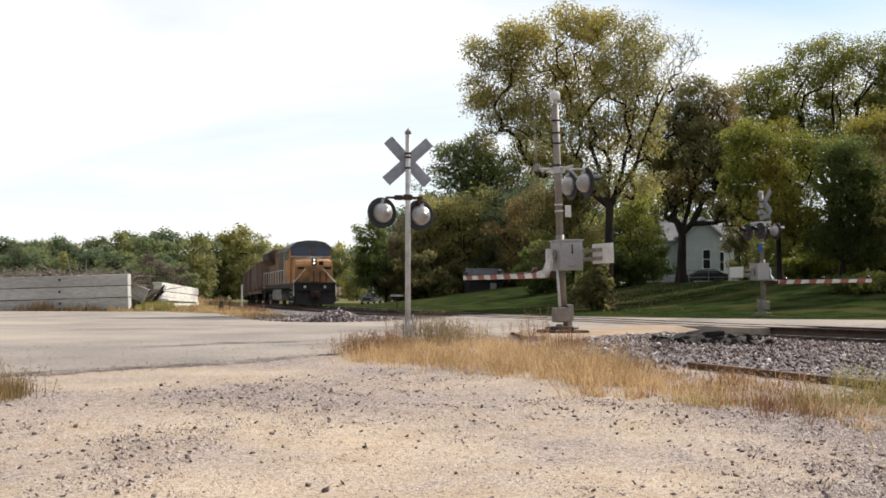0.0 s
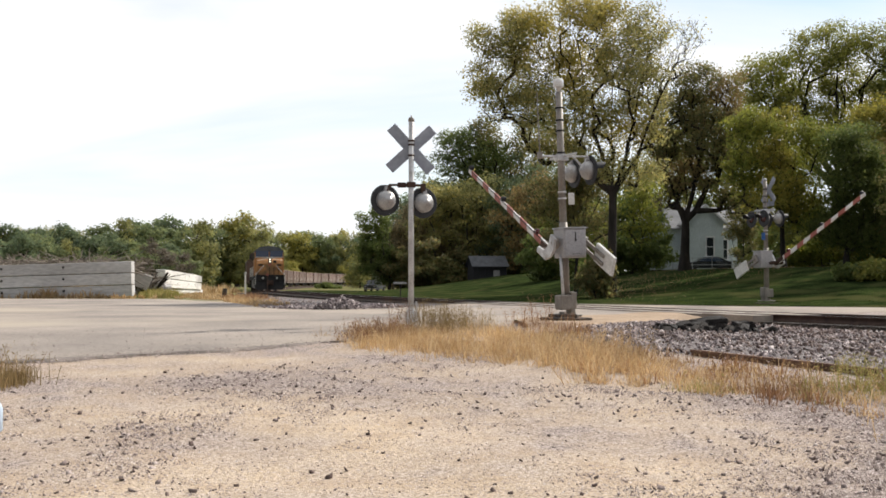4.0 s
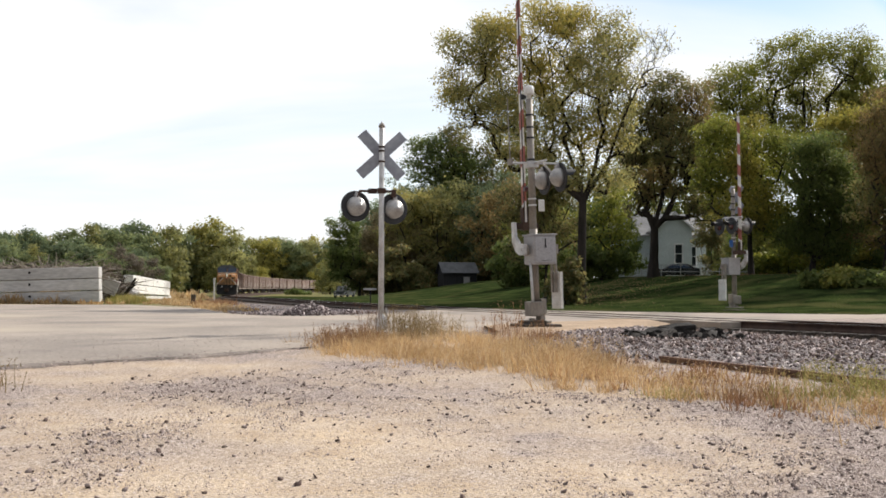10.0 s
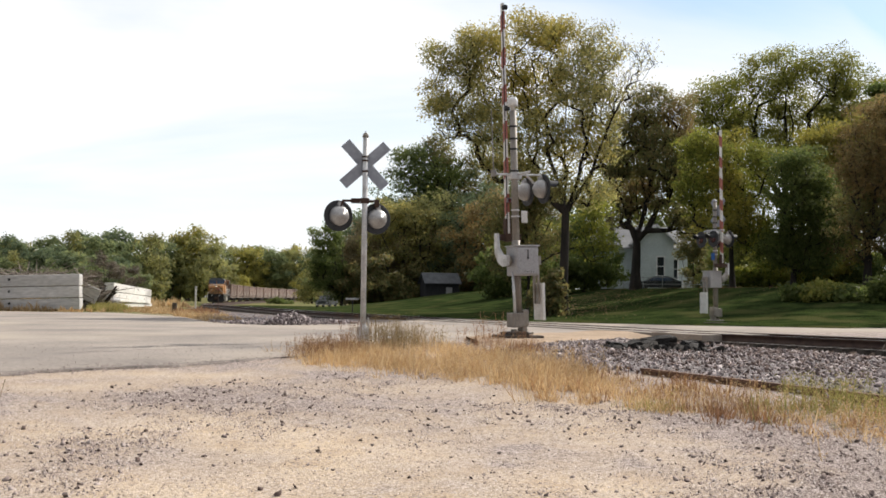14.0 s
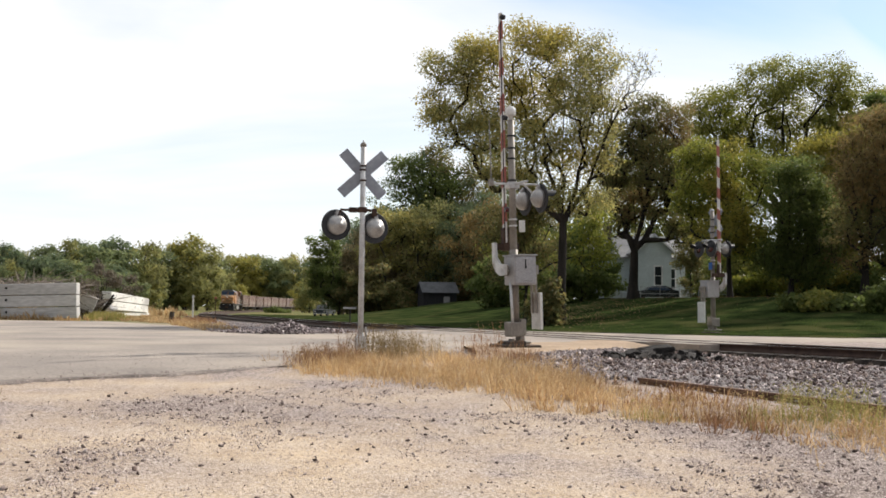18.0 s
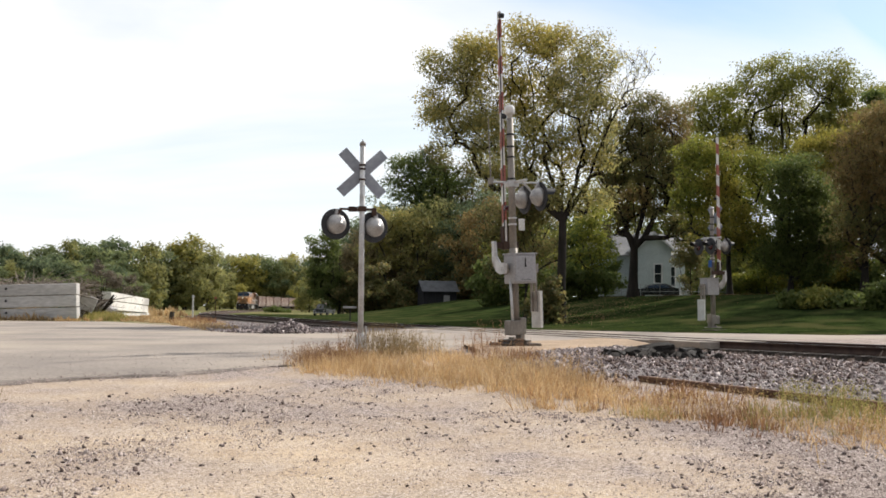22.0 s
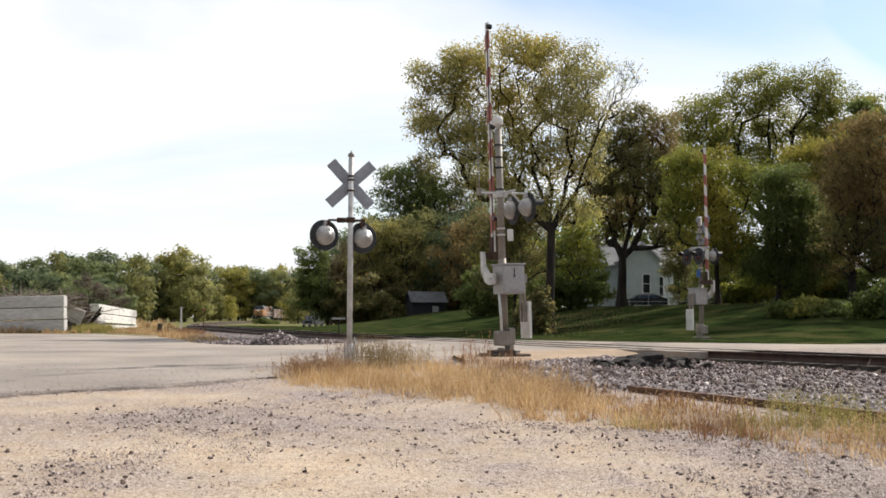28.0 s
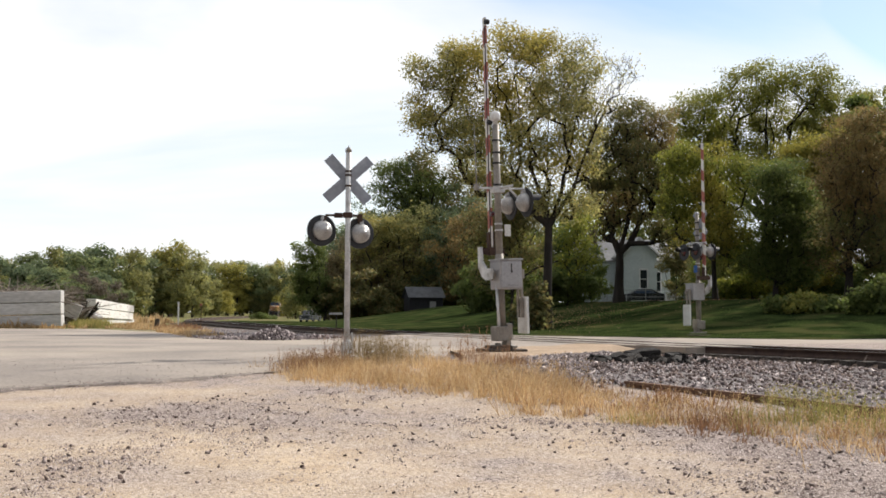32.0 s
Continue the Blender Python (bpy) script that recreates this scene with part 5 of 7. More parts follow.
# saplings and shrubs under the trees
for i, (x, y, w, h, kind) in enumerate([(23.0, 66.5, 2.4, 2.2, "green"), (26.5, 65.5, 2.6, 2.6, "yellow"), (29.5, 64.0, 2.6, 2.6, "dark"), (31.5, 58.5, 2.4, 3.0, "dark"), (29.3, 55.0, 1.8, 2.2, "dark"), (24.9, 71.5, 1.5, 1.6, "dark"),
                                        (24.5, 76.0, 3.2, 3.6, "olive"), (30.0, 76.0, 3.6, 4.2, "dark"), (36.5, 72.0, 3.6, 4.0, "dark"), (31.0, 91.0, 3.4, 5.0, "dark"), (36.0, 90.0, 4.5, 5.5, "olive"), (44.0, 88.0, 4.5, 6.0, "dark"),
                                        (12.6, 73.5, 1.7, 3.6, "dark"), (14.2, 76.0, 1.8, 4.0, "dark"), (10.6, 74.5, 1.6, 3.0, "dark"), (7.2, 52.4, 0.8, 2.2, "maple"), (27.5, 112.0, 3.2, 4.6, "dark"), (31.5, 113.0, 3.2, 5.0, "dark"), (22.0, 114.0, 3.0, 4.6, "dark"), (8.0, 80.0, 2.4, 3.8, "dark"), 
                                        (-2.5, 112.0, 3.6, 5.0, "maple"), (-4.3, 118.0, 1.7, 4.5, "maple"), (10.3, 104.0, 2.8, 5.0, "dark"), (1.6, 117.0, 2.0, 4.0, "maple"), (7.6, 117.0, 2.8, 4.2, "maple"), (33.0, 108.0, 4.0, 5.0, "dark"), (14.0, 100.0, 3.0, 4.5, "green"),
                                        (-0.6, 113.5, 2.2, 3.6, "maple"), (-25.5, 236, 2.6, 1.0, "dark"), (24.9, 71.0, 1.5, 4.6, "olive"), (33.0, 53.5, 2.6, 4.5, "brown"),
                                        (18.7, 49.4, 0.75, 0.62, "dark"), (19.6, 48.9, 0.8, 0.7, "olive"), (20.4, 48.3, 0.7, 0.62, "dark"), (21.5, 46.8, 0.9, 1.25, "dark"), (22.9, 46.4, 1.2, 1.5, "dark"), (24.6, 46.2, 1.3, 1.5, "dark")]):
    tree("shrub", x, y, [(0, 0, h * 0.55, w * 0.8, w * 0.7, h * 0.45), (-w * 0.5, 0, h * 0.35, w * 0.6, w * 0.6, h * 0.34), (w * 0.5, 0, h * 0.35, w * 0.6, w * 0.6, h * 0.34)], 0.07, LEAF[kind], 50 + int((13 if y < 80 else 9) * w * h), 40, 0.17 if y < 80 else 0.28,
         300 + i, {"dark": "dense dark green shrub under the trees", "green": "leafy light green shrub at the lawn's edge", "yellow": "yellowish shrub at the lawn's edge", "olive": "olive undergrowth shrub between the trees", "brown": "brownish shrub under the trees", "maple": "dull brown-green shrub under the trees"}[kind],
         fork=0.12, spread=0.34 if y < 80 else 0.5, lump=0.6 + 0.1 * w, category="shrub", sides=3)
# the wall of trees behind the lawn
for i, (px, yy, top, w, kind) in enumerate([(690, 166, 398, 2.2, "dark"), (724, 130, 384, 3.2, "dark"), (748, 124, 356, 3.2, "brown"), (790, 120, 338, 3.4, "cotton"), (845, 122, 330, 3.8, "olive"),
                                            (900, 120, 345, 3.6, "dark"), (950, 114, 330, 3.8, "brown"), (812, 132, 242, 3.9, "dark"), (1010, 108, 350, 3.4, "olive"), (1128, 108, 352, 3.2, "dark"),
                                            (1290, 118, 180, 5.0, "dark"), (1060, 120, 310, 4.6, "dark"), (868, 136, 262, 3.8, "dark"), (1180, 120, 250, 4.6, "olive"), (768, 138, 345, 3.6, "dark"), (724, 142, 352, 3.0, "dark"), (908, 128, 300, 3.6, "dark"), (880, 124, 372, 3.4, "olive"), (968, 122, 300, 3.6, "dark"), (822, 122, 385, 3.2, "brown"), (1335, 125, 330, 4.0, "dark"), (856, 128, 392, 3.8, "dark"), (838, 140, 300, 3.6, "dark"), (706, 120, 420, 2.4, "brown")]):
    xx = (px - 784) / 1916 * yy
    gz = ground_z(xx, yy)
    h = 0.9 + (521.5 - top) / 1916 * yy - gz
    # distant trees on the left take the leaf colours with haze put in
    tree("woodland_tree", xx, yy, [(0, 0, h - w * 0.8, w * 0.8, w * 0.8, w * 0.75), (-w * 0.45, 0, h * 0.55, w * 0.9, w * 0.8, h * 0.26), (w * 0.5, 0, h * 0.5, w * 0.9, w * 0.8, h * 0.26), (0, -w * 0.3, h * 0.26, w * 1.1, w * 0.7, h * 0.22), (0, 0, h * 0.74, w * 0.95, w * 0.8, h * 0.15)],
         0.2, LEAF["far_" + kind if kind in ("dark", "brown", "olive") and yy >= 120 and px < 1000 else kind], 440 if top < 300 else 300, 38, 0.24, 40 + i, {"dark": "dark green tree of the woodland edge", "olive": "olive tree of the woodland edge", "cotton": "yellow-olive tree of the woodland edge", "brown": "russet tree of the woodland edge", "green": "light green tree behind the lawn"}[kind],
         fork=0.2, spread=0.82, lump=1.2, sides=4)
tree("dark_oak_tree", 6.74, 130.0, [(-4.5, 0, 16.6, 2.71, 2.26, 2.31), (-1.58, 0.8, 17.46, 2.58, 2.2, 2.31), (-6.06, -0.5, 14.12, 2.04, 1.71, 1.76), (-1.42, 0.5, 13.95, 3.39, 2.75, 2.71), (2.68, 1, 14.34, 3.39, 2.9, 3.05),
      (4.45, -0.5, 17.38, 2.71, 2.33, 2.45), (1.33, 0.5, 10.9, 4.08, 3.05, 2.71), (-2.77, 1, 10.18, 4.08, 3.05, 2.71)], 0.35, LEAF["dark"], 1000, 27, 0.22, 95, "dark green oak of the woodland edge behind the cottonwood", fork=0.4, stems=4, lump=1.5, spread=0.66, level=1.11, gaps=0.02, second=((1, 4, 6), LEAF["maple"]))
tree("walnut_tree", -5.85, 112.0, [(-1.51, 0, 5.81, 1.5, 1.55, 1.95), (-1.77, 0.5, 2.9, 1.6, 1.85, 2.55), (-0.6, 0, 1.6, 1.4, 1.4, 1.75)], 0.14, LEAF["dark"], 330, 40, 0.19, 99, "dark green tree at the end of the wood by the railway", fork=0.25, spread=0.5, lump=1.0, level=1.04, sides=4)
tree("sapling", 24.72, 90.0, [(-0.33, 0, 4.0, 1.22, 1.1, 1.41), (0.28, 0.5, 2.1, 1.13, 1.1, 1.41), (-0.66, 0.3, 5.4, 0.85, 0.8, 0.94)], 0.06, LEAF["maple"], 160, 40, 0.14, 97, "thin leafy sapling before the house corner", fork=0.2, spread=0.4, lump=0.8, category="tree", sides=4)
# far woods behind the railway curve
FAR = []
for i, kind in enumerate(("green", "olive", "yellow", "dark", "green", "olive")):
    r2 = random.Random(i)
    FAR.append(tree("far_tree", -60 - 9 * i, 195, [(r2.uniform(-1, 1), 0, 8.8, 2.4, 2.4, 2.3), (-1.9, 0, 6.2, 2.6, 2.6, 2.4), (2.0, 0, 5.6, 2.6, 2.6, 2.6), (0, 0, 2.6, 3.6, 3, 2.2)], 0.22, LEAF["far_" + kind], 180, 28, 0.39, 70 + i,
                    {"green": "green tree of the far woods", "olive": "olive tree of the far woods", "yellow": "yellow tree of the far woods", "dark": "dark tree of the far woods"}[kind], fork=0.2, spread=0.85, lump=1.4, sides=3, face=0.55))
rnd = random.Random(4)


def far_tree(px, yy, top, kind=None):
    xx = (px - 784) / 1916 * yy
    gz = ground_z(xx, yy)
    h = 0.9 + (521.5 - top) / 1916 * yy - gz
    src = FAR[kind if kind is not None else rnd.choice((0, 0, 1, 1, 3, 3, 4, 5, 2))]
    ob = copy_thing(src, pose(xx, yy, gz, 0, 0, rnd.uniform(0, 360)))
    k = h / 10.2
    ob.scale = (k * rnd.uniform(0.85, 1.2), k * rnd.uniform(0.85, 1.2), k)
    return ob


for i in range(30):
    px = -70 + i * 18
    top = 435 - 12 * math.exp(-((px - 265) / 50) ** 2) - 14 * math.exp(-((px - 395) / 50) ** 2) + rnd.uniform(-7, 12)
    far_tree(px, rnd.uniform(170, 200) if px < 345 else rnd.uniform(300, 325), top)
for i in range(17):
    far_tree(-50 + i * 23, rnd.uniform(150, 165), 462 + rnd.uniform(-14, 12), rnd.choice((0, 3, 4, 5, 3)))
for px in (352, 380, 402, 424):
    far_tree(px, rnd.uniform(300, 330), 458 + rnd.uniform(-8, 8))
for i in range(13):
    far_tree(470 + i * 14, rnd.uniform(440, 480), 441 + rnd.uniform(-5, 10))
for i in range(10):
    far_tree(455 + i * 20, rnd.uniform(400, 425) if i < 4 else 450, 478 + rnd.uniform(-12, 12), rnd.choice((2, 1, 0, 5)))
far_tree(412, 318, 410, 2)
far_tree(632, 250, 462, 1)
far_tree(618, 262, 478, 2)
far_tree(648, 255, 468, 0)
# a bare grey thicket before the far woods
tree("bare_thicket", (275 - 784) / 1916 * 140, 140, [(0, 0, 3.6, 3.0, 2.5, 3.0), (2.0, 0, 2.6, 2.4, 2.5, 2.4)], 0.12, LEAF["bush"], 160, 40, 0.22, 91, "grey leafless thicket before the far woods", fork=0.1, spread=0.5, category="thicket", stems=4)


# ---- stones, grass and ballast ----
def along_line(pts, k):
    p = [Vector((*q, 0)) for q in pts]
    lens = [(b - a).length for a, b in zip(p, p[1:])]
    s = k * sum(lens)
    for a, b, d in zip(p, p[1:], lens):
        if s <= d:
            return a.lerp(b, s / d)
        s -= d
    return p[-1]


def strewn(near, far, count, seed, ragged=0.15):
    """Random places between two lines of the plan."""
    rng = random.Random(seed)
    out = []
    for _ in range(count):
        k = rng.random()
        q = along_line(near, k).lerp(along_line(far, k), rng.random())
        out.append((q.x + rng.gauss(0, ragged), q.y + rng.gauss(0, ragged)))
    return out


CORNERS = np.array([(-1, -1, -1), (1, -1, -1), (1, 1, -1), (-1, 1, -1), (-1, -1, 1), (1, -1, 1), (1, 1, 1), (-1, 1, 1)], float) * 0.5
SIDES = np.array([(4, 5, 6, 7), (0, 1, 5, 4), (1, 2, 6, 5), (2, 3, 7, 6), (3, 0, 4, 7)])


def stones(name, places, low, high, material, seed, label, zf=lot_z, flat=0.65, sink=0.3, category="stones", kind="stuff", lift=None):
    rng = np.random.default_rng(seed)
    n = len(places)
    size = low + (high - low) * rng.random(n) ** 2.2
    v = CORNERS[None] * (1 + rng.normal(0, 0.22, (n, 8, 3)))
    v *= np.stack([rng.uniform(0.75, 1.3, n), rng.uniform(0.7, 1.1, n), rng.uniform(0.7, 1.1, n) * flat], 1)[:, None] * size[:, None, None]
    a = rng.uniform(0, 6.283, n)
    t = rng.normal(0, 0.5, (n, 2))
    z = v[..., 2] + v[..., 0] * t[:, :1] + v[..., 1] * t[:, 1:]
    x = v[..., 0] * np.cos(a)[:, None] - v[..., 1] * np.sin(a)[:, None]
    y = v[..., 0] * np.sin(a)[:, None] + v[..., 1] * np.cos(a)[:, None]
    base = np.array([zf(*p) for p in places]) + (0.5 * flat - sink + rng.uniform(-0.2, 0.25, n)) * size + (0 if lift is None else lift)
    p = np.array(places)
    verts = np.stack([x + p[:, :1], y + p[:, 1:2], z + base[:, None]], -1).reshape(-1, 3)
    faces = (np.arange(n)[:, None, None] * 8 + SIDES[None]).reshape(-1, 4)
    ob = new(name, raw_mesh(name, verts, faces, material))
    return tagged(ob, label, category, kind=kind)


def pebbles(name, places, low, high, material, seed, label, zf=lot_z, category="gravel"):
    """Small angular stones pressed into the ground: only their tops show."""
    rng = np.random.default_rng(seed)
    n = len(places)
    size = low + (high - low) * rng.random(n) ** 2.0
    a = rng.uniform(0, 6.283, (n, 1)) + np.array([[0, 1.57, 3.14, 4.71]]) + rng.normal(0, 0.25, (n, 4))
    r = size[:, None] * rng.uniform(0.35, 0.7, (n, 4))
    p = np.array(places)
    z = np.array([zf(*q) for q in places])
    v = np.zeros((n, 5, 3))
    v[:, :4, 0], v[:, :4, 1], v[:, :4, 2] = p[:, :1] + r * np.cos(a), p[:, 1:2] + r * np.sin(a), (z - 0.006)[:, None]
    v[:, 4, 0], v[:, 4, 1] = p[:, 0] + rng.normal(0, 0.18, n) * size, p[:, 1] + rng.normal(0, 0.18, n) * size
    v[:, 4, 2] = z + size * rng.uniform(0.18, 0.52, n)
    f = (np.arange(n)[:, None, None] * 5 + np.array([[(0, 1, 4), (1, 2, 4), (2, 3, 4), (3, 0, 4)]])).reshape(-1, 3)
    return tagged(new(name, raw_mesh(name, v.reshape(-1, 3), f, material)), label, category, kind="stuff")


def stone_mat(name, colours, rough=0.9):
    m = bpy.data.materials.new(name)
    m.use_nodes = True
    n, l = m.node_tree.nodes, m.node_tree.links
    b = n["Principled BSDF"]
    geo, r = n.new("ShaderNodeNewGeometry"), n.new("ShaderNodeValToRGB")
    e = r.color_ramp.elements
    while len(e) < len(colours):
        e.new(0.5)
    for k, c in enumerate(colours):
        e[k].position, e[k].color = k / (len(colours) - 1), (*c, 1)
    l.new(geo.outputs["Random Per Island"], r.inputs[0])
    tc, t = n.new("ShaderNodeTexCoord"), n.new("ShaderNodeTexNoise")
    t.inputs["Scale"].default_value = 45
    l.new(tc.outputs["Object"], t.inputs["Vector"])
    mr, hsv = n.new("ShaderNodeMapRange"), n.new("ShaderNodeHueSaturation")
    mr.inputs[3].default_value, mr.inputs[4].default_value = 0.6, 1.4
    l.new(t.outputs["Fac"], mr.inputs[0])
    l.new(mr.outputs[0], hsv.inputs["Value"])
    l.new(r.outputs[0], hsv.inputs["Color"])
    l.new(hsv.outputs[0], b.inputs["Base Color"])
    b.inputs["Roughness"].default_value, b.inputs["Specular IOR Level"].default_value = rough, 0.2
    return m


M["stones"] = stone_mat("lot_stones", [(0.12, 0.088, 0.078), (0.25, 0.195, 0.175), (0.42, 0.355, 0.325), (0.17, 0.127, 0.115), (0.32, 0.26, 0.235)])
M["dark_stones"] = stone_mat("dark_stones", [(0.075, 0.052, 0.045), (0.13, 0.092, 0.08), (0.19, 0.142, 0.125), (0.095, 0.067, 0.058)])
M["ballast_stones"] = stone_mat("ballast_stones", [(0.036, 0.028, 0.029), (0.20, 0.158, 0.155), (0.43, 0.37, 0.355), (0.07, 0.054, 0.055), (0.26, 0.214, 0.208), (0.60, 0.53, 0.51)])
M["chunk"] = mat("broken_asphalt", (0.026, 0.022, 0.02), 0.95, dark=(0.013, 0.011, 0.01), scale=6, fine=40, bump=0.8, depth=0.02)


# drifts of gravel (x, y, reach across, reach along, weight); the sand lies bare between them
DRIFTS = [(-2.3, 11.3, 1.0, 0.8, 1.5), (-2.2, 8.6, 0.45, 0.9, 1.2), (-1.6, 12.6, 1.4, 0.8, 0.6), (-0.5, 13.2, 1.4, 1.0, 0.6), (0.3, 11.0, 1.4, 0.9, 0.45), (-2.2, 7.2, 0.4, 0.5, 0.8), (-3.6, 9.4, 0.9, 0.35, 0.5),
          (3.4, 9.6, 1.0, 1.1, 1.2), (2.9, 7.4, 0.7, 1.3, 1.3), (2.2, 10.8, 0.9, 0.8, 1.0), (1.9, 6.4, 0.5, 0.7, 0.5), (1.0, 9.4, 0.8, 0.5, 0.35), (-0.9, 9.6, 0.9, 0.4, 0.5), (3.6, 6.0, 1.0, 1.4, 1.4), (2.6, 5.6, 0.9, 0.9, 1.1), (-2.9, 6.4, 0.5, 0.6, 0.6), (-1.2, 10.6, 1.6, 0.7, 0.4),
          (-0.6, 7.9, 0.8, 0.7, -0.6), (1.0, 8.0, 0.9, 0.8, -0.4), (-3.4, 10.5, 0.7, 0.35, -0.7)]


def gravelly(x, y):
    g = sum(w * math.exp(-((x - cx) / rx) ** 2 - ((y - cy) / ry) ** 2) for cx, cy, rx, ry, w in DRIFTS)
    p = Vector((x * 0.8, y * 0.45, 0))
    return g + 0.55 * noise.noise(p * 1.6 + Vector((4.2, 1.3, 0))) + 0.35 * noise.noise(p * 5 + Vector((1.2, 7.3, 0))) - 0.12


def lot_places(count, seed, gate):
    rng = random.Random(seed)
    out = []
    while len(out) < count:
        y = 3.6 + 13.5 * rng.random() ** 1.3
        x = rng.uniform(-0.5, 0.5) * (2 * y * 0.5 + 1.5) + 0.3
        if x > 0.2 and y > 14.5 - 1.25 * x or x <= 0.2 and y > 15.6 + 0.9 * x:
            continue
        if rng.random() < gate(gravelly(x, y)):
            out.append((x, y))
    return out


def thick(g):
    return min(max(0.75 * g + 0.11, 0.055), 1.0)


pebbles("gravel", lot_places(92000, 3, thick), 0.006, 0.028, M["stones"], 1, "loose purplish gravel strewn over the sandy lot")
pebbles("gravel", lot_places(36000, 6, lambda g: min(max(0.55 * g, 0.07), 1.0)), 0.005, 0.024, M["dark_stones"], 4, "dark purplish gravel in drifts on the sandy lot")
# pale chips among the gravel; their colour also stands in for glints
M["pale_stones"] = stone_mat("pale_stones", [(0.55, 0.49, 0.46), (0.66, 0.60, 0.56), (0.48, 0.42, 0.40)])
pebbles("gravel", lot_places(16000, 9, thick), 0.006, 0.022, M["pale_stones"], 10, "pale chips of gravel on the sandy lot")
stones("gravel", lot_places(2600, 8, thick), 0.010, 0.034, M["stones"], 7, "larger loose stones on the sandy lot", category="gravel")
stones("gravel", lot_places(700, 5, lambda g: 0.6 if g > 0.1 else 0.2), 0.008, 0.034, M["dark_stones"], 2, "dark pebbles scattered on the sandy lot", category="gravel")
for i, (x, y, s) in enumerate([(0.82, 5.55, 0.05), (1.72, 5.75, 0.055), (0.55, 6.0, 0.035), (-0.75, 6.9, 0.06), (-0.2, 6.2, 0.05), (2.6, 6.3, 0.07), (1.2, 4.9, 0.07), (3.0, 7.5, 0.07), (-1.6, 5.6, 0.06), (2.2, 5.2, 0.06)]):
    stones("stone", [(x, y)], s * 0.7, s * 0.7 + 0.008, M["dark_stones"], 60 + i, "single dark stone lying on the sandy lot", category="stone", kind="")

stones("street_gravel", strewn([(-10, 10.9), (-5.4, 13.4), (-3.1, 15.1), (-1.4, 17.2)], [(-16, 15), (-9, 18), (-5, 20), (-2, 21)], 1000, 21, 0.3), 0.005, 0.014, M["stones"], 22, "small gravel scattered on the asphalt's edge", zf=lambda x, y: ground_z(x, y) + 0.03, category="gravel")
pebbles("asphalt_crumbs", strewn([(-10, 10.35), (-5.6, 12.9), (-3.1, 14.7), (-1.3, 16.9)], [(-10, 11.2), (-5.6, 13.75), (-3.1, 15.45), (-1.3, 17.4)], 2600, 24, 0.12), 0.008, 0.035, M["stones"], 25, "dark asphalt crumbs along the street's broken edge", zf=lambda x, y: max(lot_z(x, y), ground_z(x, y) + 0.01))
# ballast shoulder between the track and the old rail
SHOULDER_NEAR = [(2.1, 17.6), (2.5, 14.9), (3.2, 14.6), (4.4, 13.2), (5.6, 11.6), (8.2, 7.8), (11.5, 3.0)]
SHOULDER_FAR = [(3.2, 22.0), (4.4, 24.2), (6.0, 25.8), (7.6, 25.4), (9.4, 21.6), (12.6, 13.5), (16.0, 5.0)]


def shoulder_z(x, y):
    return ground_z(x, y) + 0.03 + 0.03 * noise.noise(Vector((x * 1.5, y * 1.5, 3)))


M["tan"] = mat("tan_dirt", (0.43, 0.325, 0.235), 0.95, dark=(0.33, 0.25, 0.18), scale=1.2, fine=22, bump=0.5, depth=0.02, spec=0.05)
da = grid_sheet("dirt_apron", M["tan"], [(1.6, 21.2), (2.6, 21.0), (3.6, 22.6), (5.4, 25.0), (7.9, 25.7)], [(1.5, 24.2), (2.4, 26.0), (3.7, 27.6), (5.6, 30.4), (7.72, 26.9)], 40, 14, 0.075, 0.06)
tagged(da, "tan dirt round the gate mast beside the crossing", "dirt", kind="structure")
sh = grid_sheet("ballast_shoulder", M["ballast_bed"], SHOULDER_NEAR, SHOULDER_FAR, 60, 26, 0.0, 0.25, zf=shoulder_z)
tagged(sh, "purplish grey ballast spread beside the track", "ballast", kind="structure")
stones("ballast", strewn(SHOULDER_NEAR, SHOULDER_FAR, 26000, 8, 0.25), 0.014, 0.052, M["ballast_stones"], 9, "coarse purplish grey ballast stones beside the track", zf=shoulder_z, category="ballast")
stones("ballast", strewn([(2.2, 17.0), (3.6, 16.0), (5.5, 13.5)], [(3.6, 22.5), (6.4, 22.5), (8.6, 19.0)], 3600, 12, 0.6), 0.016, 0.055, M["dark_stones"], 13, "darker ballast stones between the pale ones", zf=shoulder_z, category="ballast")


stones("ballast", strewn([(4.6, 15.5), (7.0, 12.2), (9.6, 8.0)], [(7.6, 21.5), (9.6, 19.0), (12.4, 12.6)], 3200, 14, 0.4), 0.014, 0.05, M["dark_stones"], 19, "oil-dark ballast stones beside the rail", zf=shoulder_z, category="ballast")


def bank_z(x, y):
    n = right_of_track(x, y)
    near_edge = 0.17 * min(max((-n - 1.05) / 0.2, 0), 1)
    return rail_z(y) - 0.21 - 0.36 * max(abs(n) - 1.6, 0) - near_edge


ts = []
rng_b = random.Random(31)
for _ in range(9000):
    s = rng_b.uniform(3, 95)
    q, h = on_track(s)
    if 27.5 < q.y < 45:
        continue
    o = rng_b.uniform(-2.6, 2.6)
    if abs(abs(o) - 0.755) < 0.10:
        continue
    ts.append((q.x + math.sin(h) * o, q.y - math.cos(h) * o))
M["bank_stones"] = stone_mat("bank_stones", [(0.03, 0.023, 0.019), (0.065, 0.049, 0.04), (0.11, 0.085, 0.07), (0.045, 0.033, 0.028)])
stones("track_ballast", [q for q in ts if q[1] > 36], 0.035, 0.09, M["bank_stones"], 33, "brown oily ballast stones between the rails", zf=bank_z, category="ballast")
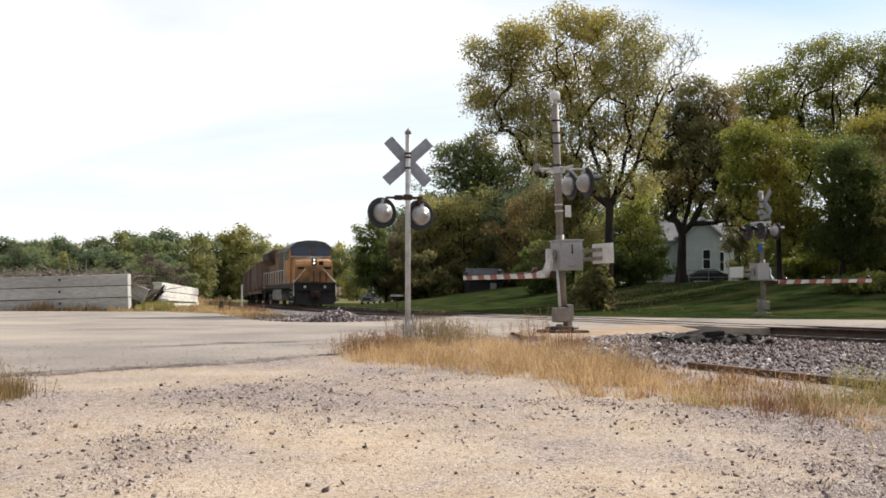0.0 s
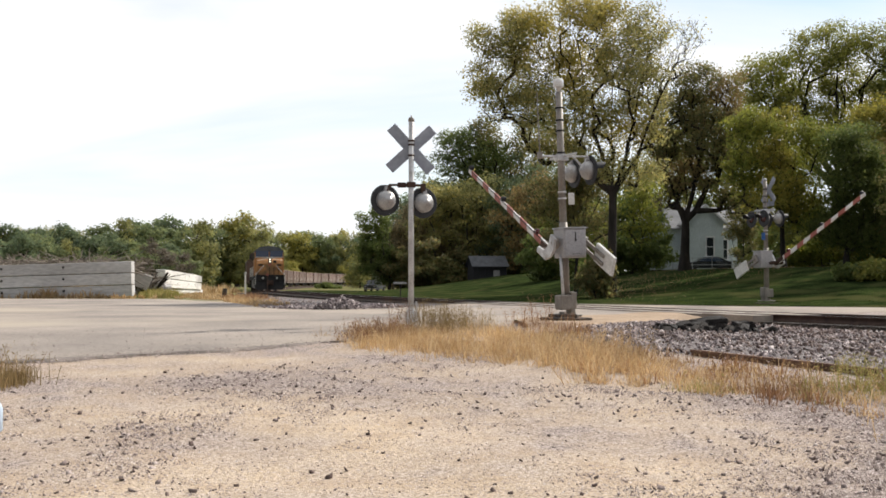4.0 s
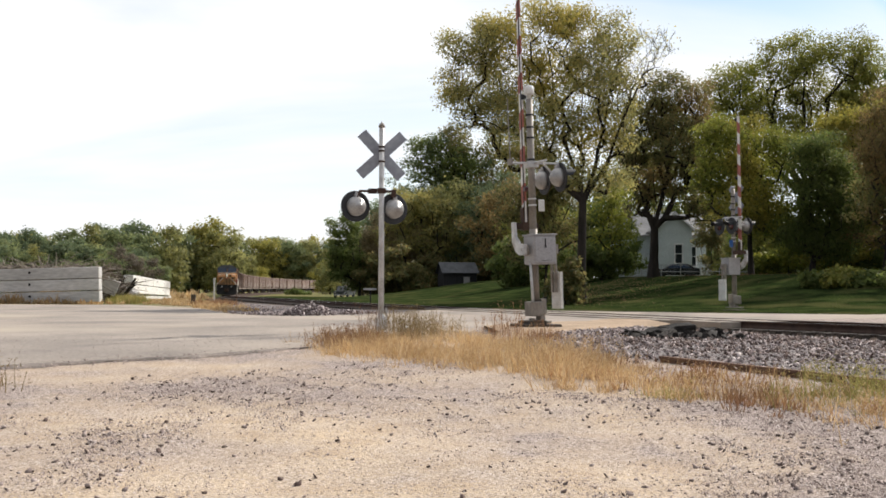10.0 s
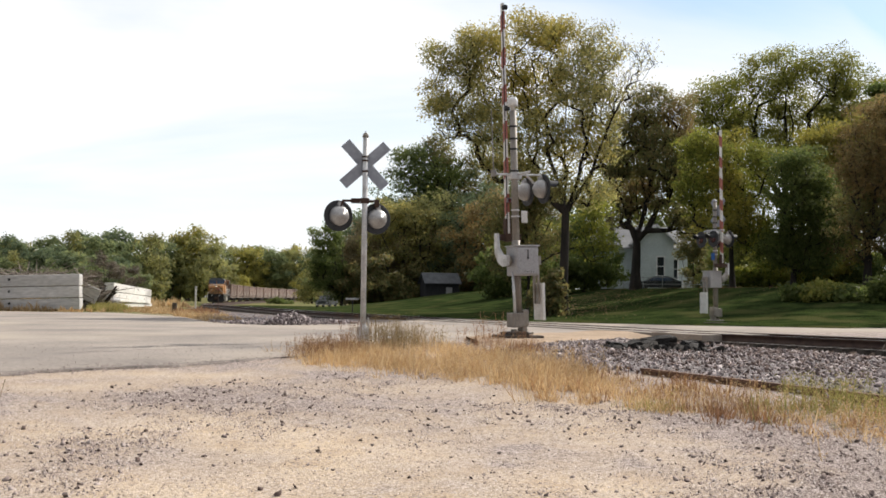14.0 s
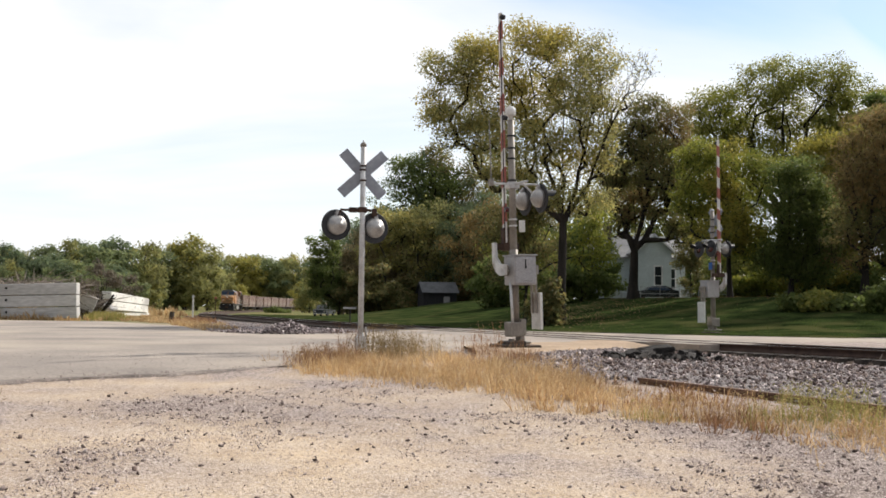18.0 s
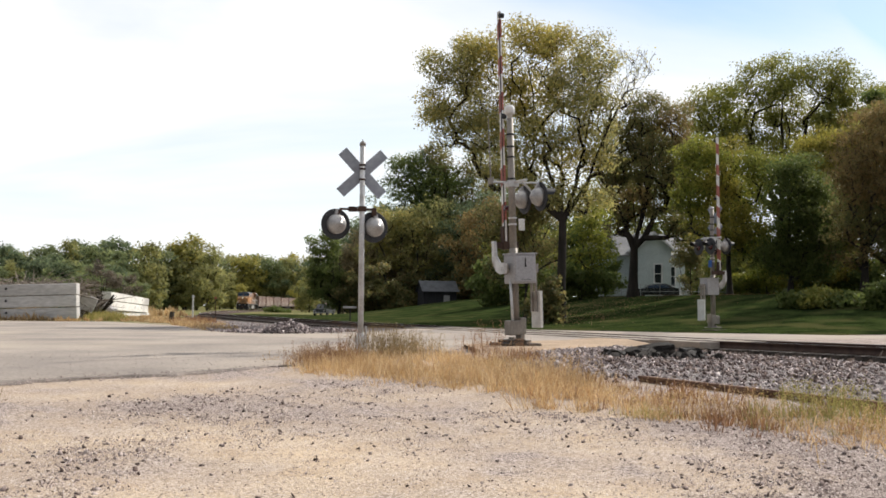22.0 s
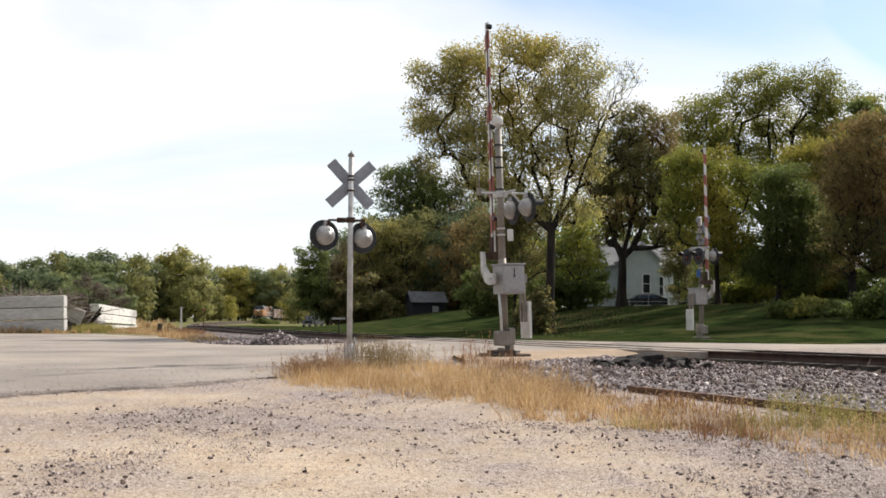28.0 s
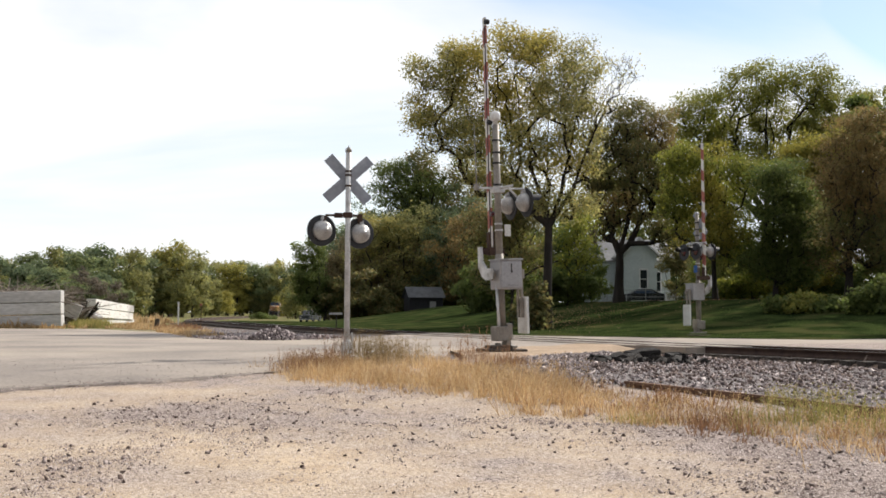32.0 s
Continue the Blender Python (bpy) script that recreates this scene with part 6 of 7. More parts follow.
stones("track_ballast", [q for q in ts if q[1] <= 36 and right_of_track(*q) > -1.2], 0.035, 0.09, M["bank_stones"], 34, "dark oily ballast stones between the ties and rails", zf=bank_z, category="ballast")
stones("track_ballast", [q for q in ts if q[1] <= 36 and right_of_track(*q) <= -1.2], 0.035, 0.09, M["ballast_stones"], 32, "grey ballast stones between the ties and rails", zf=bank_z, category="ballast")

# trodden oily dirt along the near side of the bank
M["dirt"] = mat("oily_brown_dirt", (0.11, 0.084, 0.067), 0.95, dark=(0.06, 0.046, 0.037), scale=2.5, fine=14, bump=0.7, depth=0.04, stain=(0.19, 0.155, 0.125), stain_at=0.62, spec=0.1)
side_n, side_f = [], []
for y in (46, 50, 55, 60, 66, 74, 84, 96, 112):
    x = float(np.interp(y, _ty, _tx))
    side_n.append((x - (2.2 if y == 46 else 5.3) + (1.5 if y > 90 else 0), y))
    side_f.append((x - 1.5, y))
bd = grid_sheet("track_dirt", M["dirt"], side_n, side_f, 90, 12, 0.05, 0.3)
tagged(bd, "oily brown dirt along the railway bank", "dirt", kind="structure")

# ties
tie_bm = bmesh.new()
box(tie_bm, -0.115, 0.115, -1.3, 1.3, -0.36, -0.178, 0.012)
tie_me = mesh_of("tie", tie_bm, M["tie"])
for k in range(int(TRACK_END / 0.55)):
    q, h = on_track(1.0 + k * 0.55)
    if q.y > 135 or q.y < 6:
        continue
    t = new("tie", tie_me)
    t.parent = track
    t.matrix_basis = pose(q.x + rng_b.uniform(-0.03, 0.03), q.y, q.z, 0, 0, math.degrees(h) + rng_b.uniform(-1, 1))

# crossing surface: slabs between and beside the rails
crossing = thing("crossing_surface", Matrix(), "tan worn concrete slabs between the rails at the crossing", "crossing surface", kind="structure")
M["slab"] = mat("worn_tan_slab", (0.33, 0.285, 0.24), 0.9, dark=(0.23, 0.195, 0.165), scale=1.5, fine=22, stain=(0.15, 0.125, 0.105), stain_at=0.6)
slabs = {}
for a, b in ((-0.66, 0.66), (-1.45, -0.83), (0.83, 1.45)):
    bm = bmesh.new()
    box(bm, 0.012, 2.188, a, b, -0.20, -0.022, 0.012)
    slabs[a] = mesh_of("slab", bm, M["slab"])
s_in = next(k for k, q in enumerate(TRACK) if q.y > 27.2) * TRACK_STEP
for k in range(9):
    q, h = on_track(s_in + 2.2 * k)
    for a in slabs:
        o = new("slab", slabs[a])
        o.parent = crossing
        o.matrix_basis = pose(q.x, q.y, q.z, 0, 0, math.degrees(h))

# old rail half buried in the grass
old = thing("old_rail", pose(3.28, 14.5, -0.17), "rusty disused rail on rotten ties in the grass", "rail")
d = Vector((6.0, 10.4, 0)) - Vector((3.28, 14.5, 0))
turn = math.degrees(math.atan2(d.y, d.x))
bm = bmesh.new()
prism(bm, [(o, z + 0.17) for o, z in RAIL], 0, 7.4, pose(0, 0, 0.0, 0, 1.4, turn) @ pose(0, 0, 0, 0, 0, -90))
part("rail", bm, M["oldrust"], old, "flaking rust-brown rail")
for k in range(8):
    bm = bmesh.new()
    box(bm, 0.25 + 0.95 * k, 0.47 + 0.95 * k, -0.9, 0.55, -0.18, 0.0, 0.02, pose(0, 0, 0.0, 0, 1.4, turn + (3 if k % 2 else -4)))
    part("rotten_tie", bm, M["tie"], old, "rotten dark wooden tie")

# broken asphalt by the crossing
for i, (x, y, sx, sy, sz, rz) in enumerate([(5.0, 20.6, 0.62, 0.4, 0.16, 10), (4.35, 19.9, 0.35, 0.3, 0.10, 40), (4.0, 19.5, 0.4, 0.3, 0.09, 80), (5.45, 20.0, 0.35, 0.3, 0.12, 20), (5.25, 19.0, 0.4, 0.26, 0.10, 60), (4.7, 20.1, 0.3, 0.3, 0.1, 5)]):
    bm = bmesh.new()
    box(bm, -sx / 2, sx / 2, -sy / 2, sy / 2, -0.05, sz, 0.03)
    bmesh.ops.subdivide_edges(bm, edges=bm.edges[:], cuts=2)
    for v in bm.verts:
        v.co += Vector((noise.noise(v.co * 6 + Vector((i, 0, 0))), noise.noise(v.co * 6 + Vector((0, i, 5))), 0.7 * noise.noise(v.co * 6 + Vector((3, 0, i))))) * 0.07
    ob = part("asphalt_chunk", bm, M["chunk"], None, at=pose(x, y, shoulder_z(x, y) + 0.02, 6, -7, rz))
    tagged(ob, "broken black asphalt chunk lying on the ballast", "asphalt chunk")
stones("asphalt_rubble", strewn([(3.6, 19.2), (5.3, 18.4)], [(4.2, 20.6), (5.7, 20.6)], 260, 15, 0.2), 0.05, 0.17, M["chunk"], 16, "dark asphalt rubble on the ballast", zf=shoulder_z, category="rubble")

# riprap heaps by the street's far edge
def heap_z(cx, cy, r, h):
    return lambda x, y: h * max(1 - math.hypot((x - cx) / r, (y - cy) / (r * 0.8)), 0) ** 0.8


for i, (cx, cy, r, h, n, tone) in enumerate([(-3.45, 35.1, 0.9, 0.44, 800, "ballast_stones"), (-5.0, 36.2, 0.8, 0.14, 200, "ballast_stones"), (-4.3, 36.0, 0.8, 0.14, 200, "ballast_stones"), (-2.2, 37.4, 1.0, 0.15, 260, "ballast_stones")]):
    rr = random.Random(80 + i)
    pl = [(cx + r * math.sqrt(rr.random()) * math.cos(a), cy + 0.8 * r * math.sqrt(rr.random()) * math.sin(a)) for a in [rr.uniform(0, 6.28) for _ in range(n)]]
    stones("rock_heap", pl, 0.03, 0.085, M[tone], 90 + i, "heap of broken grey rock beside the street", zf=heap_z(cx, cy, r, h), category="rock heap", flat=0.8)
GRAVEL_N = [(-6.4, 37.6), (-4.8, 34.5), (-3.1, 34.7), (-1.5, 37.6), (-0.5, 40.5), (0.4, 44.5)]
GRAVEL_F = [(-12, 66), (-9.5, 62), (-7.0, 59), (-4.5, 54), (-1.8, 49), (0.0, 45.5)]
gv = grid_sheet("gravel_verge", M["ballast_bed"], GRAVEL_N, GRAVEL_F, 40, 20, 0.035, 0.3)
tagged(gv, "grey gravel verge between the street and the track", "gravel", kind="structure")
stones("verge_gravel", [q for q in strewn(GRAVEL_N, GRAVEL_F, 4500, 17, 0.3) if right_of_track(*q) < -5.0], 0.02, 0.065, M["stones"], 18, "pale broken rock on the gravel verge", zf=lambda x, y: ground_z(x, y) + 0.03, category="gravel")


def grass(name, near, far, count, h0, h1, width, material, seed, label, zf=lot_z, lean=0.35, ragged=0.15, clump=0.0):
    """Blades of grass between two lines; clump: they stand in tufts that lean outwards, with bare spots between."""
    rng = np.random.default_rng(seed)
    if clump:
        per = 26
        tufts = [q for q in strewn(near, far, max(int(1.5 * count / per), 4), seed, ragged) if noise.noise(Vector((q[0] * clump, q[1] * clump, seed))) > rng.uniform(-0.55, 0.25)]
        hub = np.repeat(np.array(tufts), per, axis=0)
        big = np.repeat(rng.uniform(0.45, 1.45, len(tufts)), per)
        wide = h1 * 0.34
        a = rng.uniform(0, 6.283, len(hub))
        r = np.abs(rng.normal(0, 1, len(hub))) * wide * (0.6 + 0.5 * big)
        pl = hub + np.stack([np.cos(a), np.sin(a)], 1) * r[:, None]
        b = a + rng.normal(0, 0.7, len(hub))
    else:
        pl = np.array(strewn(near, far, count, seed, ragged))
        big = np.ones(len(pl))
        b = rng.uniform(0, 6.283, len(pl))
    n = len(pl)
    base = np.array([zf(x, y) for x, y in pl]) - 0.02
    tall = np.array([0.76 + 0.5 * noise.noise(Vector((x * 0.9, y * 0.9, seed + 3))) for x, y in pl])
    h = (h0 + (h1 - h0) * rng.random(n) ** 1.5) * tall * big
    a = rng.uniform(0, 6.283, n)
    side = np.stack([np.cos(a), np.sin(a), 0 * a], 1) * (width * rng.uniform(0.6, 1.4, n))[:, None]
    bend = np.stack([np.cos(b), np.sin(b), 0 * b], 1) * (h * lean * (0.15 + 1.5 * rng.random(n) ** 1.2))[:, None]
    root = np.column_stack([pl, base])
    up = np.zeros((n, 3))
    up[:, 2] = h
    droop = np.clip(np.linalg.norm(bend, axis=1) / h, 0, 1.4)[:, None]
    mid, tip = root + up * 0.6 + bend * 0.35, root + up * (1.0 - 0.28 * droop) + bend
    v = np.stack([root - side, root + side, mid + side * 0.7, mid - side * 0.7, tip + side * 0.15, tip - side * 0.15], 1).reshape(-1, 3)
    k = np.arange(n)[:, None, None] * 6
    f = (k + np.array([[(0, 1, 2, 3), (3, 2, 4, 5)]])).reshape(-1, 4)
    ob = new(name, raw_mesh(name, v, f, material))
    return tagged(ob, label, "grass", kind="stuff")


BLADE = {
    "straw": leaf_mat("straw_weeds", [(0.25, 0.175, 0.082), (0.18, 0.14, 0.064), (0.31, 0.225, 0.115), (0.14, 0.092, 0.054)], 0.3, 0.7),
    "gold": leaf_mat("golden_dry_grass", [(0.36, 0.235, 0.12), (0.47, 0.335, 0.18), (0.56, 0.43, 0.27), (0.40, 0.27, 0.13), (0.27, 0.165, 0.09)], 0.3, 0.7),
    "rust": leaf_mat("rusty_weeds", [(0.22, 0.12, 0.07), (0.30, 0.17, 0.09), (0.16, 0.09, 0.06), (0.36, 0.23, 0.12)], 0.25, 0.7),
    "weed": leaf_mat("green_weeds", [(0.17, 0.165, 0.055), (0.25, 0.235, 0.08), (0.36, 0.29, 0.12), (0.21, 0.20, 0.065)], 0.3, 0.7),
    "lawn": leaf_mat("lawn_blades", [(0.035, 0.056, 0.013), (0.05, 0.075, 0.016), (0.07, 0.08, 0.024)], 0.35, 0.7),
}
G_N = [(-1.1, 15.9), (-0.4, 15.4), (0.2, 14.1), (0.9, 13.6), (1.5, 13.1), (2.0, 12.0), (2.5, 10.9), (3.2, 10.9), (3.65, 9.7), (4.2, 9.0), (6.0, 6.4), (8.5, 3.2)]
G_F = [(-1.2, 17.6), (-0.65, 20.0), (0.3, 20.0), (1.2, 19.4), (1.7, 18.3), (2.1, 16.6), (2.5, 14.6), (3.1, 13.7), (4.1, 12.3), (5.3, 10.8), (7.6, 7.4), (10.5, 3.6)]
grass("dry_grass", G_N[:7], G_F[:7], 15000, 0.05, 0.33, 0.004, BLADE["gold"], 41, "tall golden dry grass along the lot's edge", clump=1.3, ragged=0.3, lean=0.85)
grass("dry_grass", G_N[5:], [(2.1, 15.4), (2.5, 13.9), (3.0, 13.2), (3.7, 12.0), (4.9, 10.2), (7.2, 6.8), (10.0, 3.0)], 10000, 0.04, 0.25, 0.004, BLADE["gold"], 43, "low golden dry grass before the old rail", clump=1.6, ragged=0.26, lean=0.9)
grass("dry_grass", G_N[:6], G_F[:6], 13000, 0.06, 0.34, 0.004, BLADE["gold"], 42, "tall golden dry grass round the signal post", ragged=0.3, lean=0.8, clump=1.0)


def weeds(name, spots, count, h0, h1, material, seed, label, zf=lot_z):
    """Branching weeds: thin stems that bear many small leaves and fluffy seed heads. spots: (x, y, reach, height factor)."""
    rng = np.random.default_rng(seed)
    v, f = [], []
    share = np.array([q[2] * q[3] for q in spots])
    for k in rng.choice(len(spots), count, p=share / share.sum()):
        x, y, r, tall = spots[k]
        p = np.array((x + rng.normal(0, r), y + rng.normal(0, r), 0.0))
        p[2] = zf(p[0], p[1]) - 0.02
        h = rng.uniform(h0, h1) * tall
        tip = p + np.array((rng.normal(0, 0.2) * h, rng.normal(0, 0.2) * h, h))
        a = rng.uniform(0, 3.14)
        side = np.array((math.cos(a), math.sin(a), 0)) * 0.0028
        b = len(v)
        v += [p - side, p + side, tip + side, tip - side]
        f.append((b, b + 1, b + 2, b + 3))
        for _ in range(int(26 * h / h1) + 5):
            u = rng.uniform(0.2, 1.04)
            c = p + (tip - p) * u + rng.normal(0, 0.05 * (1.25 - 0.6 * u), 3)
            t1, t2 = rng.normal(0, 1, 3), rng.normal(0, 1, 3)
            t1, t2 = t1 / np.linalg.norm(t1) * rng.uniform(0.009, 0.026), t2 / np.linalg.norm(t2) * 0.005
            b = len(v)
            v += [c - t1, c + t2, c + t1, c - t2]
            f.append((b, b + 1, b + 2, b + 3))
    return tagged(new(name, raw_mesh(name, v, f, material)), label, "weeds", kind="stuff")


weeds("seeding_weeds", [(-1.35, 16.9, 0.22, 0.7), (-1.05, 17.6, 0.25, 0.8), (-0.75, 18.4, 0.3, 0.42), (-1.25, 18.2, 0.2, 0.7)], 320, 0.15, 0.5, BLADE["rust"], 61, "rust-brown seeding weeds round the signal post")
weeds("seeding_weeds", [(-0.35, 19.2, 0.2, 1.1), (-0.15, 19.8, 0.25, 1.15), (0.1, 20.3, 0.22, 1.0), (0.5, 20.2, 0.2, 0.8), (0.15, 19.2, 0.3, 0.8)], 320, 0.22, 0.56, BLADE["straw"], 62, "straw-brown seeding weeds round the signal post")
weeds("seeding_weeds", [(-0.75, 19.6, 0.1, 1.0), (-0.9, 20.2, 0.08, 1.15), (1.45, 18.6, 0.12, 1.1), (1.7, 18.9, 0.15, 1.2), (1.25, 18.9, 0.12, 0.8), (2.2, 18.4, 0.1, 1.0)], 90, 0.25, 0.6, BLADE["rust"], 63, "reddish seeding weeds by the gate mast")
weeds("seeding_weeds", [(3.0, 11.6, 0.35, 0.6), (3.7, 11.2, 0.35, 0.7), (2.0, 13.2, 0.4, 0.7), (2.3, 15.0, 0.25, 1.0), (1.2, 14.4, 0.4, 0.6), (4.6, 9.4, 0.5, 0.8), (5.6, 8.0, 0.5, 0.8)], 420, 0.15, 0.42, BLADE["gold"], 64, "feathery dry weeds among the golden grass")
weeds("seeding_weeds", [(4.2, 10.8, 0.3, 1.0), (4.9, 10.0, 0.3, 1.0), (4.5, 11.2, 0.25, 0.9), (2.65, 11.1, 0.1, 0.5)], 150, 0.18, 0.42, BLADE["weed"], 65, "bushy yellow-green weeds over the old rail")
weeds("seeding_weeds", [(-4.95, 11.4, 0.22, 1.0), (-5.3, 11.3, 0.25, 1.0), (-4.6, 11.6, 0.15, 0.7)], 160, 0.2, 0.5, BLADE["straw"], 66, "straw-brown weeds at the lot's edge")
grass("rusty_weeds", G_N[5:], G_F[5:], 6500, 0.08, 0.32, 0.005, BLADE["rust"], 44, "reddish dry weeds along the old rail", clump=1.1, ragged=0.3, lean=0.6)
grass("green_weeds", [(3.5, 10.6), (4.6, 9.3)], [(4.3, 11.9), (5.4, 10.4)], 800, 0.08, 0.34, 0.005, BLADE["weed"], 45, "yellow-green weeds growing by the old rail", ragged=0.3, lean=0.5, clump=1.0)
grass("green_weeds", [(2.4, 10.9), (2.8, 10.9)], [(2.5, 11.3), (2.9, 11.3)], 200, 0.06, 0.16, 0.004, BLADE["weed"], 46, "small green weed tuft on the gravel")
grass("rusty_weeds", [(1.7, 18.2), (2.0, 17.0)], [(2.2, 19.2), (2.4, 18.0)], 300, 0.2, 0.5, 0.006, BLADE["rust"], 47, "reddish seeding weeds by the gate mast", lean=0.2)
grass("dry_tuft", [(-5.2, 11.0), (-4.7, 10.6)], [(-5.05, 12.1), (-4.6, 11.8)], 2000, 0.10, 0.40, 0.005, BLADE["straw"], 48, "straw-coloured grass tuft at the lot's edge")
grass("dry_tuft", [(-5.9, 10.6), (-4.75, 10.6)], [(-5.9, 12.0), (-4.75, 12.0)], 1600, 0.12, 0.40, 0.006, BLADE["gold"], 49, "straw-coloured grass tuft at the lot's edge")
# dry grass along the block walls and the street's far edge
grass("dry_grass", [(-36, 58.6), (-17, 57.8)], [(-36, 59.2), (-17, 58.6)], 2600, 0.15, 0.6, 0.03, BLADE["gold"], 51, "dry grass along the foot of the block wall", zf=ground_z, clump=0.6)
grass("dry_grass", [(-17, 58.0), (-13.0, 57.0), (-9.4, 48), (-6.8, 39.5), (-5.4, 37.5)], [(-24, 70), (-20, 86), (-15.8, 76), (-11.6, 60), (-8.0, 50)], 15000, 0.06, 0.28, 0.018, BLADE["gold"], 52, "golden dry grass between the street and the track", zf=ground_z, clump=0.35)
grass("green_weeds", [(-17.0, 60.5), (-15.6, 60)], [(-18.4, 66), (-15.6, 64)], 3000, 0.2, 0.75, 0.025, BLADE["weed"], 53, "tall yellow-green weeds between the block walls", zf=ground_z)
grass("rusty_weeds", [(-11.8, 56), (-9.8, 52)], [(-10.8, 60), (-9.0, 56)], 1200, 0.15, 0.5, 0.016, BLADE["rust"], 54, "rust-brown weeds by the street's far edge", zf=ground_z)
grass("dry_grass", [(-40, 100), (-17.5, 92)], [(-50, 160), (-29, 150)], 7000, 0.3, 1.0, 0.07, BLADE["gold"], 55, "dry meadow grass left of the railway curve", zf=ground_z, clump=0.1)
grass("lawn_grass", [(6.9, 42.8), (10.4, 39.9), (15.4, 37.6), (23, 39.4)], [(6.5, 58), (13, 60), (21, 58), (31, 52)], 14000, 0.03, 0.09, 0.012, BLADE["lawn"], 56, "short mown grass of the lawn", zf=lambda x, y: ground_z(x, y) + 0.05)


def fallen_leaves(areas, count, seed):
    """Dry leaves strewn on the lawn under the trees. areas: (x, y, reach across, reach along)."""
    rng = np.random.default_rng(seed)
    v, f = [], []
    for k in range(count):
        x, y, rx, ry = areas[k % len(areas)]
        x, y = x + rng.normal(0, rx), y + rng.normal(0, ry)
        c = np.array((x, y, ground_z(x, y) + 0.075))
        a = rng.uniform(0, 6.28)
        t1, t2 = np.array((math.cos(a), math.sin(a), rng.normal(0, 0.3))), np.array((-math.sin(a), math.cos(a), rng.normal(0, 0.3)))
        s = rng.uniform(0.018, 0.042)
        b = len(v)
        v += [c - t1 * s, c + t2 * s * 0.7, c + t1 * s, c - t2 * s * 0.7]
        f.append((b, b + 1, b + 2, b + 3))
    return tagged(new("fallen_leaves", raw_mesh("fallen_leaves", v, f, BLADE["rust"])), "dry brown leaves fallen on the lawn", "leaves", kind="stuff")


fallen_leaves([(9.0, 57, 1.5, 3.5), (11.5, 62, 2.0, 4.0), (14, 68, 3.0, 4.0), (20, 61, 3.0, 2.5), (25, 57, 2.5, 2.5)], 4500, 71)


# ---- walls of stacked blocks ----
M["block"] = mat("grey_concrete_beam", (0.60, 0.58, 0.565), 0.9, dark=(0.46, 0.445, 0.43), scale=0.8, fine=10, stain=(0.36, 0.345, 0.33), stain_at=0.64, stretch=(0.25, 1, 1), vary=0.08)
# pale concrete; sunlight on the second wall is partly put into this tone
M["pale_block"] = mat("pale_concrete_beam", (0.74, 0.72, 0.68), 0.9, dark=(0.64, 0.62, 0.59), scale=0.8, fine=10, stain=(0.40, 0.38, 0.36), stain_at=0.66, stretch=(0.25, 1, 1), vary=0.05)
M["holes"] = mat("dark_hole", (0.03, 0.03, 0.03), 0.9)


def block_wall(m, rows, joints, height, label, surface="block"):
    root = thing("block_wall", m, label, "wall", "block walls", "structure")
    for r in range(rows):
        for a, b in zip(joints, joints[1:]):
            bm = bmesh.new()
            o = 0.02 * ((r * 7 + int(a)) % 3 - 1)
            box(bm, a + 0.015, b - 0.015, o, 0.62 + o, r * height + 0.02, (r + 1) * height - 0.02, 0.035)
            blk = part("block", bm, M[surface], root)
            for x in (a + 0.2 * (b - a), b - 0.42 * (b - a)):
                bm = bmesh.new()
                lathe(bm, [(0, 0), (0.07, 0), (0.07, 0.012), (0, 0.012)], 10, pose(x, o - 0.002, (r + 0.62) * height, 90, 0, 0))
                part("lifting_hole", bm, M["holes"], blk)
    return root


block_wall(pose(-34.4, 59.0, -0.42, 0, -1.75, 0), 3, (0, 8.4, 17.3), 0.645, "grey wall of three stacked long concrete beams")
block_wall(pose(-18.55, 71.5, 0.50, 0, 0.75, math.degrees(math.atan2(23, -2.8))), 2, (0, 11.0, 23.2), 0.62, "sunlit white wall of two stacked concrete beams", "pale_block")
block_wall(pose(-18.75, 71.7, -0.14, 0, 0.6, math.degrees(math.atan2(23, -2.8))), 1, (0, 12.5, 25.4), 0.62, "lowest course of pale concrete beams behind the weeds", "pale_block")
# slabs, logs and brush between and behind them
for i, (x, y, z, sx, sy, sz, rx, ry, rz) in enumerate([(-17.9, 63.5, 1.0, 1.1, 0.25, 0.9, 8, 22, 8), (-18.0, 65.0, 0.5, 1.6, 0.5, 0.5, 0, -14, 20), (-17.4, 66.0, 0.6, 1.4, 0.4, 0.5, 10, 18, -25), (-18.6, 64.0, 1.25, 1.2, 0.5, 0.4, 0, -8, 12)]):
    bm = bmesh.new()
    box(bm, -sx / 2, sx / 2, -sy / 2, sy / 2, -sz / 2, sz / 2, 0.04)
    tagged(part("broken_slab", bm, M["block"], None, at=pose(x, y, z, rx, ry, rz)), "broken pale concrete slab leaning in the rubble", "concrete slab")
for i in range(9):
    rr = random.Random(140 + i)
    bm = bmesh.new()
    a = Vector((-18.9 + 0.2 * i, 64.5 + rr.uniform(-0.5, 0.8), 0.2 + rr.uniform(0, 0.3)))
    b = a + Vector((rr.uniform(-1.2, 0.9), rr.uniform(-0.6, 0.6), rr.uniform(0.5, 1.3)))
    tube(bm, a, b, 0.09, 0.06, 8)
    tube(bm, a.lerp(b, 0.6), a.lerp(b, 0.6) + Vector((0.4, 0, 0.3)), 0.04, 0.02, 6)
    tagged(part("log", bm, M["bark"], None), "weathered log in the rubble between the walls", "log", "logs in the rubble")


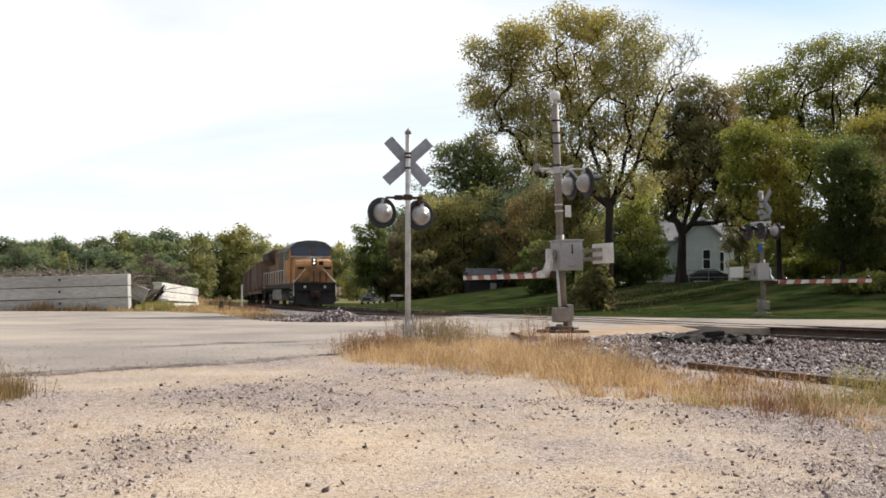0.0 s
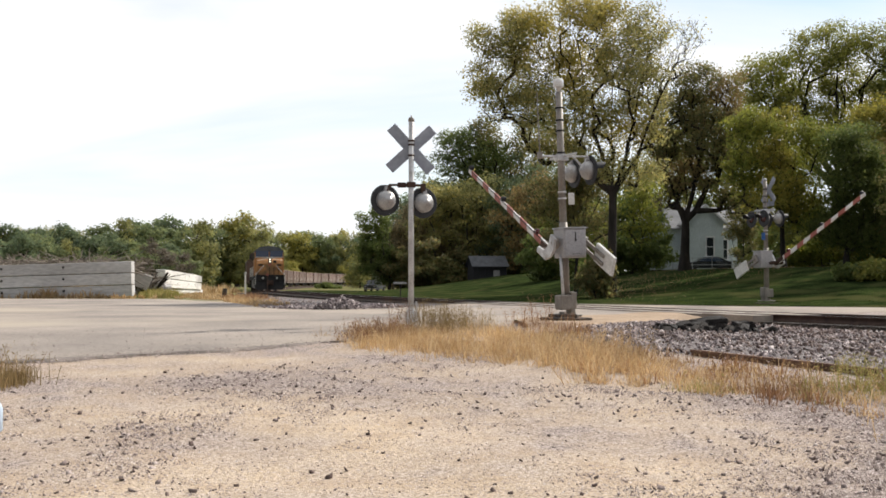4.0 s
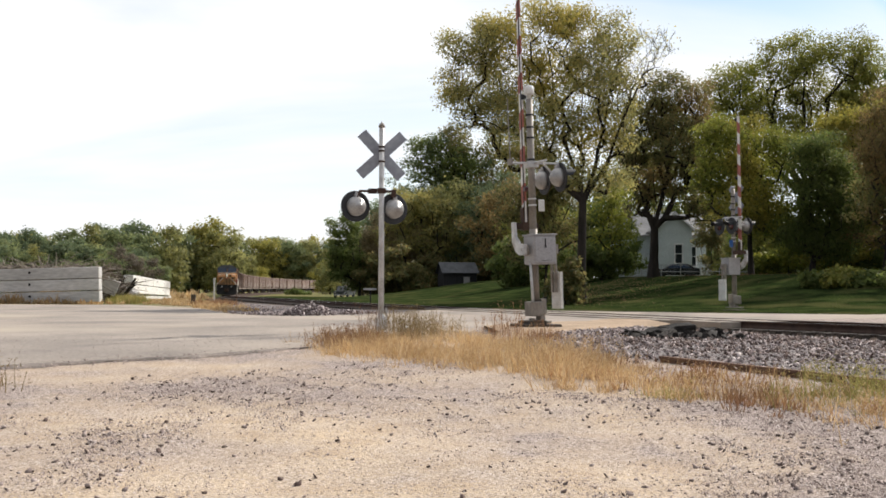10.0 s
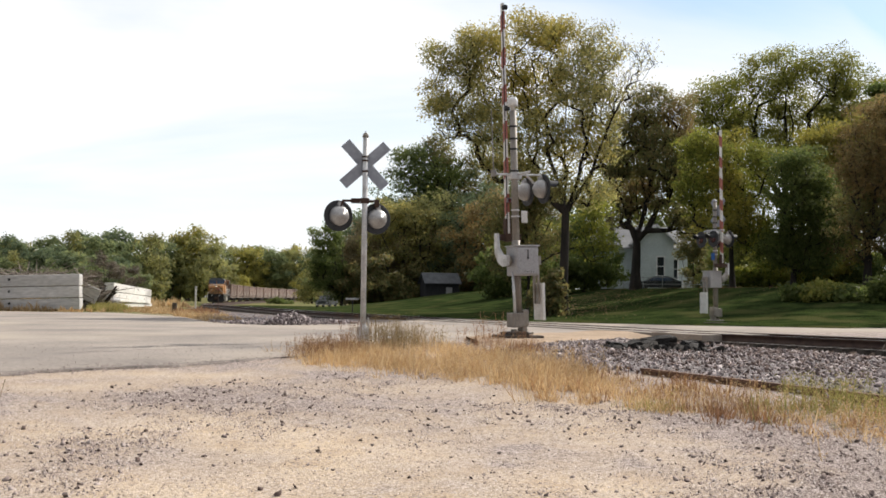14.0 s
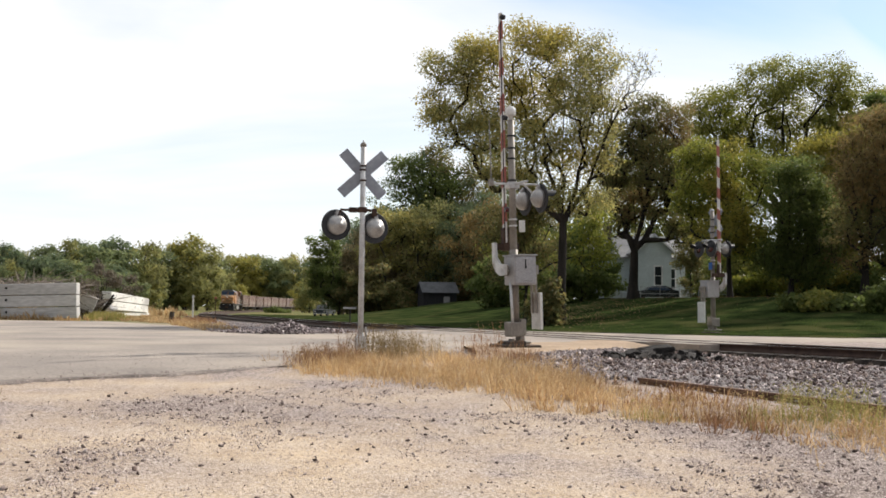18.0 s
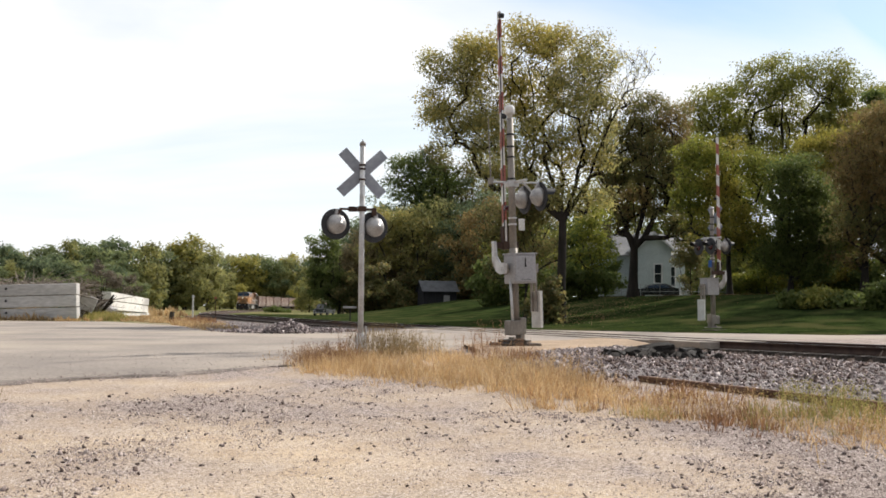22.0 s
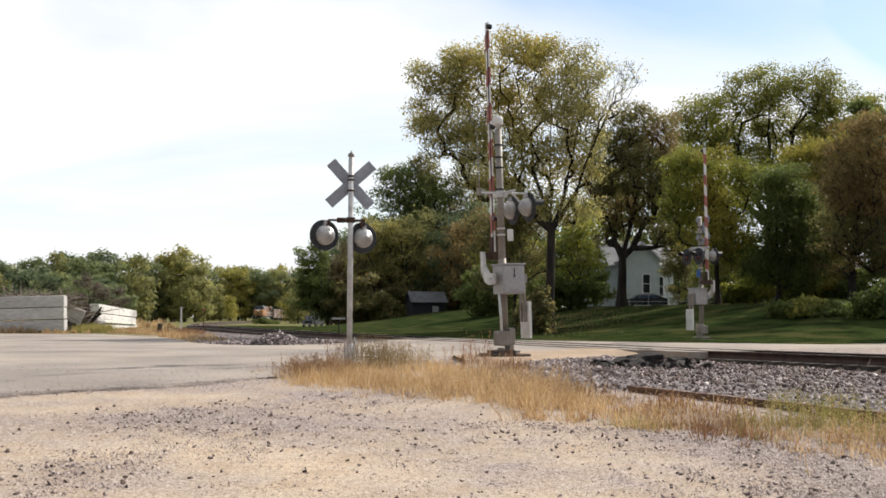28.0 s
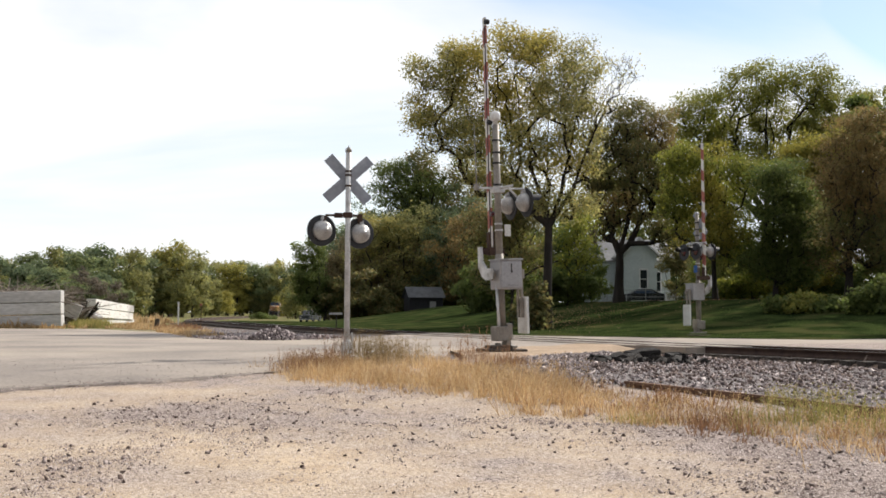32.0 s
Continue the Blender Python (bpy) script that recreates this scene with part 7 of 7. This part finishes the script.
def brush(x0, x1, y0, y1, z, count, seed, label, tall=0.5):
    rng = np.random.default_rng(seed)
    v, f = [], []
    for k in range(count):
        a = np.array((rng.uniform(x0, x1), rng.uniform(y0, y1), z + rng.uniform(-0.35, tall * 0.5)))
        d = rng.normal(size=3) * np.array((0.8, 0.5, 0.35))
        b = a + d
        w = np.array((rng.normal(), rng.normal(), rng.normal()))
        w = np.cross(d, w)
        w *= 0.03 / (np.linalg.norm(w) + 1e-9)
        w2 = np.cross(d, w)
        w2 *= 0.03 / (np.linalg.norm(w2) + 1e-9)
        i = len(v)
        v += [a + w, a - w * 0.5 + w2, a - w * 0.5 - w2, b + w * 0.4, b - w * 0.2 + w2 * 0.4, b - w * 0.2 - w2 * 0.4]
        f += [(i, i + 1, i + 4, i + 3), (i + 1, i + 2, i + 5, i + 4), (i + 2, i, i + 3, i + 5)]
    return tagged(new("brush_pile", raw_mesh("brush_pile", v, f, M["twig"])), label, "brush pile", kind="stuff")


M["twig"] = mat("grey_twigs_wood", (0.32, 0.27, 0.22), 0.95, dark=(0.18, 0.15, 0.125), scale=3, fine=20)
brush(-26, -17.6, 60.2, 63.0, 1.75, 800, 7, "grey brush and branches heaped behind the wall", 0.7)
brush(-18.7, -17.3, 63.5, 65.5, 0.75, 220, 8, "grey branches between the block walls", 0.9)

# ---- house, shed and fence ----
M["siding"] = mat("pale_grey_green_siding", (0.52, 0.57, 0.56), 0.7, dark=(0.46, 0.51, 0.50), scale=0.8, fine=14, bump=0.1)
M["shingle"] = mat("light_grey_shingles", (0.36, 0.35, 0.34), 0.85, dark=(0.28, 0.275, 0.27), scale=1.2, fine=12, bump=0.3)
M["trim"] = mat("white_house_trim", (0.76, 0.76, 0.74), 0.6, scale=2, fine=20, bump=0.03)
M["chimney"] = mat("brown_chimney", (0.15, 0.11, 0.09), 0.9, scale=3, fine=15)
M["shedwall"] = mat("dark_shed_boards", (0.030, 0.030, 0.034), 0.8, scale=2, fine=14, stretch=(6, 6, 0.6))
M["tin"] = mat("grey_tin_roof", (0.10, 0.104, 0.112), 0.75, metal=0.1, scale=2, fine=20, bump=0.05)


def swap(m):
    return m @ Matrix(((0, 1, 0, 0), (1, 0, 0, 0), (0, 0, 1, 0), (0, 0, 0, 1)))


def siding(bm, x0, x1, y, z0, z1, step=0.14):
    z = z0
    while z < z1 - 0.02:
        one = bmesh.new()
        box(one, x0, x1, y - 0.03, y, z, min(z + step - 0.012, z1))
        bm.append(one)
        z += step


def sash(parent, x, y, z, w, h, name="window"):
    bm = bmesh.new()
    for a, b, c, d in ((-w / 2 - 0.11, -w / 2, 0, h), (w / 2, w / 2 + 0.11, 0, h), (-w / 2 - 0.14, w / 2 + 0.14, h, h + 0.14), (-w / 2 - 0.14, w / 2 + 0.14, -0.1, 0)):
        box(bm, x + a, x + b, y - 0.08, y, z + c, z + d, 0.01)
    box(bm, x - w / 2, x + w / 2, y - 0.05, y, z + h / 2 - 0.03, z + h / 2 + 0.03)
    wdw = part(name, bm, M["trim"], parent, "white framed sash window")
    for z0, z1 in ((0, h / 2 - 0.03), (h / 2 + 0.03, h)):
        bm = bmesh.new()
        box(bm, x - w / 2, x + w / 2, y - 0.035, y - 0.02, z + z0, z + z1)
        part("pane", bm, M["pane"], wdw, "dark window pane")
    return wdw


HX, HY = 24.35, 100.0
hz = 2.55
house = thing("house", pose(HX, HY, hz), "pale grey-green wooden house with light grey roof and white trim", "house")
bm = bmesh.new()
box(bm, -2.0, 1.25, 0.0, 3.2, -0.8, 3.9)
prism(bm, [(-2.0, 3.9), (1.25, 3.9), (-0.37, 5.35)], 0.0, 3.2)
wall = part("front_wall", bm, M["siding"], house, "grey-green clapboard gable wall")
boards = []
siding(boards, -2.0, 1.25, 0.0, -0.6, 3.9)
for one in boards:
    part("clapboard", one, M["siding"], wall)
bm = bmesh.new()
box(bm, -5.4, 3.4, 3.2, 9.0, -0.8, 3.5)
wall = part("main_wall", bm, M["siding"], house, "grey-green clapboard wall")
boards = []
siding(boards, 1.25, 3.4, 3.2, -0.6, 3.5)
siding(boards, -5.4, -2.0, 3.2, -0.6, 3.5)
for one in boards:
    part("clapboard", one, M["siding"], wall)
bm = bmesh.new()
for s in (-1, 1):
    prism(bm, [(-0.37, 5.42), (-0.37 + s * 1.95, 3.68), (-0.37 + s * 1.95, 3.80), (-0.37, 5.56)], -0.35, 4.5)
part("front_roof", bm, M["shingle"], house, "light grey shingled gable roof")
bm = bmesh.new()
for s in (-1, 1):
    prism(bm, [(6.1, 5.55), (6.1 + s * 3.3, 3.35), (6.1 + s * 3.3, 3.48), (6.1, 5.70)], -5.8, 3.8, swap(Matrix()))
part("main_roof", bm, M["shingle"], house, "light grey shingled roof")
bm = bmesh.new()
for s in (-1, 1):
    prism(bm, [(-0.37, 5.30), (-0.37 + s * 1.95, 3.58), (-0.37 + s * 1.95, 3.72), (-0.37, 5.46)], -0.40, -0.33)
part("barge_board", bm, M["trim"], house, "white barge boards")
bm = bmesh.new()
box(bm, -4.0, -3.3, 5.4, 6.1, 4.6, 6.9, 0.02)
part("chimney", bm, M["chimney"], house, "brown brick chimney")
sash(house, 0.0, -0.03, 0.75, 0.62, 1.7)
sash(house, 2.1, 3.15, 0.55, 0.62, 1.8)
sash(house, -3.6, 3.15, 0.75, 0.7, 1.5)
bm = bmesh.new()
box(bm, 1.25, 1.42, 1.2, 3.2, -0.3, 3.0)
box(bm, 1.25, 3.6, 1.4, 3.2, -0.9, 0.25, 0.02)
part("porch", bm, M["trim"], house, "small white porch")

SX, SY = 4.45, 110.0
shed = thing("shed", pose(SX, SY, ground_z(SX, SY) - 0.30, 0, 0, 12), "small dark board shed with grey tin roof on the lawn", "shed")
bm = bmesh.new()
box(bm, -1.75, 1.75, 0, 2.6, -0.3, 1.75)
prism(bm, [(0.0, 1.75), (2.6, 1.75), (1.3, 2.6)], -1.75, 1.75, swap(Matrix()))
shed_wall = part("wall", bm, M["shedwall"], shed, "dark board wall")
for k in range(14):
    bm = bmesh.new()
    box(bm, -1.75 + 0.25 * k + 0.01, -1.75 + 0.25 * k + 0.24, -0.025, 0.0, -0.2, 1.72)
    part("board", bm, M["shedwall"], shed_wall)
bm = bmesh.new()
for s in (-1, 1):
    prism(bm, [(1.3, 2.63), (1.3 + s * 1.6, 1.54), (1.3 + s * 1.6, 1.60), (1.3, 2.71)], -1.95, 1.95, swap(Matrix()))
part("roof", bm, M["tin"], shed, "grey tin roof")
bm = bmesh.new()
box(bm, 0.35, 1.0, -0.06, -0.026, 0.55, 1.2, 0.01)
part("window", bm, M["shingle"], shed, "pale boarded window")

# chain-link fence before the house
M["mesh"] = mat("fence_wire", (0.34, 0.35, 0.35), 0.5, metal=0.6, scale=4, fine=30, bump=0.0)
fence = thing("fence", Matrix(), "thin grey wire fence with posts before the house", "fence")
fx = [12.0 + 1.6 * k for k in range(13)]
for x in fx:
    z = ground_z(x, 88)
    bm = bmesh.new()
    tube(bm, (x, 88, z - 0.2), (x, 88, z + 1.15), 0.03, seg=8)
    part("post", bm, M["mesh"], fence, "grey steel post")
for a, b in zip(fx, fx[1:]):
    za, zb = ground_z(a, 88), ground_z(b, 88)
    for h in (1.1, 0.55):
        bm = bmesh.new()
        tube(bm, (a, 88, za + h), (b, 88, zb + h), 0.022, seg=6)
        part("rail", bm, M["mesh"], fence)
    bm = bmesh.new()
    for k in range(10):
        x0 = a + (b - a) * k / 10
        for s in (1, -1):
            x1 = x0 + s * 0.5
            if a <= x1 <= b:
                tube(bm, (x0, 88.02, za + 0.05), (x1, 88.02, zb + 1.08), 0.004, seg=3)
    part("wire", bm, M["mesh"], fence, "diagonal fence wire")

# ---- parked pickup ----
M["carpaint"] = mat("dull_green_grey_paint", (0.03, 0.034, 0.03), 0.5, metal=0.0, scale=2, fine=30, bump=0.02)
M["tyre"] = mat("tyre_rubber", (0.02, 0.02, 0.02), 0.85, scale=5, fine=30)
M["chrome"] = mat("dull_chrome", (0.6, 0.6, 0.6), 0.25, metal=1.0, scale=5, fine=30, bump=0.02)
PX, PY = -9.9, 150.0
M["carglass"] = glass_mat("car_glass", (0.02, 0.022, 0.025), 0.2)
car = thing("pickup_truck", pose(PX, PY, ground_z(PX, PY) + 0.04, 0, 0, -100), "dark green-grey pickup truck parked on the grass", "car")
bm = bmesh.new()
prism(bm, [(-2.6, 0.45), (2.55, 0.45), (2.65, 0.75), (2.55, 1.05), (1.1, 1.12), (0.55, 1.72), (-0.75, 1.74), (-0.95, 1.12), (-2.6, 1.12)], -0.92, 0.92)
bmesh.ops.bevel(bm, geom=bm.edges[:], offset=0.05, segments=2, affect="EDGES")
body = part("body", bm, M["carpaint"], car, "dark green-grey body")
bm = bmesh.new()
prism(bm, [(1.06, 1.18), (0.62, 1.68), (0.58, 1.68), (1.0, 1.16)], -0.8, 0.8)
part("windscreen", bm, M["carglass"], body, "windscreen")
for y in (-0.925, 0.925):
    bm = bmesh.new()
    prism(bm, [(-0.7, 1.2), (0.85, 1.2), (0.5, 1.64), (-0.65, 1.66)], y - 0.01, y + 0.01)
    part("side_window", bm, M["carglass"], body, "side window")
    for x in (-1.65, 1.75):
        bm = bmesh.new()
        lathe(bm, [(0.2, -0.11), (0.36, -0.11), (0.38, -0.08), (0.38, 0.08), (0.36, 0.11), (0.2, 0.11)], 20, pose(x, y * 0.92, 0.38, 90, 0, 0))
        wheel = part("wheel", bm, M["tyre"], car, "black tyre")
        bm = bmesh.new()
        lathe(bm, [(0, -0.09), (0.2, -0.10), (0.2, 0.10), (0, 0.09)], 16, pose(x, y * 0.92, 0.38, 90, 0, 0))
        part("rim", bm, M["chrome"], wheel, "steel rim")
bm = bmesh.new()
box(bm, 2.6, 2.72, -0.9, 0.9, 0.42, 0.62, 0.03)
part("bumper", bm, M["chrome"], car, "chrome bumper")
for y in (-0.68, 0.68):
    bm = bmesh.new()
    box(bm, 2.58, 2.66, y - 0.16, y + 0.16, 0.72, 0.92, 0.02)
    part("headlight", bm, M["chrome"], body, "headlight")
bm = bmesh.new()
box(bm, -2.55, -1.0, -0.8, 0.8, 1.1, 1.38, 0.06)
part("load", bm, M["galv"], car, "grey load in the bed")

# dark car behind the fence
CX, CY = 22.6, 94.0
car = thing("parked_car", pose(CX, CY, ground_z(CX, CY) + 0.02, 0, 0, 178), "dark rounded car parked behind the wire fence", "car")
bm = bmesh.new()
prism(bm, [(-2.0, 0.35), (1.95, 0.35), (2.05, 0.6), (1.9, 0.82), (1.05, 0.92), (0.45, 1.32), (-0.9, 1.34), (-1.6, 0.98), (-2.0, 0.92)], -0.82, 0.82)
bmesh.ops.bevel(bm, geom=bm.edges[:], offset=0.07, segments=3, affect="EDGES")
body = part("body", bm, M["carglass"], car, "dark glossy body")
for y in (-0.83, 0.83):
    bm = bmesh.new()
    prism(bm, [(-1.2, 0.95), (0.8, 0.95), (0.42, 1.26), (-0.85, 1.28)], y - 0.008, y + 0.008)
    part("side_window", bm, M["window"], body, "side window")
    for x in (-1.3, 1.3):
        bm = bmesh.new()
        lathe(bm, [(0.0, -0.10), (0.28, -0.10), (0.31, -0.07), (0.31, 0.07), (0.28, 0.10), (0.0, 0.10)], 18, pose(x, y * 0.9, 0.31, 90, 0, 0))
        part("wheel", bm, M["tyre"], car, "black tyre")

# ---- small signs ----
sgn = thing("low_sign", pose(-2.62, 62.0, ground_z(-2.6, 62) - 0.25), "low pale grey sign blade on a dark post by the track", "sign")
bm = bmesh.new()
tube(bm, (0, 0, -0.1), (0, 0, 1.40), 0.035, seg=8)
part("post", bm, M["under"], sgn, "dark post")
bm = bmesh.new()
box(bm, -0.40, 0.34, -0.05, -0.03, 1.39, 1.50, 0.005)
bl = part("blade", bm, M["galv"], sgn, "pale grey sign blade")
bm = bmesh.new()
for k in range(6):
    box(bm, -0.32 + 0.10 * k, -0.25 + 0.10 * k, -0.054, -0.05, 1.41, 1.47)
part("writing", bm, M["galv"], bl, "grey unreadable writing bars")
rs = thing("red_marker", pose(-10.5, 63.6, 0.0), "small weathered red disc marker on a thin post", "marker")
bm = bmesh.new()
tube(bm, (0, 0, -0.2), (0, 0, 1.38), 0.022, seg=8)
part("post", bm, M["rail"], rs, "rusty post")
bm = bmesh.new()
lathe(bm, [(0, -0.01), (0.075, -0.01), (0.075, 0.01), (0, 0.01)], 20, pose(0, -0.05, 1.32, 90, 0, 0))
part("disc", bm, M["red"], rs, "faded red disc")
mk = thing("white_marker_post", pose(-11.6, 62.5, 0.0), "slim white marker post in dry grass", "marker")
bm = bmesh.new()
box(bm, -0.045, 0.045, -0.025, 0.025, -0.2, 1.42, 0.01)
part("post", bm, M["white"], mk, "white flat post")
bm = bmesh.new()
box(bm, -0.065, 0.065, -0.035, 0.035, 1.36, 1.46, 0.01)
part("cap", bm, M["galv"], mk, "grey cap")
wp = thing("wooden_stub", pose(-12.6, 61.5, 0.0, 0, 4, 0), "short brown wooden stub in dry grass", "post")
bm = bmesh.new()
box(bm, -0.12, 0.12, -0.12, 0.12, -0.2, 0.52, 0.02)
part("timber", bm, M["tie"], wp)
for x, y, turn in ((-0.28, 19.9, 20), (-0.16, 19.7, 75), (0.02, 20.1, 130)):
    bm = bmesh.new()
    bmesh.ops.create_icosphere(bm, subdivisions=2, radius=0.035)
    for v in bm.verts:
        v.co = Vector((v.co.x * 1.3, v.co.y * 0.9, v.co.z * 0.6)) * (1 + 0.5 * noise.noise(v.co * 40 + Vector((turn, 0, 0))))
    tagged(part("paper_scrap", bm, M["white"], None, at=pose(x, y, lot_z(x, y) + 0.20, 20, 0, turn)), "crumpled white paper scrap caught in the dry grass", "paper scrap")
bk = thing("plastic_jug", pose(-3.62, 8.62, lot_z(-3.62, 8.62)), "pale blue plastic jug standing on the sandy lot", "jug")
bm = bmesh.new()
lathe(bm, [(0.0, 0.0), (0.085, 0.0), (0.095, 0.02), (0.095, 0.18), (0.08, 0.22), (0.04, 0.26), (0.028, 0.27), (0.028, 0.29), (0.0, 0.29)], 20)
part("body", bm, M["jug"], bk, "pale blue plastic body", True)
bm = bmesh.new()
lathe(bm, [(0.032, 0.285), (0.032, 0.31), (0.0, 0.312)], 16)
part("cap", bm, M["blue"], bk, "blue screw cap")


# ---- what moves ----
SPEED = 9.35
RISE = [(0, 0), (2.3, 0), (2.5, 2), (2.8, 6.6), (3.0, 10), (3.3, 14.5), (3.5, 17.7), (4.5, 32.6), (5.5, 47.3), (6, 54), (6.5, 60.8), (7, 67.5), (7.5, 74), (8, 80), (8.5, 84.8), (9, 88),
        (9.5, 89.6), (10, 90), (32, 90)]


def motions():
    for ob, gap, length, inset in [(LOCO, 0.0, 22.3, 4.4)] + [(car, 22.7 + 16.1 * k, 15.4, 2.1) for k, car in enumerate(CARS)]:
        walk(ob, [(t, train_pose(TRACK_S0 + gap + SPEED * t, length, inset)) for t in range(33)])
    for arm in GATES:
        walk(arm, [(t, pose(0, 0, 1.75, a, 0, 0)) for t, a in RISE])


motions()
